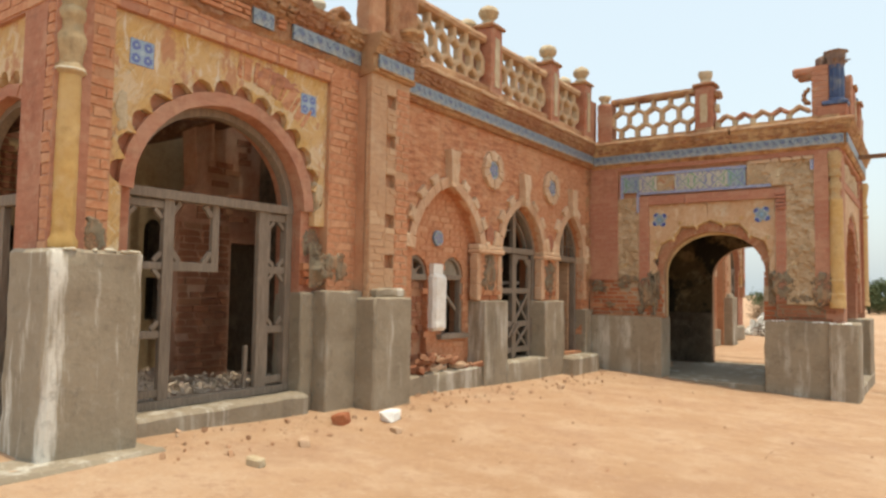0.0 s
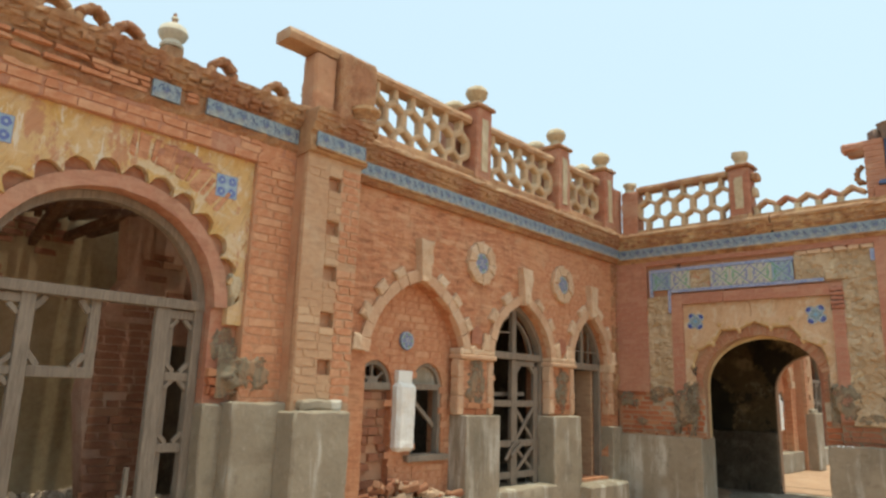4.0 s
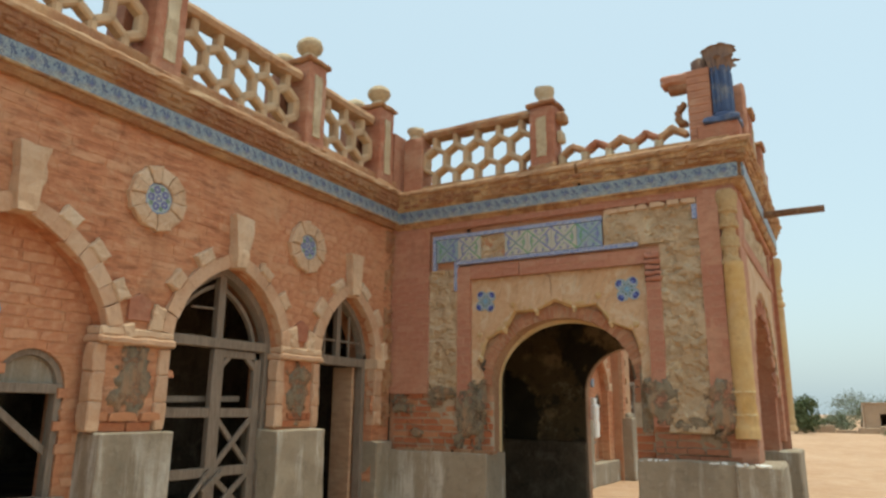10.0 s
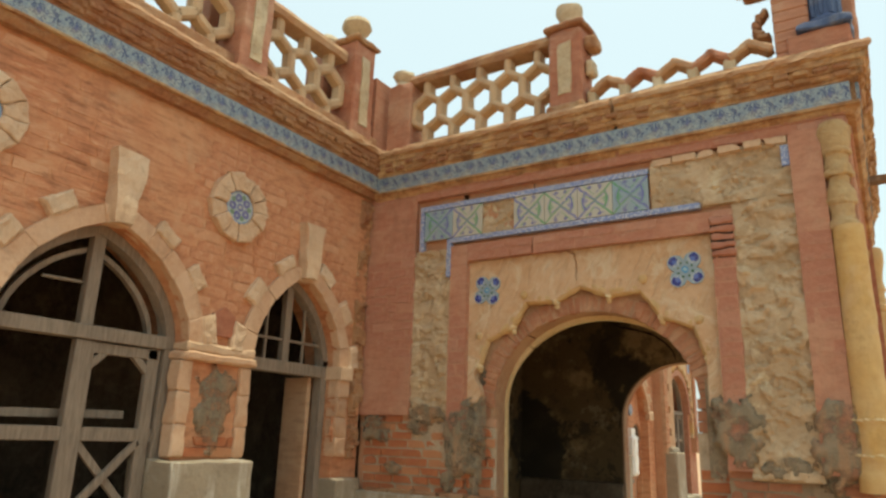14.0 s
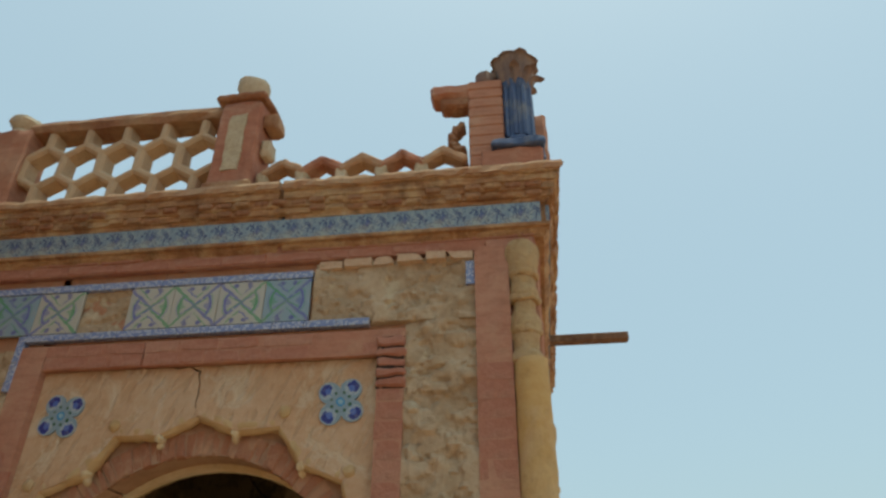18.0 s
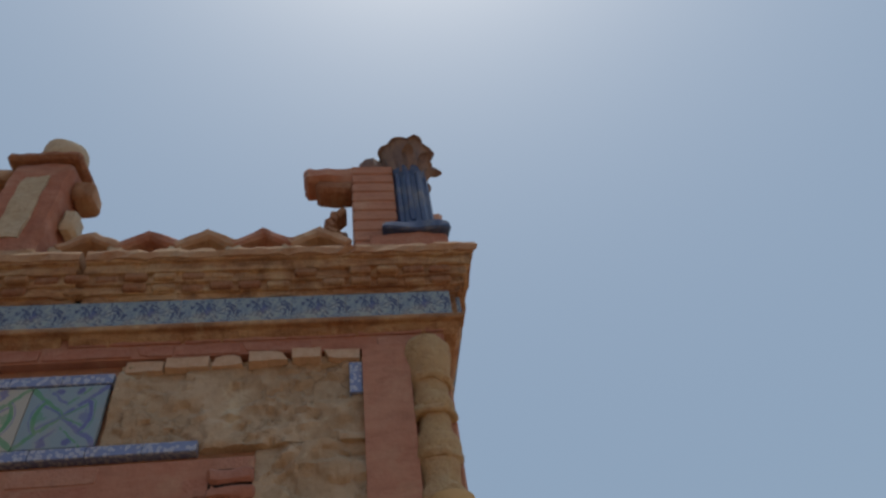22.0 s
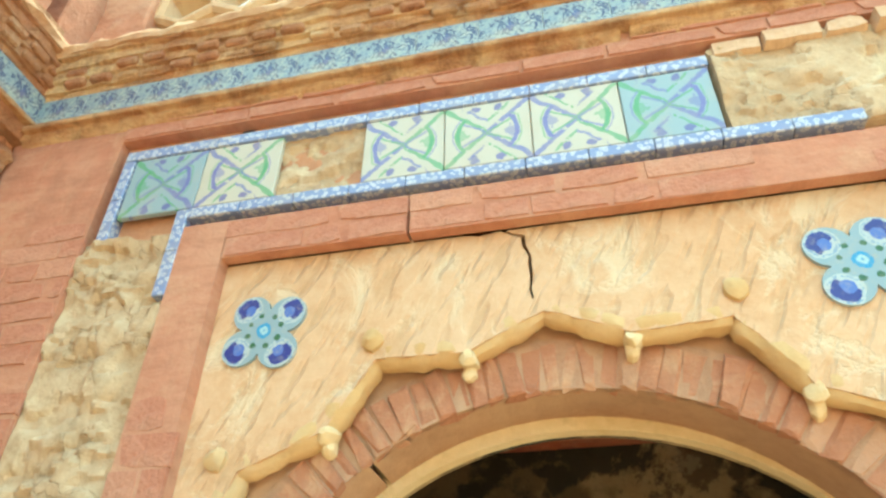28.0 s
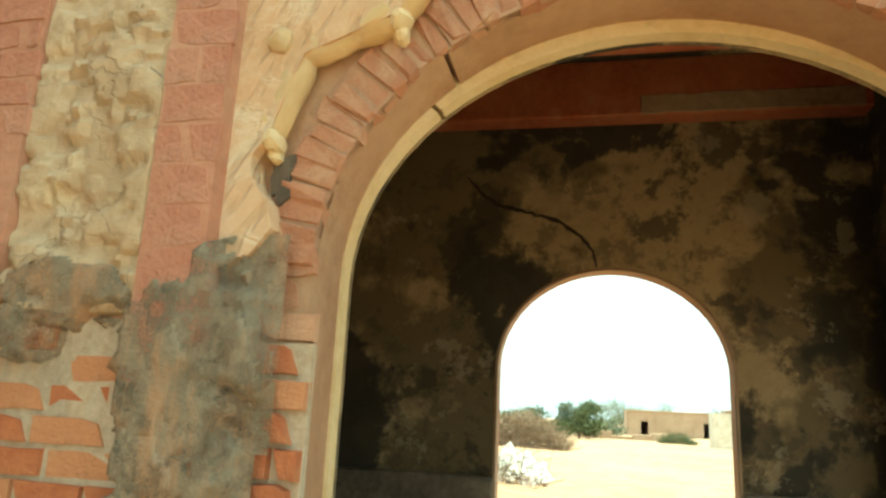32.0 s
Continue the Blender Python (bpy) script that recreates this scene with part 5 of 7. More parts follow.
def balustrade(F, side):
    b = holder("balustrade_" + side, "honeycomb brick balustrade with finials on the cornice", "balustrade", "", F @ Vector((-3, TOP - 0.02, 0.05)))
    inv = Matrix.Translation(b.location).inverted()
    G = inv @ F
    w = -0.07
    put_box("curb", G, (-6.5, 4.27, w - 0.12), (-0.1, 4.43, w + 0.12), M_CORNICE, b, bevel=0.015)
    for u in (-3.70, -1.78, -0.42):
        parapet_post(G, u, w + 0.02, b)
        part("finial", eroded(lathe(FINIAL, 20), 0.012, 11, u), M_STONE, b, "weathered stone finial", G @ Matrix.Translation((u - 0.08, 5.20, w - 0.30)) @ axes((1, 0, 0), (0, 0, -1), (0, 1, 0)), True)
        put_box("rear_post", G, (u - 0.22, 4.27, w - 0.42), (u + 0.08, 5.20, w - 0.18), M_RED, b)
    put_box("half_post", G, (-0.16, 4.27, -0.3), (0.1, 5.1, 0.04), M_RED, b)
    for u0, u1, k in ((-5.62, -3.88, 2), (-3.52, -1.96, 3), (-1.60, -0.60, 4)):
        lattice(G, u0, u1, 4.40, 5.06, w, b, M_LATT, seed=k, bar=0.082, depth=0.12)
        rail(G, u0, u1, 5.06, w, b)
    # broken end over the buttress
    put_box("end_post", G, (-6.12, 4.27, -0.22), (-5.62, 5.12, 0.14), M_CORNICE, b, bevel=0.02)
    put_box("end_post", G, (-6.40, 4.27, -0.18), (-6.12, 5.05, 0.06), M_MORTAR, b, bevel=0.03)
    rail(G, -6.75, -5.6, 5.05, -0.05, b, h=0.12, d=0.24)
    part("stub_finial", lathe([(0.15, 0.0), (0.16, 0.1), (0.12, 0.14), (0.13, 0.2), (0.17, 0.24), (0.17, 0.28)]), M_OCORN, b, "broken finial stump", G @ Matrix.Translation((-5.80, 4.27, 0.16)) @ axes((1, 0, 0), (0, 0, -1), (0, 1, 0)), True)
    # ruined parapet over the pavilion
    for i in range(9):
        u = -9.1 + i * 0.29
        if i in (4, 5, 7):
            continue
        rnd = random.Random(i)
        bend = rnd.uniform(0.9, 1.15)
        for k in range(5):
            a = math.pi * (0.06 + 0.22 * k)
            bm = eroded(worn_grid(box((-0.055, -0.035, -0.07), (0.055, 0.035, 0.07), 0.018), 0.07), 0.014, 14, i + k)
            part("broken_lattice", bm, M_CORNICE, b, "", G @ Matrix.Translation((u + 0.115 * math.cos(a), 4.39 + 0.15 * bend * math.sin(a), -0.06)) @ Matrix.Rotation(a + math.pi / 2, 4, "Z"))
    # corner pier
    put_box("corner_pier", G, (-9.68, 4.30, -0.40), (-9.34, 5.3, 0.0), M_CORNICE, b, bevel=0.03)
    part("corner_colonnette", lathe([(0.12, 0), (0.13, 0.06), (0.10, 0.12), (0.10, 0.2), (0.125, 0.23), (0.10, 0.27), (0.11, 0.34), (0.13, 0.5), (0.12, 0.7), (0.15, 0.8)]), M_CORNICE, b, "", G @ Matrix.Translation((-9.62, 4.37, 0.04)) @ axes((1, 0, 0), (0, 0, -1), (0, 1, 0)), True)
    put_box("broken_rail", G, (-9.33, 4.98, -0.12), (-9.21, 5.1, -0.01), M_STONE, b, bevel=0.02)
    return b


balustrade(MAIN, "near")


def roof_pinnacle(x, y, top, k):
    """A tall brick pier on the roof with a whitewashed onion dome."""
    t = holder("roof_pinnacle", "slim brick roof pier with a whitewashed onion dome", "pinnacle", "", (x, y, 4.298), "roof pinnacles")
    h = top - 4.298
    part("pier", eroded(worn_grid(box((-0.13, -0.13, 0.0), (0.13, 0.13, h), 0.02), 0.12), 0.012, 9, x), M_CORNICE, t)
    part("dome", lathe([(r * k, h + z * k) for r, z in DOME], 20), M_DOME, t, "whitewashed onion dome", None, True)
    part("spike", lathe([(0.03 * k, h + 0.3 * k), (0.035 * k, h + 0.36 * k), (0.02 * k, h + 0.46 * k)], 8), M_CORNICE, t, "", None, True)


roof_pinnacle(-3.2, -6.47, 6.13, 1.15)
roof_pinnacle(-3.0, -4.28, 6.0, 0.85)

def finer(profile, step=0.03):
    out = []
    for (r0, z0), (r1, z1) in zip(profile, profile[1:]):
        n = max(1, int((z1 - z0) / step))
        out += [(r0 + (r1 - r0) * k / n, z0 + (z1 - z0) * k / n) for k in range(n)]
    return out + [profile[-1]]


COLUMN = [(0.145, 0.0), (0.15, 0.05), (0.125, 0.09), (0.14, 0.13), (0.12, 0.18), (0.125, 0.22), (0.128, 1.22), (0.12, 1.26), (0.15, 1.29), (0.15, 1.33), (0.12, 1.36), (0.13, 1.40), (0.115, 1.44), (0.115, 1.47), (0.14, 1.51), (0.125, 1.55), (0.115, 1.60), (0.12, 1.66), (0.135, 1.74), (0.155, 1.82), (0.16, 1.92), (0.14, 1.97)]
CAPITAL = [(0.095, 0.0), (0.128, 0.02), (0.13, 0.05), (0.098, 0.08), (0.105, 0.14), (0.128, 0.2), (0.126, 0.26), (0.094, 0.31), (0.092, 0.37), (0.118, 0.40), (0.12, 0.44), (0.098, 0.47), (0.118, 0.55), (0.145, 0.63), (0.148, 0.70), (0.115, 0.74)]
M_CAPST = weathered("worn_ochre_capital", (0.50, 0.36, 0.20), (0.38, 0.25, 0.13), (0.62, 0.49, 0.31), scale=2, grime=0.55, dust=0.5, bump=0.9, dist=0.02)
c1 = structure("corner_column_near", eroded(lathe(finer([(0.10, 0.0), (0.105, 0.05), (0.082, 0.10), (0.082, 0.9), (0.078, 1.28)]), 26, (0.0, -9.63, 1.78)), 0.005, 13), M_GOLD, "ochre-washed engaged corner column with a ringed capital", smooth=True, category="column")
part("capital", eroded(lathe(finer([(r * 0.8, z * 1.08) for r, z in CAPITAL]), 24, (0.0, -9.63, 3.05)), 0.009, 14), M_CAPST, c1, "worn ochre ring mouldings and bell", None, True)
part("capital_ring", eroded(lathe([(0.10, 0.0), (0.112, 0.012), (0.10, 0.03)], 24, (0.0, -9.63, 3.07)), 0.004, 14), M_DOME, c1, "pale plaster ring", None, True)
for lo, hi in (((-0.31, -9.86, 0.1), (0.31, -9.17, 1.77)),):
    c2 = structure("corner_dado_near", eroded(worn_grid(box(lo, hi, 0.03), 0.09), 0.018, 5), M_CEMENTW, "streaked grey cement corner pier base", smooth=True, category="dado")
r8 = random.Random(4)
for i in range(12):
    u, c = r8.uniform(-9.84, -9.2), r8.uniform(0.015, 0.05)
    put_box("plaster_chip", MAIN, (u - c, 1.757, 0.27), (u + c, 1.772 + r8.uniform(0, 0.008), 0.308), M_DOME, c2, bevel=0.012)
structure("corner_plinth_near", eroded(worn_grid(box((-0.5, -10.25, 0.0), (0.52, -9.05, 0.33), 0.03), 0.1), 0.02, 5), M_CEMENT, "worn pale cement plinth step", smooth=True, category="plinth")

# ---- side arcade of the near pavilion, facing the yard's end ----
SIDE = axes((1, 0, 0), (0, 0, 1), (0, -1, 0), (0, -9.75, 0))
SARCH = [round_top(u - 0.70, u + 0.70, 2.3, 3.02) for u in (-0.92, -3.39, -5.86, -8.33)]
sw = structure("wall_arcade", slab(rect(-9.9, 0.0, 0.0, TOP - 0.1), [opening(a, 0.35) for a in SARCH], -0.28, -0.12), M_REDB, "red and ochre arcade wall of four arches", SIDE, category="wall")
for i, a in enumerate(SARCH):
    ring(SIDE, a, 12, 0.0, 0.10, -0.2, -0.08, M_REDB, sw, "arch_band", gap=0.001, seed=i, bevel=0.0)
    lip = scallops(a, 13, 0.095, 0.20)
    m = (a[0][0] + a[-1][0]) / 2
    part("ochre_panel", slab([(m - 0.98, 1.9), (lip[0][0], 1.9)] + lip + [(lip[-1][0], 1.9), (m + 0.90, 1.9), (m + 0.90, 3.6), (m - 0.98, 3.6)], [], -0.12, -0.05), M_FLAKE, sw, "flaking ochre spandrel", SIDE)
    put_box("dado_block", SIDE, (m - 1.46, 0.0, -0.3), (m - 1.0, 1.70, 0.06), M_CEMENT, sw, "grey cement pier base", bevel=0.02)
    put_box("dado_block", SIDE, (m - 1.40, 0.0, 0.0), (m - 1.06, 1.73, 0.22), M_CEMENT, sw, "", bevel=0.02)
    part("pier_column", eroded(lathe(finer([(r * 0.66, z) for r, z in COLUMN], 0.06), 14), 0.01, 12), M_GOLD, sw, "golden-washed engaged column", SIDE @ Matrix.Translation((m - 1.22, 1.74, 0.02)) @ axes((1, 0, 0), (0, 0, -1), (0, 1, 0)), True)
    for u0, u1 in ((m - 1.45, m - 1.30), (m - 1.13, m - 0.98)):
        put_box("pilaster", SIDE, (u0, 1.7, -0.2), (u1, 3.8, 0.0), M_REDB, sw, bevel=0.012)
    d = holder("arcade_frame", "grey wooden frame in an arcade arch", "door", "structure", group="arcade frames")
    arch_timber(SIDE, a, 0.06, 0.08, -0.22, d)
    timber(SIDE, "transom", (a[0][0], 2.2), (a[-1][0], 2.2), 0.09, 0.1, -0.22, d)
    for u in (a[0][0] + 0.04, m - 0.25, m + 0.3, a[-1][0] - 0.04):
        timber(SIDE, "stile", (u, 0.4), (u, 2.2), 0.07, 0.06, -0.22, d)
    for v in (0.75, 1.3, 1.8):
        timber(SIDE, "door_rail", (a[0][0], v), (m - 0.25, v), 0.06, 0.05, -0.22, d)
        timber(SIDE, "door_rail", (m + 0.3, v), (a[-1][0], v), 0.06, 0.05, -0.22, d)
put_box("red_strip", SIDE, (-0.12, 1.75, -0.2), (-0.001, 3.82, -0.01), M_REDB, sw, bevel=0)
lay_bricks(SIDE, -0.12, 0.0, 1.75, 3.82, -0.01, sw, M_WALLP, M_WALLP, lambda u, v: True, lambda u, v: True, 60, seed=91, d=0.01, wear=0.15)
put_box("lintel_course", SIDE, (-9.9, 3.6, -0.2), (0.0, 3.96, -0.01), M_REDB, sw, bevel=0)
lay_bricks(SIDE, -5.0, 0.0, 3.61, 3.93, -0.01, sw, M_WALLP, M_WALLP, lambda u, v: True, lambda u, v: True, 120, seed=92, d=0.014, wear=0.3)
SC = SIDE @ Matrix.Translation((0, 0.10, 0))
sc = structure("cornice_arcade", sweep(CORNICE, -10.2, 0.0, 110, 0.018, 8, 0, 1), M_CORNICE, "stepped eroded cornice with remnants of blue tile", SC, category="cornice")
lay_bricks(SC, -5.0, 0.0, 3.88, 4.03, 0.02, sc, M_WALLP, M_WALLP, lambda u, v: not (-0.76 < u or -3.92 < u < -2.28), lambda u, v: True, 90, seed=93, d=0.02, wear=0.3, bv=0.06)
border_tiles(SC, -0.75, 0.02, 3.952, 0.032, sc)
border_tiles(SC, -3.9, -2.3, 3.952, 0.032, sc, lambda i: i in (2, 4))
sb = holder("balustrade_arcade", "ruined parapet with posts and onion-dome finials", "balustrade", "", (-4.8, -9.7, TOP - 0.02))
GS = Matrix.Translation(sb.location).inverted() @ SC
put_box("curb", GS, (-9.9, 4.27, -0.28), (-0.1, 4.41, 0.0), M_CORNICE, sb, bevel=0.02)
for u, top in ((-2.25, 4.90), (-5.1, 4.98)):
    parapet_post(GS, u, -0.12, sb, [(r * 0.95, z * 0.95) for r, z in DOME], 0.30, 0.30, 4.27, top, False, M_DOME)
    part("small_finial", eroded(lathe([(r * 0.8, z * 0.8) for r, z in STUBF], 16), 0.01, 9, u), M_STONE, sb, "", GS @ Matrix.Translation((u + 0.3, top - 0.1, -0.12)) @ axes((1, 0, 0), (0, 0, -1), (0, 1, 0)), True)
    put_box("broken_wall", GS, (u + 0.14, 4.27, -0.22), (u + 0.46, top - 0.1, -0.02), M_CORNICE, sb, bevel=0.03)
for i in range(9):
    u = -2.75 - i * 0.24
    for k in (-1, 1):
        part("broken_lattice", eroded(worn_grid(box((-0.10, -0.04, -0.06), (0.10, 0.04, 0.06), 0.02), 0.08), 0.018, 13, i), M_LATT, sb, "", GS @ Matrix.Translation((u + k * 0.06, 4.42 + 0.03 * (i % 2), -0.12)) @ Matrix.Rotation(-k * 0.7, 4, "Z"))
# slim tiered pinnacle on the arcade's far corner
put_box("end_pier", GS, (-10.15, 4.27, -0.45), (-9.75, 4.62, 0.05), M_CORNICE, sb, bevel=0.03)
TIER = GS @ Matrix.Translation((-9.95, 4.6, -0.2)) @ axes((1, 0, 0), (0, 0, -1), (0, 1, 0))
part("pinnacle_base", eroded(lathe([(0.19, 0.0), (0.20, 0.06), (0.15, 0.1), (0.14, 0.3), (0.18, 0.36), (0.2, 0.42), (0.15, 0.5)], 14), 0.012, 11), M_STONE, sb, "worn round pinnacle base", TIER, True)
for k in range(6):
    a = k * math.pi / 3
    part("pinnacle_post", lathe([(0.028, 0.48), (0.022, 0.56), (0.022, 0.74), (0.03, 0.8)], 7, (0.11 * math.cos(a), 0.11 * math.sin(a), 0)), M_STONE, sb, "", TIER, True)
part("pinnacle_dome", eroded(lathe([(0.16, 0.78), (0.18, 0.82), (0.13, 0.86), (0.16, 0.94), (0.15, 1.05), (0.07, 1.15), (0.03, 1.2), (0.03, 1.26)], 16), 0.008, 10), M_DOME, sb, "pale onion-dome cap", TIER, True)
put_box("stone_slab", GS, (-0.75, 4.75, -0.22), (-0.45, 4.88, -0.02), M_STONE, sb, bevel=0.03)
put_box("broken_wall", GS, (-0.85, 4.27, -0.22), (-0.35, 4.78, -0.02), M_CORNICE, sb, bevel=0.04)
sp = tagged(part("waste_pipe", lathe([(0.045, 0.0), (0.045, 1.1), (0.037, 1.1), (0.037, 0.02)], 12), M_STONE, None, "", Matrix.Translation((-2.75, -9.4, 4.05)) @ Matrix.Rotation(radians(90), 4, "X"), True), "pale roof drain spout jutting from the arcade cornice", "pipe")


# ---- portico ----
M_ARCHB = weathered("washed_arch_brick", (0.43, 0.20, 0.115), (0.33, 0.135, 0.075), (0.52, 0.32, 0.20), "object", dust=0.6, dustcol=(0.55, 0.38, 0.24), grime=0.4, scale=1.6, bump=0.8)
M_REDP = weathered("red_limewash_single", (0.45, 0.195, 0.128), (0.355, 0.135, 0.085), (0.53, 0.315, 0.215), "object", grime=0.45, dust=0.7, dustcol=(0.55, 0.36, 0.245), vary=0.3, bump=1.0, scale=1.3)
M_SMEARBED = weathered("rough_grey_repair", (0.27, 0.205, 0.135), (0.19, 0.14, 0.09), (0.38, 0.26, 0.17), scale=2, grime=0.4)
M_LIME = weathered("pale_joint_lime", (0.50, 0.40, 0.29), (0.36, 0.27, 0.18), (0.60, 0.52, 0.41), scale=2.5, grime=0.5)
M_MUDBED = weathered("rosy_lime_mortar", (0.41, 0.235, 0.145), (0.31, 0.16, 0.095), (0.50, 0.33, 0.215), scale=2, grime=0.5)
PARCH = round_top(1.285, 2.955, 1.85, 2.585, 32)
PRIM = round_top(1.295, 2.972, 1.85, 2.545, 32)
PX, PD = 4.12, 3.70


def slit(line, at, deep):
    """The line with a thin crack running outwards from the point nearest to at."""
    k = min(range(1, len(line) - 1), key=lambda i: math.dist(line[i], at))
    p, q = line[k], line[k + 1]
    n = Vector((-(q[1] - p[1]), q[0] - p[0])).normalized()
    t = Vector((q[0] - p[0], q[1] - p[1])).normalized() * 0.007
    tip = (p[0] + n.x * deep, p[1] + n.y * deep)
    mid = (p[0] + n.x * deep * 0.5 - t.x * 1.5, p[1] + n.y * deep * 0.5 - t.y * 1.5)
    return line[:k] + [(p[0] - t.x, p[1] - t.y), (mid[0] - t.x, mid[1] - t.y), tip, (mid[0] + t.x, mid[1] + t.y), (p[0] + t.x, p[1] + t.y)] + line[k + 1:]


base_hole = opening(slit(PARCH, (1.545, 2.43), 0.17), 0.05)
pw = structure("wall_portico_front", slab(rect(-0.06, 4.02, -0.3, TOP - 0.1), [base_hole], -0.33, -0.14), M_PINK, "red and ochre portico front with tiled frieze and scalloped arch", PORT, category="wall")
part("arch_rim", slab(rect(0.02, 4.0, -0.3, TOP - 0.1), [opening(slit(PRIM, (1.565, 2.36), 0.1), 0.05)], -0.38, -0.33), M_CREAM, pw, "cream plaster inner rim of the arch", PORT)
ring(PORT, PARCH, 50, 0.0, 0.135, -0.16, -0.123, M_ARCHB, pw, "arch_brick", gap=0.005, seed=14, bevel=0.007, crack=12)
bed = along(PARCH, 100)
for piece in (bed[:27], bed[27:]):
    line = piece[1:-1] if piece is not bed else piece
    part("ring_bed", slab([p for p, n in line] + [(p[0] + n[0] * 0.148, p[1] + n[1] * 0.148) for p, n in line[::-1]], [], -0.16, -0.1315), M_MUDBED, pw, "worn mortar of the arch", PORT)
# ochre spandrel: ten straight cusped lobes
lobe = [(1.072, 1.838), (1.15, 1.862), (1.203, 1.93), (1.18, 2.0), (1.135, 2.055), (1.13, 2.12), (1.165, 2.165), (1.243, 2.39), (1.48, 2.487), (1.612, 2.69), (1.876, 2.682), (2.095, 2.79), (2.322, 2.696), (2.58, 2.712), (2.724, 2.505), (2.965, 2.41), (3.035, 2.19), (3.03, 1.84)]
lip = []
for (x0, y0), (x1, y1) in zip(lobe, lobe[1:]):
    n = max(2, int(math.dist((x0, y0), (x1, y1)) / 0.03))
    bow = noise.noise((x0 * 5, y0 * 5, 1)) * 0.008
    for i in range(n):
        f = i / n
        k = bow * math.sin(math.pi * f) + 0.004 * noise.noise((x0 * 40 + i * 0.9, y0 * 9, 4))
        lip.append((x0 + (x1 - x0) * f + k, y0 + (y1 - y0) * f + k))
lip.append(lobe[-1])
crack = split_line([(1.79, 3.095), (1.86, 3.088), (1.98, 3.084), (2.05, 3.055), (2.071, 2.98), (2.065, 2.90), (2.07, 2.83)], 0.014, 8)
spandrel = [(1.05, 1.82)] + lip + [(3.14, 1.82), (3.14, 3.11), (1.05, 3.11)]
bm = slab(spandrel, [crack], -0.14, -0.055)
part("ochre_panel", bm, M_HATCH, pw, "ochre spandrel panel with a crack above the arch", PORT)


def roll(F, p, q, r, w, material, parent, name, seed):
    """A worn round moulding along an edge, from p to q."""
    n, m = max(3, int(math.dist(p, q) / 0.03)), 10
    t = Vector((q[0] - p[0], q[1] - p[1])).normalized()
    side = Vector((-t.y, t.x))
    bm = bmesh.new()
    rows = []
    for i in range(n + 1):
        f = i / n
        end = 0.85 if i in (0, n) else 1.0
        c = Vector((p[0] + (q[0] - p[0]) * f, p[1] + (q[1] - p[1]) * f)) + side * 0.020
        rr = r * end * (1 + 0.22 * noise.noise((f * 7 + seed, seed, 2)))
        rows.append([bm.verts.new((c.x + side.x * rr * math.cos(a), c.y + side.y * rr * math.cos(a), w + rr * math.sin(a))) for a in (2 * math.pi * k / m for k in range(m))])
    for a, b in zip(rows, rows[1:]):
        for k in range(m):
            bm.faces.new((a[k], a[(k + 1) % m], b[(k + 1) % m], b[k]))
    bm.faces.new(rows[0][::-1])
    bm.faces.new(rows[-1])
    bmesh.ops.recalc_face_normals(bm, faces=bm.faces[:])
    part(name, eroded(bm, 0.007, 18, seed), material, parent, "", F, True)


for i, (p, q) in enumerate(zip(lobe[6:], lobe[7:-1])):
    roll(PORT, p, q, 0.045, -0.0985, M_YELLOW, pw, "edge_roll", i * 1.7)
roll(PORT, (1.08, 1.835), (1.20, 1.93), 0.030, -0.088, M_YELLOW, pw, "edge_roll", 31.0)
# Flat dark piece that paints the shade of a broken pocket.
part("mortar_pocket", slab(blob(1.185, 2.075, 0.03, 0.055, 6), [], -0.14, -0.119), M_DARK, pw, "dark patch standing for shade in a pocket of lost bricks", PORT)
for q in ((1.165, 2.165), (1.48, 2.482), (1.876, 2.675), (2.322, 2.69), (2.724, 2.5), (3.035, 2.18)):
    stem = eroded(worn_grid(box((q[0] - 0.018, q[1] - 0.055, -0.132), (q[0] + 0.018, q[1] + 0.012, -0.085), 0.012), 0.04), 0.012, 18, q[0])
    part("cusp_stem", stem, M_CREAM, pw, "worn ochre cusp", PORT)
    part("cusp_knob", eroded(lathe([(0.02, 0.0), (0.03, 0.025), (0.028, 0.055), (0.012, 0.072)], 10), 0.012, 25, q[0]), M_CREAM, pw, "worn cusp knob", PORT @ Matrix.Translation((q[0], q[1], -0.125)), True)
for e in ((1.174, 2.425), (1.60, 2.745), (2.605, 2.79), (3.0, 2.455)):
    part("peak_knob", eroded(lathe([(0.036, 0.0), (0.033, 0.014), (0.012, 0.024)], 12), 0.008, 30, e[0]), M_YELLOW, pw, "", PORT @ Matrix.Translation((e[0], e[1], -0.057)), True)
flower_tile(PORT, 1.252, 2.815, 0.125, -0.05, pw, None, False, -0.12)
flower_tile(PORT, 2.925, 2.832, 0.128, -0.05, pw, None, False, 0.12)


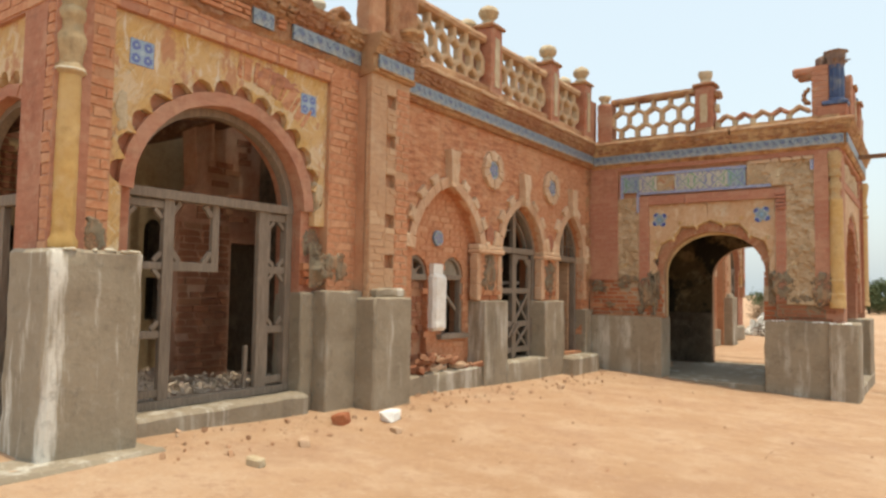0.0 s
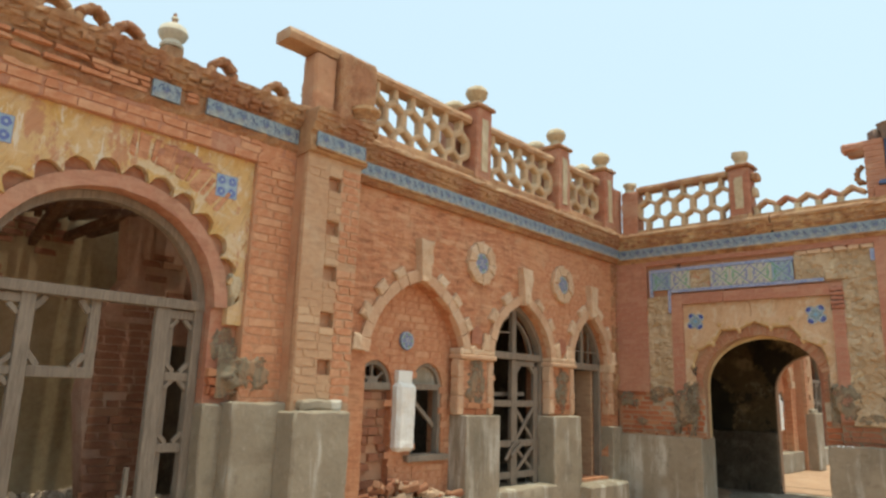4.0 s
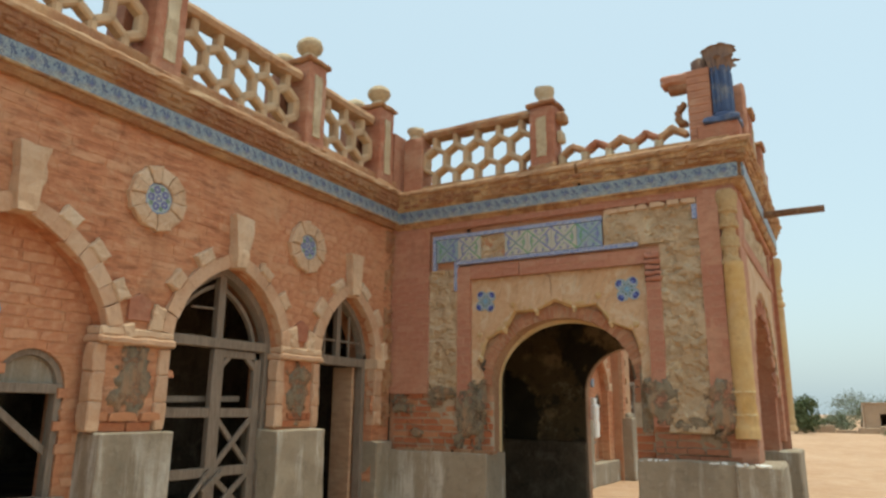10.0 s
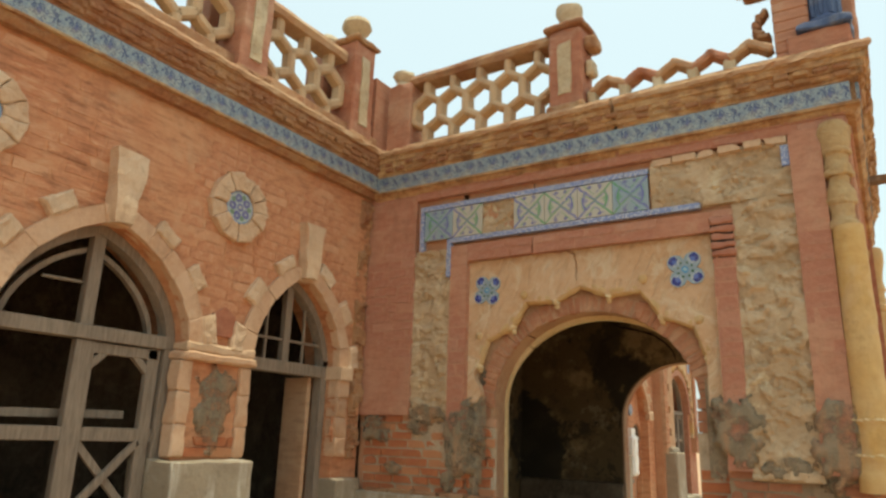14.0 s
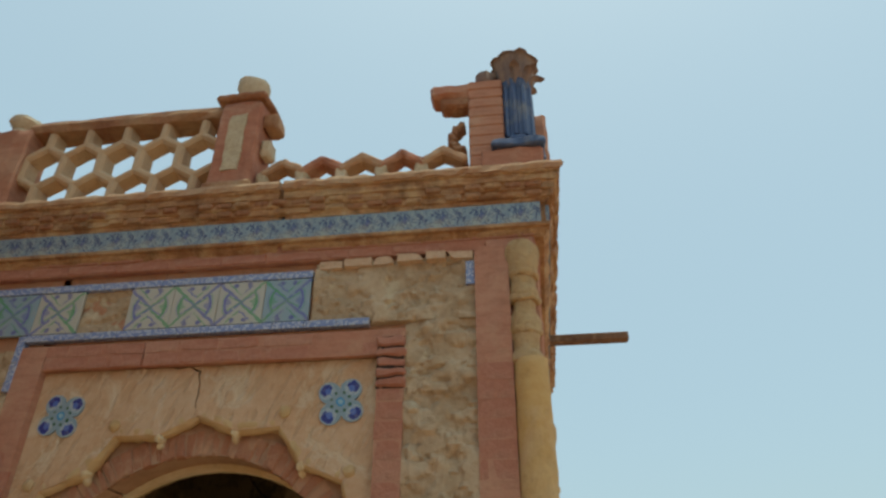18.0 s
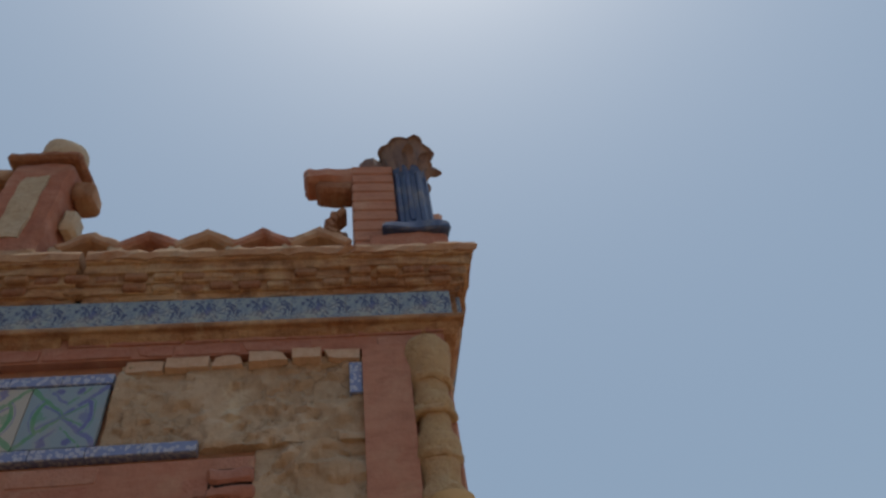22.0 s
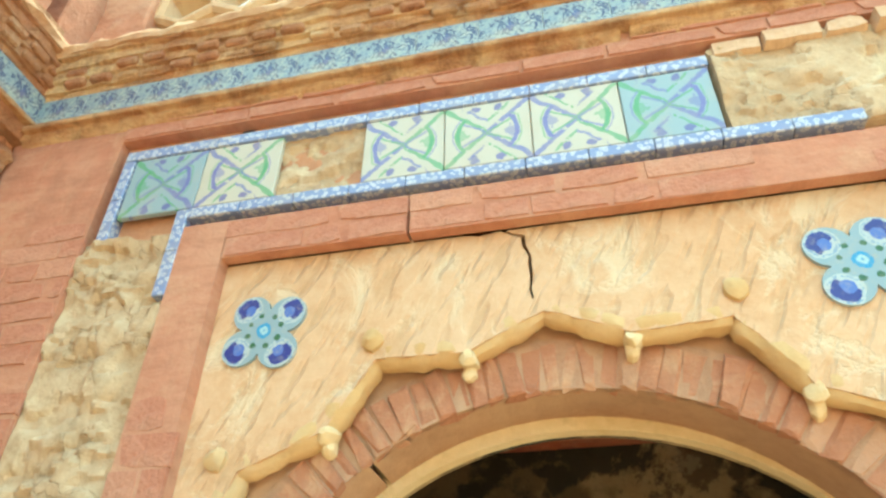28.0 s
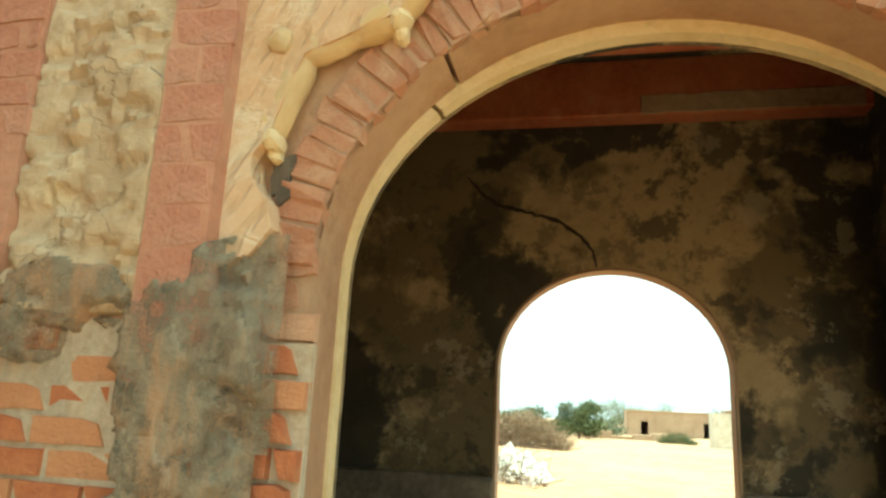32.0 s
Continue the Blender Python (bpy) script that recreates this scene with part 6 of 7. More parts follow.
def rough_patch(F, u0, u1, v0, v1, w, parent, label, amp=0.03, seed=0, cell=0.0125, material=None):
    nu, nv = max(2, int((u1 - u0) / cell)), max(2, int((v1 - v0) / cell))
    verts, faces = [], []
    for j in range(nv + 1):
        for i in range(nu + 1):
            u, v = u0 + (u1 - u0) * i / nu, v0 + (v1 - v0) * j / nv
            q = Vector((u * 9.0 + seed + 0.5 * noise.noise((u * 7, v * 7, 3)), v * 12.0 + 0.5 * noise.noise((u * 7, v * 7, 9)), seed * 1.7))
            cellv, cent = noise.voronoi(q)
            split = max(0.0, 1.0 - (cellv[1] - cellv[0]) * 9.0) * max(0.0, noise.noise((u * 3, v * 3, seed + 5)) + 0.08)
            coat = noise.noise((u * 3.2 + seed, v * 3.2, 1.0)) + 0.45 * noise.noise((u * 11, v * 11, seed)) + 0.25 * noise.noise((u * 31, v * 31, seed))
            coat2 = noise.noise((u * 6.5 + seed, v * 6.5, 8.0)) + 0.4 * noise.noise((u * 23, v * 23, seed))
            flake = noise.noise((u * 5.0 + seed, v * 8.0, 5.0)) + 0.5 * noise.noise((u * 13, v * 19, seed)) + 0.3 * noise.noise((u * 34, v * 34, seed))
            z = w + amp * (0.20 * max(-1.0, min(1.0, coat * 10)) + 0.24 * max(-1.0, min(1.0, flake * 8)) + 0.08 * max(-1.0, min(1.0, coat2 * 6)) - 0.12 * split + 0.28 * noise.noise(cent[0] * 3.7) + 0.05 * noise.noise((u * 50, v * 50, seed)) + 0.2 * noise.noise((u * 2, v * 2, seed)))
            if i in (0, nu) or j in (0, nv):
                z = w - 0.06
            verts.append(F @ Vector((u, v, z)))
    n = nu + 1
    for j in range(nv):
        for i in range(nu):
            faces.append((j * n + i, j * n + i + 1, (j + 1) * n + i + 1, (j + 1) * n + i))
    me = bpy.data.meshes.new("plaster")
    me.from_pydata(verts, [], faces)
    me.materials.append(material or M_ROUGH)
    me.shade_smooth()
    me.set_sharp_from_angle(angle=radians(28))
    ob = new("rough_plaster", me)
    ob.parent = parent
    ob["label"] = label


put_box("backing", PORT, (-0.06, 1.0, -0.2), (1.05, 3.86, -0.045), M_MORTAR, pw, bevel=0)
put_box("backing", PORT, (3.14, 1.0, -0.2), (4.0, 3.86, -0.045), M_MORTAR, pw, bevel=0)
put_box("backing", PORT, (1.0, 3.085, -0.2), (1.699, 3.86, -0.045), M_MORTAR, pw, bevel=0)
put_box("backing", PORT, (1.707, 3.085, -0.2), (3.14, 3.86, -0.045), M_MORTAR, pw, bevel=0)
rough_patch(PORT, 0.49, 0.905, 1.70, 3.24, -0.014, pw, "crumbling mud plaster strip", 0.042, 3)
rough_patch(PORT, 3.27, 3.71, 1.36, 3.30, -0.008, pw, "crumbling mud plaster strip", 0.045, 7)
rough_patch(PORT, 2.70, 3.71, 3.28, 3.72, -0.012, pw, "crumbling mud plaster where tiles are lost", 0.035, 11)
rough_patch(PORT, 1.19, 1.54, 3.31, 3.63, -0.03, pw, "mud plaster bed of a lost tile", 0.03, 17)
# red brick strips: frame, pilasters, frieze course
for u0, u1, v0, v1, w, bu, dd in ((0.895, 1.067, 1.55, 3.24, 0.0, 0.36, 0.002), (3.135, 3.285, 1.42, 3.24, 0.0, 0.36, 0.002), (1.07, 1.698, 3.085, 3.24, -0.002, 0.26, 0.003), (1.708, 3.135, 3.085, 3.24, -0.002, 0.26, 0.003), (-0.05, 0.50, 1.75, 3.84, 0.0, 0.26, 0.003), (3.695, 3.895, 1.42, 3.74, 0.02, 0.4, 0.0015), (0.5, 4.06, 3.73, 3.86, 0.004, 0.3, 0.006)):
    put_box("red_strip", PORT, (u0, v0, -0.1), (u1, v1, w), M_REDB, pw, bevel=0)
    lay_bricks(PORT, u0, u1, v0, v1, w, pw, M_REDP, M_RED, lambda u, v: True, lambda u, v: True, 110, dd, seed=int(u0 * 50) + 3, wear=0.03, bu=bu, bv=0.084 if bu < 0.35 else 0.105, ragged=0.012, skin=-0.1)
# bare brickwork along the foot
lay_bricks(PORT, 0.0, 1.12, 1.10, 1.76, -0.05, pw, M_BARE, M_BARE, lambda u, v: (v < 1.68 and u < 0.86) or u < 0.5 or v < 1.42, lambda u, v: True, 140, 0.018, seed=71, wear=0.05, bu=0.19, bv=0.073)
rough_patch(PORT, 1.02, 1.165, 1.10, 1.85, -0.072, pw, "grey cement repair", 0.05, 29, 0.0125, M_SMEARBED)
put_box("mortar_bed", PORT, (0.0, 1.10, -0.06), (0.87, 1.70, -0.043), M_LIME, pw, "pale lime mortar", bevel=0)
put_box("mortar_bed", PORT, (0.871, 1.10, -0.06), (1.03, 1.55, -0.043), M_LIME, pw, "pale lime mortar", bevel=0)
put_box("mortar_bed", PORT, (3.13, 1.10, -0.06), (3.96, 1.43, -0.043), M_SMEARBED, pw, "grey mortar", bevel=0)
for a, b in ((1.15, 1.312), (2.925, 3.12)):
    put_box("mortar_bed", PORT, (a, 1.10, -0.15), (b - 0.003, 1.66, -0.124), M_LIME, pw, "pale lime mortar", bevel=0)
    lay_bricks(PORT, a, b, 1.10, 1.66, -0.13, pw, M_BARE, M_BARE, lambda u, v: True, lambda u, v: True, 40, 0.03, seed=int(a * 9), bv=0.075)
    lay_bricks(PORT, a, b, 1.66, 1.90, -0.14, pw, M_ARCHB, M_ARCHB, lambda u, v: True, lambda u, v: True, 40, 0.02, seed=int(a * 7))
lay_bricks(PORT, 3.12, 3.96, 1.10, 1.43, -0.05, pw, M_OLDRED, M_OLDRED, lambda u, v: True, lambda u, v: True, 90, 0.036, seed=73, wear=0.3, bu=0.2, bv=0.073)
for cu, cv, ru, rv, w, sd in ((0.14, 1.63, 0.17, 0.11, 0.012, 1), (0.70, 1.75, 0.17, 0.09, 0.004, 2), (0.60, 1.66, 0.10, 0.07, 0.004, 12), (0.97, 1.60, 0.09, 0.20, 0.010, 3), (1.07, 1.66, 0.13, 0.19, 0.006, 13), (1.05, 1.44, 0.12, 0.17, 0.004, 15), (1.09, 1.42, 0.05, 0.12, -0.070, 14), (0.98, 1.36, 0.07, 0.12, 0.008, 4), (0.92, 1.24, 0.05, 0.10, 0.010, 5), (3.22, 1.70, 0.16, 0.25, 0.012, 6), (3.83, 1.62, 0.18, 0.27, 0.036, 7), (3.5, 1.44, 0.14, 0.08, 0.006, 9), (0.34, 1.30, 0.08, 0.05, 0.006, 8)):
    smear(PORT, cu, cv, ru, rv, w, sd, pw)
r6 = random.Random(17)
for i in range(5):
    put_box("corbel_brick", PORT, (3.128 + r6.uniform(-0.006, 0.006), 2.885 + i * 0.062, -0.05), (3.29 + r6.uniform(-0.006, 0.01), 2.937 + i * 0.062, 0.012 + r6.uniform(0, 0.008)), M_REDP, pw, bevel=0.012)
# Near-black backing paints the shade between the corbel bricks.
put_box("corbel_joint", PORT, (3.13, 2.88, -0.05), (3.284, 3.19, 0.004), M_CRACK, pw, "near-black backing standing for shade in open joints", bevel=0)
lay_bricks(PORT, 2.72, 3.69, 3.665, 3.732, -0.02, pw, M_BLOCK, M_BLOCK, lambda u, v: True, lambda u, v: True, 12, 0.03, seed=44, wear=0.0, bu=0.15, bv=0.067)
# glazed frieze
for a, b, mt, turned in ((0.60, 0.905, M_PANELB, 0), (0.905, 1.21, M_PANEL, 1), (1.525, 1.815, M_PANEL, 1), (1.815, 2.11, M_PANEL, 0), (2.11, 2.405, M_PANEL, 1), (2.405, 2.695, M_PANELB, 0)):
    ob = part("frieze_tile", box((-(b - a) / 2 + 0.0015, -0.012, -0.142), ((b - a) / 2 - 0.0015, 0.012, 0.142), 0.003), mt, pw, "green and blue strapwork tile")
    ob.matrix_world = PORT @ Matrix.Translation(((a + b) / 2, 3.467, -0.012)) @ axes((1, 0, 0), (0, 0, -1), (0, 1, 0)) @ Matrix.Rotation(math.pi * turned, 4, "Y")
for a, b, c, d in ((0.55, 2.70, 3.612, 3.660), (0.897, 3.07, 3.275, 3.320), (0.55, 0.595, 3.22, 3.610), (0.852, 0.897, 2.96, 3.318), (3.64, 3.695, 3.50, 3.66)):
    horiz = b - a > d - c
    n = max(1, round((b - a if horiz else d - c) / 0.2))
    for i in range(n):
        s = ((b - a) if horiz else (d - c)) / n
        lo = (a + i * s + 0.001, c, -0.05) if horiz else (a, c + i * s + 0.001, -0.05)
        hi = (a + (i + 1) * s - 0.001, d, 0.006) if horiz else (b, c + (i + 1) * s - 0.001, 0.006)
        part("edging_tile", box(lo, hi, 0.003), M_TAPE, pw, "", PORT)

# engaged column at the outer corner: smooth shaft, broken rings and bell above
SHAFT = [(0.112, 0.0), (0.112, 0.10), (0.104, 0.12), (0.103, 0.18), (0.108, 0.2), (0.104, 0.22), (0.098, 0.25), (0.096, 0.4), (0.104, 0.42), (0.098, 0.45), (0.098, 0.9), (0.094, 1.68)]
pc = structure("corner_column_portico", eroded(lathe(finer(SHAFT), 24, (3.99, 0.02, 1.33)), 0.006, 11), M_GOLD, "golden-washed engaged column with broken ring mouldings", smooth=True, category="column")
M_STONEC = weathered("worn_column_plaster", (0.52, 0.345, 0.16), (0.40, 0.24, 0.11), (0.60, 0.45, 0.26), scale=2, grime=0.5, dust=0.5, bump=0.9, dist=0.02)
part("capital", eroded(lathe(finer([(r * 0.73, z * 1.05) for r, z in CAPITAL]), 24, (3.972, 0.03, 2.98)), 0.010, 16), M_STONEC, pc, "broken ring mouldings and bell of the capital", None, True)
for i, (z, q) in enumerate(((3.16, 0.10), (3.36, 0.096), (3.52, 0.10), (3.66, 0.108))):
    part("column_ring", eroded(lathe(finer([(q * 0.9, 0.0), (q, 0.012), (q, 0.03), (q * 0.9, 0.042)], 0.015), 18, (3.972, 0.035, z)), 0.014, 19, i), M_STONEC, pc, "", None, True)
rough_patch(MAIN, -0.17, 0.0, 1.35, 3.80, -0.035, pw, "broken brick in the inner corner", 0.07, 31, 0.014, M_CORNICE)
# cement dado of the portico
pdado = structure("dado_portico", box((-0.05, -0.5, -0.43), (1.315, 1.10, 0.08), 0.012), M_CEMENT, "grey cement dado of the portico", PORT, category="dado")
put_box("dado_block", PORT, (2.965, -0.6, -0.43), (3.90, 1.12, 0.08), M_CEMENT, pdado, bevel=0.02)
put_box("dado_block", PORT, (3.88, -0.6, -0.62), (4.27, 1.10, 0.15), M_CEMENT, pdado, bevel=0.02)
for i in range(5):
    put_box("worn_brick", PORT, (0.1 + i * 0.26, 1.09, -0.1), (0.33 + i * 0.26, 1.125 + 0.01 * (i % 2), 0.045), M_CORNICE, pdado)

r7 = random.Random(33)
for i in range(26):
    u, c = r7.uniform(3.0, 4.24), r7.uniform(0.018, 0.045)
    w = 0.14 if u > 3.9 else 0.07
    put_box("plaster_chip", PORT, (u - c, 1.085, w - 0.035), (u + c, 1.108 + r7.uniform(0, 0.012), w + 0.006), M_WHITE, pdado, bevel=0.012)
for i, z in enumerate((1.55, 1.76)):
    for k in range(7):
        a = -2.9 + k * 0.38 + r7.uniform(-0.1, 0.1)
        put_box("plaster_chip", Matrix.Translation((3.99 + 0.1 * math.cos(a), 0.02 + 0.1 * math.sin(a), z)), (-0.02, -0.012, -0.008), (0.02, 0.012, r7.uniform(0.002, 0.012)), M_CREAM, pc, bevel=0.012)

# cornice and parapet of the portico
pcor = structure("cornice_portico", eroded(sweep(CORNICE, 0.0, 2.446, 44, 0.006, 6), 0.006, 11), M_OCORN, "stepped ochre cornice with a blue tile band and a crack", PORT, category="cornice")
part("cornice_run", eroded(sweep(CORNICE, 2.478, PX, 30, 0.006, 16, 0, 1), 0.006, 11), M_OCORN, pcor, "", PORT)
for u0, u1, mt in ((0.0, 2.45, 0), (2.475, PX, 1)):
    part("cornice_ledge", eroded(sweep([(4.215, 0.0), (4.215, 0.142), (4.245, 0.150), (4.272, 0.138), (4.272, 0.0)], u0, u1, 40, 0.008, 9, 0, mt), 0.005, 12), M_LATT, pcor, "pale worn ledge", PORT)
border_tiles(PORT, 0.03, 4.11, 3.952, 0.032, pcor)
# Near-black fill in the cornice gap, painted as its inner shade.
put_box("cornice_crack", PORT, (2.45, 4.035, -0.06), (2.474, 4.255, 0.02), M_CRACK, pcor, "near-black fill standing for shade in the cornice crack", bevel=0)
PSIDE = axes((0, 1, 0), (0, 0, 1), (1, 0, 0), (PX, 0, 0))
part("cornice_run", sweep(CORNICE, 0.0, PD + 0.14, 50, 0.010, 7, 1, 0), M_OCORN, pcor, "", PSIDE)
border_tiles(PSIDE, 0.0, PD, 3.952, 0.032, pcor)
for k, (v, w) in enumerate(((4.085, 0.058), (4.135, 0.08))):
    r2 = random.Random(40 + k)
    u = 0.15
    while u < 4.05:
        if r2.random() < 0.75:
            put_box("cornice_brick", PORT, (u, v - 0.02, w - 0.05), (u + 0.10, v + 0.02, w + r2.uniform(0.01, 0.03)), M_CORNICE if r2.random() < 0.75 else M_OCORN, pcor, bevel=0.008)
        u += 0.125
put_box("tile_edging", PORT, (0.02, 3.848, -0.02), (4.16, 3.875, 0.06), M_OCORN, pcor, "ochre edging below the tiles", bevel=0.004)

pb = holder("balustrade_portico", "honeycomb balustrade, half of it broken away, with a blue corner column", "balustrade", "", (2.1, 0.05, TOP - 0.02))
GP = Matrix.Translation(pb.location).inverted() @ PORT
put_box("curb", GP, (0.1, 4.27, -0.17), (4.06, 4.34, 0.03), M_OCORN, pb, bevel=0.012)
put_box("half_post", GP, (0.12, 4.27, -0.2), (0.40, 5.02, 0.05), M_RED, pb, bevel=0.012)
part("finial", eroded(lathe(STUBF, 20), 0.015, 12), M_STONE, pb, "broken finial stump", GP @ Matrix.Translation((0.22, 5.02, -0.06)) @ axes((1, 0, 0), (0, 0, -1), (0, 1, 0)), True)
lattice(GP, 0.40, 1.90, 4.36, 4.98, -0.06, pb, M_LATT, p=0.30, bar=0.066, depth=0.15)
rail(GP, 0.38, 1.92, 4.98, -0.06, pb, material=M_CORNICE)
parapet_post(GP, 2.05, -0.06, pb, [(q * 1.1, z * 1.25) for q, z in STUBF], 0.30, 0.28, 4.27, 5.07)
put_box("broken_rail", GP, (2.20, 4.86, -0.15), (2.31, 4.98, 0.02), M_CORNICE, pb, bevel=0.02)
put_box("broken_rail", GP, (2.20, 4.62, -0.13), (2.28, 4.76, 0.0), M_STONE, pb, bevel=0.02)
for i in range(5):
    u = 2.40 + i * 0.275
    for k in (-1, 1):
        bm = eroded(worn_grid(box((-0.10, -0.032, -0.07), (0.10, 0.03, 0.07), 0.015), 0.07), 0.01, 16, i)
        part("broken_lattice", bm, M_LATT if i % 2 == 0 else M_RED, pb, "", GP @ Matrix.Translation((u + k * 0.070, 4.488, -0.05)) @ Matrix.Rotation(-k * 0.55, 4, "Z"))
    put_box("lattice_foot", GP, (u - 0.185, 4.30, -0.11), (u - 0.105, 4.46, 0.01), M_STONE, pb, bevel=0.014)
# brick pier and blue glazed column on the corner
put_box("corner_pier", GP, (3.68, 4.27, -0.32), (3.91, 5.15, -0.03), M_RED, pb, bevel=0.01)
for i in range(10):
    put_box("pier_brick", GP, (3.675, 4.31 + i * 0.085, -0.32), (3.915, 4.387 + i * 0.085, -0.022), M_RED, pb, bevel=0.008)
put_box("rail_stub", GP, (3.40, 5.03, -0.20), (3.70, 5.16, -0.02), M_RED, pb, bevel=0.03)
put_box("rail_stub", GP, (3.48, 4.95, -0.18), (3.69, 5.04, -0.04), M_CORNICE, pb, bevel=0.02)
for k in range(5):
    a = 0.5 + k * 0.55
    put_box("lattice_stub", GP @ Matrix.Translation((3.64 - 0.085 * math.sin(a), 4.70 - 0.11 * math.cos(a), -0.14)) @ Matrix.Rotation(0.25 - a * 0.95, 4, "Z"), (-0.045, -0.024, -0.06), (0.045, 0.024, 0.06), M_CORNICE, pb, bevel=0.012)
put_box("column_slab", GP, (3.76, 4.27, -0.36), (4.16, 4.49, 0.02), M_RED, pb, bevel=0.014)
put_box("column_slab", GP, (3.83, 4.49, -0.30), (4.18, 4.555, 0.05), M_BLUE, pb, "blue glazed slab", bevel=0.012)
STAND = GP @ Matrix.Translation((4.01, 4.55, -0.11)) @ axes((1, 0, 0), (0, 0, -1), (0, 1, 0))
part("blue_column", lathe([(0.14, 0.0), (0.14, 0.03), (0.115, 0.06), (0.104, 0.07), (0.098, 0.5), (0.112, 0.54), (0.115, 0.58)], 10), M_BLUE, pb, "blue glazed column with ribs", STAND)
for i in range(10):
    a = 2 * math.pi * (i + 0.3) / 10
    part("column_rib", eroded(lathe([(0.018, 0.07), (0.021, 0.1), (0.019, 0.5), (0.012, 0.53)], 6, (0.098 * math.cos(a), 0.098 * math.sin(a), 0)), 0.003, 20, i), M_BLUE, pb, "", STAND, True)
for i in range(15):
    low = i >= 8
    a = 2 * math.pi * ((i + 0.5) / 8 if not low else (i - 8) / 8 - 0.25)
    bm = bmesh.new()
    rows = []
    tall, out, broad = (0.12, 0.085, 0.034) if low else (0.262, 0.055, 0.062)
    for k in range(9):
        t = k / 8
        z = 0.53 + tall * math.sin(t * 1.85) / 0.96
        q = 0.085 + 0.03 * math.sin(t * 2.2) + out * t ** 2.4
        hw = broad * (0.62 + 0.48 * math.sin(math.pi * min(1.0, t * 0.62)))
        hw *= (1.0, 0.97, 0.84)[max(0, k - 6)]
        rows.append([bm.verts.new((q + o, y, z)) for o, y in ((-0.012, -hw), (0.014, -hw * 0.5), (0.022, 0.0), (0.014, hw * 0.5), (-0.012, hw), (-0.035, hw * 0.8), (-0.035, -hw * 0.8))])
    for p, q in zip(rows, rows[1:]):
        for k in range(7):
            bm.faces.new((p[k], p[(k + 1) % 7], q[(k + 1) % 7], q[k]))
    bm.faces.new(rows[0][::-1])
    bm.faces.new(rows[-1])
    part("petal", eroded(bm, 0.010, 17, i), M_PETAL, pb, "", STAND @ Matrix.Rotation(a, 4, "Z"), True)
part("capital_core", lathe([(0.09, 0.53), (0.11, 0.70), (0.12, 0.75), (0.05, 0.77)], 12), M_PETAL, pb, "", STAND)
put_box("rear_pier", GP, (4.0, 4.27, -0.48), (4.21, 5.0, -0.25), M_RED, pb, bevel=0.02)
for k, (u, v, q) in enumerate(((3.80, 5.14, 1.0), (3.87, 5.2, 0.8))):
    part("petal_rubble", eroded(lathe([(0.05 * q, 0.0), (0.085 * q, 0.05), (0.075 * q, 0.13), (0.03 * q, 0.17)], 9), 0.012, 14, k), M_PETAL, pb, "", GP @ Matrix.Translation((u, v, -0.12 - 0.06 * k)) @ axes((1, 0, 0), (0, 0, -1), (0, 1, 0)), True)
# side parapet
pb2 = holder("side_balustrade", "parapet posts along the portico's side", "balustrade", "", (4.2, 1.8, TOP - 0.02))
GQ = Matrix.Translation(pb2.location).inverted() @ PSIDE
put_box("curb", GQ, (0.3, 4.27, -0.2), (PD, 4.42, 0.04), M_OCORN, pb2, bevel=0.012)
parapet_post(GQ, 1.25, -0.08, pb2, STUBF, 0.30, 0.28, 4.27, 5.0)
parapet_post(GQ, 2.45, -0.08, pb2, None, 0.30, 0.28, 4.27, 5.0)
lattice(GQ, 1.42, 2.3, 4.42, 4.98, -0.08, pb2, M_LATT, seed=6)
put_box("corner_pier", GQ, (3.35, 4.27, -0.3), (3.70, 5.0, 0.02), M_RED, pb2, bevel=0.02)
part("blue_stump", lathe([(0.13, 0.0), (0.11, 0.06), (0.10, 0.4), (0.05, 0.44)], 10), M_BLUE, pb2, "broken blue glazed column", GQ @ Matrix.Translation((3.5, 5.0, -0.14)) @ axes((1, 0, 0), (0, 0, -1), (0, 1, 0)))
M_TIMBER = weathered("old_brown_timber", (0.20, 0.10, 0.055), (0.12, 0.055, 0.03), (0.28, 0.16, 0.09), scale=3)
tagged(part("drain_beam", box((0.0, -0.05, -0.034), (0.73, 0.05, 0.034), 0.008), M_TIMBER, None, "", Matrix.Translation((4.1, 2.0, 3.975))), "brown timber spout jutting from the portico cornice", "beam")

# portico side wall, back wall, inside
SARCHP = round_top(0.78, 2.98, 1.75, 2.72, 28)
ps = structure("wall_portico_side", slab(rect(0.5, PD, -0.4, TOP - 0.1), [opening(SARCHP, -0.1)], -0.36, -0.11), M_RED, "red and ochre side wall of the portico with an arch", PSIDE, category="wall")
ring(PSIDE, SARCHP, 40, 0.0, 0.19, -0.13, -0.08, M_RED, ps, "arch_brick", gap=0.009, seed=15)
lip = scallops(SARCHP, 13, 0.18, 0.27)
part("ochre_panel", slab([(0.50, 1.8), (lip[0][0], 1.8)] + lip + [(lip[-1][0], 1.8), (3.26, 1.8), (3.26, 3.2), (0.50, 3.2)], [], -0.11, -0.06), M_HATCH, ps, "ochre spandrel", PSIDE)
put_box("red_strip", PSIDE, (0.04, 1.1, -0.3), (0.50, 3.82, -0.05), M_RED, ps, bevel=0.01)
put_box("red_strip", PSIDE, (0.20, 3.2, -0.06), (PD - 0.2, 3.34, -0.04), M_RED, ps, bevel=0.01)
put_box("red_strip", PSIDE, (3.26, 1.2, -0.2), (3.46, 3.82, -0.05), M_RED, ps, bevel=0.01)
rough_patch(PSIDE, 0.5, 3.26, 3.34, 3.74, -0.07, ps, "crumbling mud plaster frieze", 0.035, 23, 0.05)
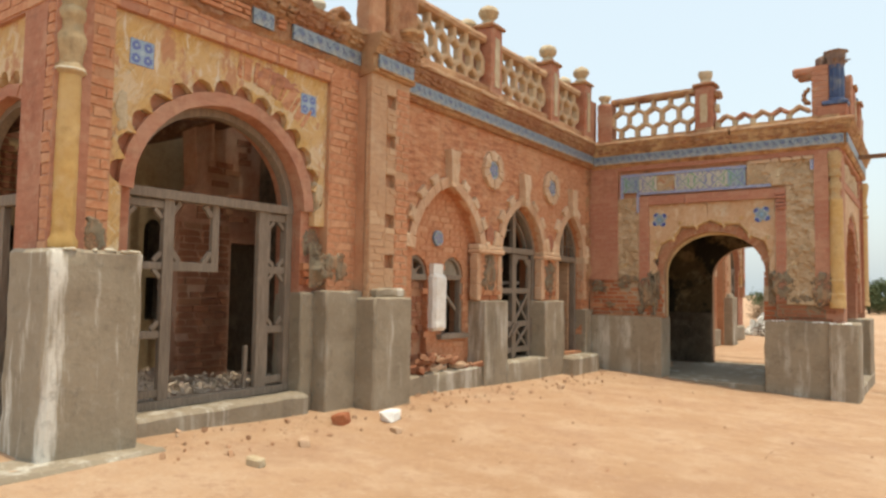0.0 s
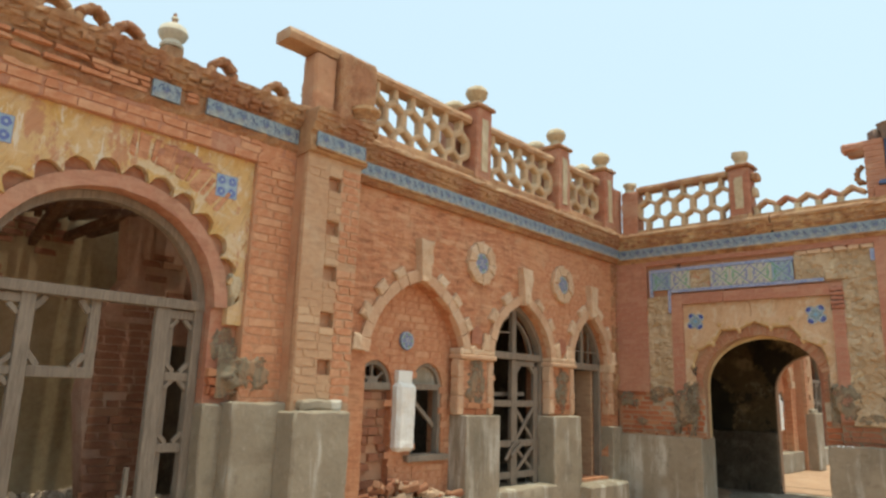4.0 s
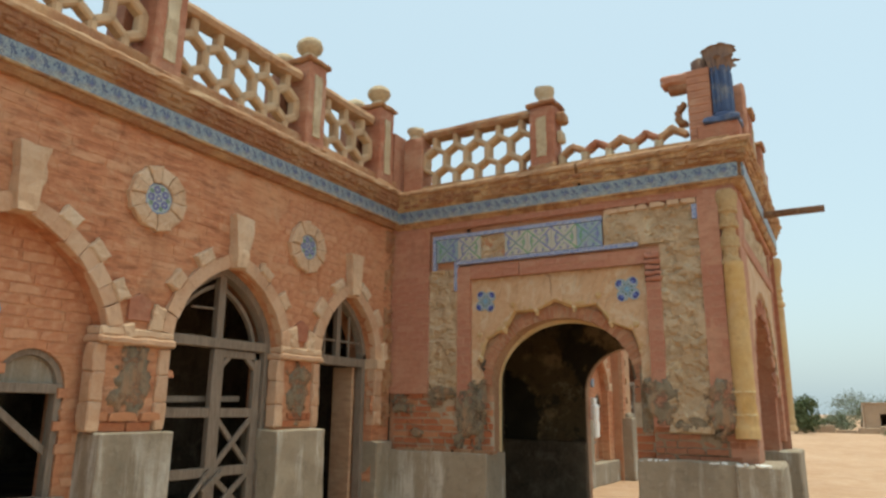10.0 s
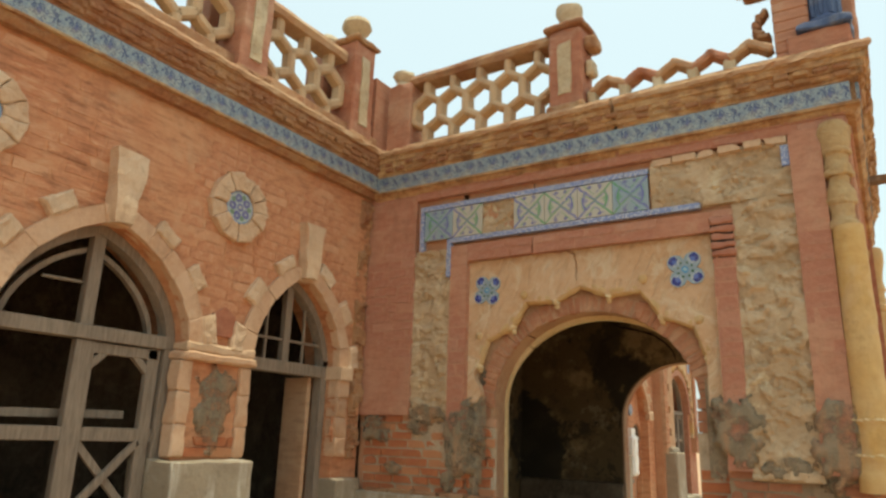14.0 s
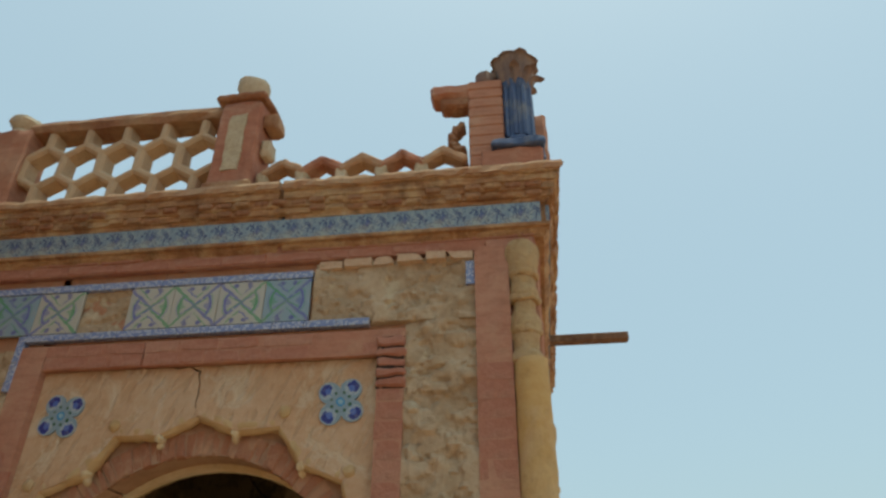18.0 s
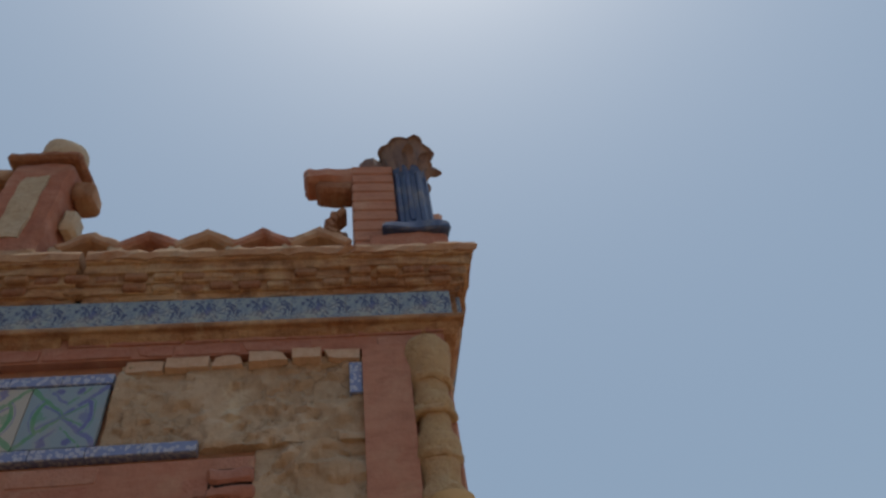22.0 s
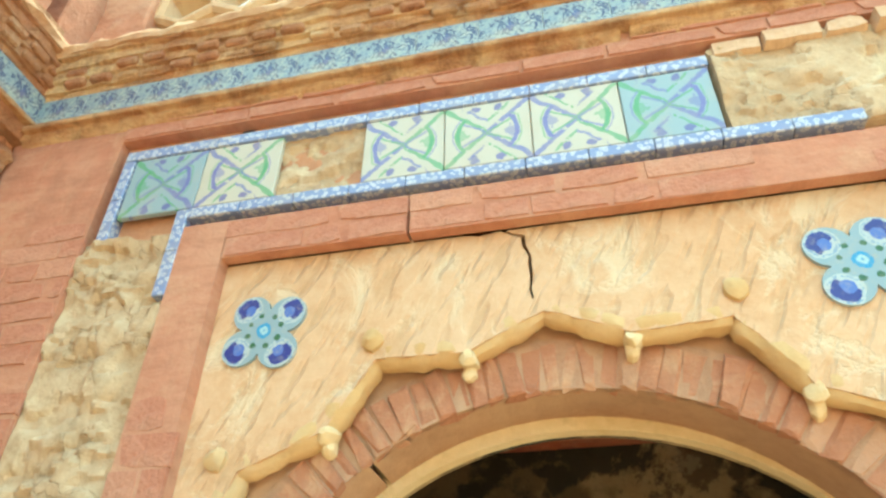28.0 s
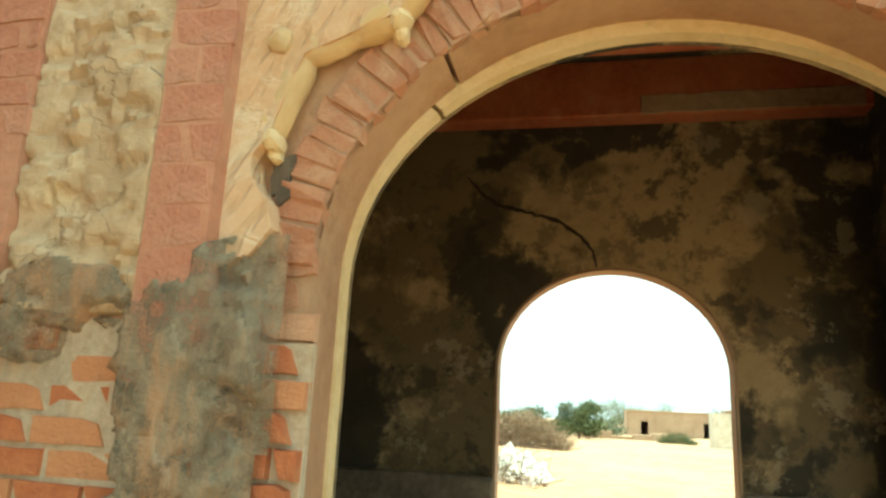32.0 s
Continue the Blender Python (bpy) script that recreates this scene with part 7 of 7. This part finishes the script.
put_box("red_strip", PSIDE, (0.2, 3.74, -0.2), (PD - 0.1, 3.86, -0.03), M_RED, ps, bevel=0.01)
part("side_column", lathe([(r * 0.84, z) for r, z in COLUMN[:6]] + [(r * 0.84, z + 0.42) for r, z in COLUMN[6:]], 16, (4.08, 3.58, 1.33)), M_YELLOW, ps, "ochre engaged column", None, True)
put_box("dado_block", PSIDE, (-0.02, -0.6, -0.4), (0.80, 1.10, 0.12), M_CEMENT, ps, "grey cement dado", bevel=0.02)
put_box("dado_block", PSIDE, (2.96, -0.6, -0.4), (3.82, 1.10, 0.12), M_CEMENT, ps, "grey cement dado", bevel=0.02)
BACKP = axes((1, 0, 0), (0, 0, 1), (0, -1, 0), (0, 3.30, 0))
BARCH = round_top(1.345, 2.86, 1.83, 2.51, 32)

crk = split_line([(1.08, 3.22), (1.18, 3.085), (1.30, 2.99), (1.45, 2.945), (1.62, 2.905), (1.753, 2.853), (1.90, 2.75), (1.975, 2.65), (2.0, 2.53)], 0.034, 5)
# Core coloured near-black so the crack in the plaster reads as deep shade.
pbk = structure("wall_portico_back", slab(rect(0.0, PX - 0.3, -0.4, TOP - 0.1), [opening(round_top(1.335, 2.87, 1.83, 2.52, 32), -0.1)], -0.15, -0.03), M_CRACK, "smoke-blackened plaster wall with a round arch, near-black core as crack shade", BACKP, category="wall")
part("plaster", slab(rect(0.0, PX - 0.3, -0.2, 4.0), [opening(BARCH, 0.0), crk], -0.03, 0.0), M_SOOT, pbk, "sooty cracked plaster", BACKP)
part("reveal", slab(opening(round_top(1.334, 2.871, 1.83, 2.521, 32), 0.1), [opening(BARCH, 0.105)], -0.149, -0.031), M_PINK, pbk, "brown plastered reveal of the arch", BACKP)
for u0, u1 in ((0.0, 1.335), (2.875, PX - 0.37)):
    put_box("inner_dado", BACKP, (u0, 0.0, 0.0), (u1, 1.12, 0.055), M_DARK, pbk, "very dark dado", bevel=0.012)
part("outer_face", slab(rect(0.0, PX, -0.4, TOP - 0.1), [opening(BARCH, -0.1)], -0.18, -0.15), M_RED, pbk, "", BACKP)
part("arch_rim", slab(opening(round_top(1.33, 2.875, 1.83, 2.525, 32), 0.2), [opening(BARCH, 0.205)], 0.0, 0.006), M_ROOM, pbk, "pale worn arris of the arch", BACKP)
structure("portico_inner_lining", slab(rect(0.0, PX - 0.36, 0.0, 4.0), [opening(PRIM, 0.05)], -0.40, -0.385), M_SOOT, "smoke-blackened inner face of the front wall", PORT, category="wall")
IN_DOOR = opening(round_top(1.25, 2.45, 1.9, 2.5, 20), 0.15)
structure("wall_portico_inner", slab(rect(0.55, 3.30, -0.2, 4.0), [IN_DOOR], -0.30, 0.0), M_SOOT, "smoke-blackened wall with a dark doorway", MAIN, category="wall")
part("arch_rim", slab(opening(round_top(0.73, 3.03, 1.75, 2.77, 28), 0.0), [opening(SARCHP, 0.005)], -0.392, -0.376), M_CREAM, ps, "cream plaster rim of the arch", PSIDE)
part("side_lining", slab(rect(0.55, 3.30, -0.2, 4.0), [opening(SARCHP, 0.0)], -0.375, -0.362), M_SOOT, ps, "sooty plaster", PSIDE)
structure("floor_portico", box((0.0, -0.02, -0.3), (4.25, 3.72, 0.06), 0.01), M_CEMENT, "dusty cement floor of the portico", category="floor")
structure("ceiling_portico", box((-0.1, 0.42, 3.98), (4.1, 3.5, 4.10)), M_SOOT, "dark plaster ceiling over the portico", category="ceiling")
for y in (3.2, 2.2, 1.2):
    beam = tagged(part("ceiling_beam", box((0.0, y - 0.09, 3.56), (3.9, y + 0.09, 3.98), 0.01), M_BEAM, None), "dull red painted beam under the portico ceiling", "beam", "portico beams")
    if y > 3:
        part("bare_timber", eroded(worn_grid(box((2.30, y - 0.10, 3.565), (3.70, y - 0.088, 3.70), 0.004), 0.1), 0.012, 7), M_ROOM, beam, "tan bare patch where paint is lost")

# ---- rooms behind the front, roof ----
M_INPLAST = weathered("stained_pink_plaster", (0.53, 0.29, 0.19), (0.38, 0.17, 0.105), (0.66, 0.50, 0.39), dust=0.5, grime=0.4)
M_PLAST = weathered("stained_yellow_plaster", (0.47, 0.35, 0.19), (0.36, 0.24, 0.125), (0.60, 0.47, 0.31), dust=0.4, grime=0.3)
# Floor, walls and roof take a dark colour in place of room shade.
structure("floor_rooms", box((-9.8, -9.5, 0.0), (-0.4, 13.2, 0.44)), M_DARK, "dusty floor of the rooms, coloured dark as room shade", category="floor")
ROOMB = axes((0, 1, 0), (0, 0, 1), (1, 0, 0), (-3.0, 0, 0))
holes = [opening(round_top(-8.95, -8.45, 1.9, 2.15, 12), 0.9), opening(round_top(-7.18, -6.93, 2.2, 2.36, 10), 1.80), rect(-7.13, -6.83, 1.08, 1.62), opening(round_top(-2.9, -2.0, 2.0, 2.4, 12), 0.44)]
rb = structure("wall_rooms_back", slab(rect(-9.5, 13.2, 0.2, 4.2), holes, -0.3, 0.0), M_DARK, "stained plaster wall with arched doorways, darkened as room shade", ROOMB, category="wall")
part("plaster_sheet", slab(rect(-9.4, -6.4, 0.44, 4.1), holes[:3], 0.0, 0.012), M_PLAST, rb, "stained yellow plaster", ROOMB)
INNERB = axes((0, 1, 0), (0, 0, 1), (1, 0, 0), (-1.8, 0, 0))
iw = structure("wall_pavilion_inner", slab([(-7.40, 0.4), (-6.2, 0.4), (-6.2, 4.18), (-7.2, 4.18), (-7.32, 3.4), (-7.26, 2.7), (-7.5, 2.3), (-7.56, 1.5)], [rect(-6.76, -6.34, 0.45, 2.05)], -0.25, 0.0), M_INPLAST, "broken brick cross wall with a dark doorway and stained plaster", INNERB, category="wall")
lay_bricks(INNERB, -7.48, -6.78, 0.5, 2.25, 0.0, iw, M_OLDRED, M_OLDRED, lambda u, v: True, lambda u, v: True, 120, d=0.02, seed=95, wear=0.2)
lay_bricks(INNERB, -7.26, -6.5, 2.3, 3.5, 0.0, iw, M_OLDRED, M_OLDRED, lambda u, v: noise.noise((u * 2, v * 2, 2)) > 0.0, lambda u, v: True, 90, d=0.012, seed=96, wear=0.2)
lay_bricks(ROOMB, -9.0, -7.4, 2.45, 3.9, 0.012, rb, M_OLDRED, M_OLDRED, lambda u, v: noise.noise((u * 1.6, v * 1.6, 7)) > -0.05, lambda u, v: True, 120, d=0.012, seed=98, wear=0.2)
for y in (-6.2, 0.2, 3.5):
    structure("wall_partition", box((-3.0, y - 0.15, 0.3), (-0.45, y + 0.15, 4.2)), M_DARK, "stained plaster partition wall, darkened as room shade", category="wall")
structure("wall_rear", box((-9.9, -9.8, 0.0), (-9.6, 13.5, 4.3)), M_DARK, "rear wall of the building, darkened as room shade", category="wall")
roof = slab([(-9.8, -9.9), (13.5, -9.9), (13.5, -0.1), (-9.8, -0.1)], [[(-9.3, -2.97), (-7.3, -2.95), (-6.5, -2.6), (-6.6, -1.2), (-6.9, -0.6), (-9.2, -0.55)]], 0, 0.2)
structure("ceiling_rooms", roof, M_DARK, "roof slab darkened as room shade, fallen in over the pavilion", axes((0, 1, 0), (1, 0, 0), (0, 0, -1), (0, 0, 4.30)), category="ceiling")
rnd = random.Random(12)
raf = holder("fallen_roof_timbers", "broken dark rafters spanning the fallen roof", "rafters", "", (-1.6, -8.0, 3.50))
for i in range(30):
    y = -1.1 + i * 0.075 + rnd.uniform(-0.05, 0.05)
    part("rafter", box((-1.35, -0.04, -0.05), (1.15, 0.04, 0.05), 0.006), M_TIMBER, raf, "", Matrix.Translation((rnd.uniform(-0.2, 0.1), y, rnd.uniform(-0.22, 0.3))) @ Euler((0, rnd.uniform(-0.22, 0.12), rnd.uniform(-0.5, 0.5))).to_matrix().to_4x4())


def rubble(name, label, count, lo, hi, size, zf, seed, material=None, heap=0.0, kind="stuff"):
    r = random.Random(seed)
    verts, faces = [], []
    for _ in range(count):
        x, y = r.uniform(lo[0], hi[0]), r.uniform(lo[1], hi[1])
        s = size * (0.35 + 1.3 * r.random() ** 3)
        cx, cy = (lo[0] + hi[0]) / 2, (lo[1] + hi[1]) / 2
        d = max(abs(x - cx) / (hi[0] - lo[0]), abs(y - cy) / (hi[1] - lo[1])) * 2
        z = zf(x, y) + heap * max(0, 1 - d) * r.random() + s * 0.25
        e = Euler([r.uniform(-3, 3) for _ in range(3)]).to_matrix()
        k = len(verts)
        for sx in (-1, 1):
            for sy in (-1, 1):
                for sz in (-1, 1):
                    verts.append(Vector((x, y, z)) + e @ Vector((sx * s * r.uniform(0.6, 1.1), sy * s * r.uniform(0.4, 0.8), sz * s * r.uniform(0.3, 0.6))))
        faces += [tuple(k + i for i in f) for f in ((0, 1, 3, 2), (4, 6, 7, 5), (0, 4, 5, 1), (2, 3, 7, 6), (0, 2, 6, 4), (1, 5, 7, 3))]
    me = bpy.data.meshes.new(name)
    me.from_pydata(verts, [], faces)
    me.materials.append(material or M_RUBBLE)
    return tagged(new(name, me), label, "rubble", kind=kind)


rubble("room_debris", "pale debris on the pavilion floor", 2600, (-2.9, -9.3), (-0.6, -6.5), 0.024, lambda x, y: 0.45, 3, M_PALERUB, heap=0.1)
rubble("yard_pebbles", "small stones and brick chips on the earth", 300, (0.4, -11.5), (5.5, -0.4), 0.013, ground_z, 4)
rubble("wall_foot_rubble", "brick chips along the wall's foot", 260, (0.05, -9.2), (0.9, -0.4), 0.022, ground_z, 5)
r5 = random.Random(44)
for x, y, s, mt, lb in ((0.75, -6.75, 0.12, M_WHITE, "pale broken stone on the ground"), (0.55, -7.25, 0.11, M_BARE, "broken red brick by the threshold"), (0.95, -8.1, 0.07, M_RUBBLE, "dusty brick lump on the ground"), (1.1, -7.1, 0.06, M_RUBBLE, "dusty brick lump on the ground"), (0.8, -3.0, 0.07, M_RUBBLE, "dusty brick lump on the ground"), (1.2, -8.8, 0.07, M_STONE, "pale stone on the ground")):
    bm = box((-s, -s * 0.6, -s * 0.5), (s, s * 0.6, s * 0.5), s * 0.18)
    for v in bm.verts:
        v.co *= 1 + r5.uniform(-0.15, 0.15)
    tagged(part("loose_stone", bm, mt, None, "", Matrix.Translation((x, y, ground_z(x, y) + s * 0.35)) @ Matrix.Rotation(r5.uniform(0, 3), 4, "Z")), lb, "stone")

# ---- far wing beyond the portico ----
FARW = axes((0, -1, 0), (0, 0, 1), (1, 0, 0), (0, PD, 0))
wing(FARW, "far", False)


# ---- distance ----
def tree(x, y, h, r, seed, label, leaves=900, leaf=None):
    rn = random.Random(seed)
    z0 = ground_z(x, y)
    t = holder("tree", label, "tree", "", (x, y, z0), "trees behind the yard")
    bm = bmesh.new()

    def limb(a, b, ra, rb):
        d = (b - a)
        q = d.to_track_quat("Z", "Y").to_matrix()
        lo = [bm.verts.new(a + q @ Vector((ra * math.cos(k * 1.2566), ra * math.sin(k * 1.2566), 0))) for k in range(5)]
        hi = [bm.verts.new(b + q @ Vector((rb * math.cos(k * 1.2566), rb * math.sin(k * 1.2566), 0))) for k in range(5)]
        for k in range(5):
            bm.faces.new((lo[k], lo[(k + 1) % 5], hi[(k + 1) % 5], hi[k]))
    fork = Vector((rn.uniform(-0.2, 0.2), rn.uniform(-0.2, 0.2), h * 0.3))
    limb(Vector((0, 0, -0.1)), fork, 0.09 * h / 3, 0.06 * h / 3)
    tips = []
    for _ in range(14):
        a, f = rn.uniform(0, 6.28), math.sqrt(rn.random())
        tip = Vector((r * 0.75 * math.cos(a) * f, r * 0.75 * math.sin(a) * f, h * rn.uniform(0.16, 0.95 - 0.3 * f)))
        limb(fork, tip, 0.04 * h / 3, 0.012)
        tips.append(tip)
    part("trunk", bm, M_BARK, t)
    verts, faces = [], []
    for _ in range(leaves):
        c = rn.choice(tips) + Vector((rn.gauss(0, r * 0.17), rn.gauss(0, r * 0.17), rn.gauss(0, h * 0.085)))
        c.z = max(c.z, h * 0.03)
        s = rn.uniform(0.06, 0.13)
        e = Euler([rn.uniform(-3, 3) for _ in range(3)]).to_matrix()
        k = len(verts)
        for px, py, pz in ((-s, 0, 0), (0, -s * 0.45, 0.1 * s), (s, 0, 0), (0, s * 0.45, 0.1 * s)):
            verts.append(c + e @ Vector((px, py, pz)))
        faces.append((k, k + 1, k + 2, k + 3))
    me = bpy.data.meshes.new("crown")
    me.from_pydata(verts, [], faces)
    me.materials.append(leaf or M_LEAF)
    ob = new("crown", me)
    ob.parent = t
    return t


def mud_house(x, y, sx, sy, h, turn, windows, label="low flat-roofed mud-brick house far off"):
    t = holder("mud_house", label, "house", "", (x, y, ground_z(x, y) - 0.1))
    t.rotation_euler = (0, 0, turn)
    m0 = t.matrix_basis.copy()
    hs = [rect(u - 0.4, u + 0.4, 0.15, h * 0.62) for u in windows]
    part("wall", slab(rect(-sx / 2, sx / 2, 0, h), hs, -0.3, 0), M_MUD, t, "", PORT)
    part("wall", box((-sx / 2, sy - 0.3, 0), (sx / 2, sy, h)), M_MUD, t)
    for k in (-1, 1):
        part("wall", box((k * sx / 2 - 0.15, 0.301, 0), (k * sx / 2 + 0.15, sy - 0.301, h)), M_MUD, t)
    part("roof", box((-sx / 2 - 0.12, -0.12, h), (sx / 2 + 0.12, sy + 0.1, h + 0.14), 0.03), M_MUD, t)
    return t


FAR_TREES = [(1.3, 52, 3.1, 1.8, 7000), (-1.8, 54, 2.5, 2.6, 5200), (-5.5, 56, 2.5, 3.0, 3600), (6.0, 96, 4.6, 4.2, 5000), (11.5, 112, 5.0, 5.0, 5000), (18.5, 116, 4.8, 6.0, 5000), (26.0, 114, 5.2, 6.0, 5000), (36.0, 108, 5.0, 6.0, 4000), (3.6, 66, 1.7, 1.6, 2600), (-50, -4, 6.0, 4.0, 3000), (-56, -12, 5.0, 5.0, 3000)]
for i, (x, y, h, r, n) in enumerate(FAR_TREES):
    tree(x, y, h, r, 100 + i, "dusty green thorn tree at the yard's far edge" if y < 60 else "acacia far off, haze put into its pale grey-green leaves", n, M_LEAF if y < 60 else M_LEAFG)

mud_house(11.6, 80.0, 10.6, 5.0, 2.7, 0.02, (-3.6, 3.0))
mud_house(20.4, 82.0, 6.6, 5.0, 3.1, -0.05, (1.0,), "taller brown mud-brick house far off")
bw = holder("boundary_wall", "low broken mud wall across the far yard", "wall", "", (3.8, 57.0, ground_z(3.8, 57)))
for i in range(6):
    put_box("wall_piece", axes((1, 0, 0), (0, 0, 1), (0, -1, 0)), (-3.0 + i * 1.5, -0.2, -0.15), (-1.52 + i * 1.5, 0.42 + 0.2 * math.sin(i * 2.1), 0.15), M_MUD, bw, bevel=0.04)
wb = tagged(part("white_shed", slab(rect(-1.1, 1.1, 0, 2.3), [], -1.8, 0), M_DOME, None, "", Matrix.Translation((11.1, 48, ground_z(11.1, 48) - 0.05)) @ PORT), "small whitewashed shed in the far yard", "shed")


def brush(name, label, x0, x1, y0, y1, h, count, seed, mat=None, length=0.5):
    rn = random.Random(seed)
    verts, faces = [], []
    for _ in range(count):
        x, y = rn.uniform(x0, x1), rn.uniform(y0, y1)
        k = 1 - (2 * (x - x0) / (x1 - x0) - 1) ** 2
        c = Vector((x, y, ground_z(x, y) + h * k * rn.random()))
        d = Vector((rn.gauss(0, 1), rn.gauss(0, 1), rn.gauss(0.5, 0.6))).normalized() * length * rn.uniform(0.4, 1.2)
        s = d.cross(Vector((rn.gauss(0, 1), rn.gauss(0, 1), 0.3))).normalized() * 0.012
        n = len(verts)
        verts += [c - s, c + s, c + d + s * 0.4, c + d - s * 0.4, c + s.cross(d).normalized() * 0.015]
        faces += [(n, n + 1, n + 2, n + 3), (n + 1, n + 4, n + 2), (n + 4, n, n + 3)]
    me = bpy.data.meshes.new(name)
    me.from_pydata(verts, [], faces)
    me.materials.append(mat or M_DRY)
    return tagged(new(name, me), label, "brush", kind="stuff")


brush("brush_heap", "heap of dry grey thorn branches", -3.6, 0.9, 33.0, 36.0, 1.5, 4200, 1, None, 0.8)
brush("grass_tufts", "green weeds on the bare yard", 7.0, 9.3, 51.0, 53.0, 0.6, 900, 2, M_LEAF, 0.6)
rubble("stone_heap", "heap of pale broken stone and sticks beyond the portico", 260, (-0.6, 15.0), (1.0, 17.4), 0.12, ground_z, 8, M_WHITE, 0.85)
brush("fallen_branches", "dry branches on the stone heap", -0.3, 1.0, 14.4, 15.6, 0.5, 60, 5, M_BARK, 0.9)
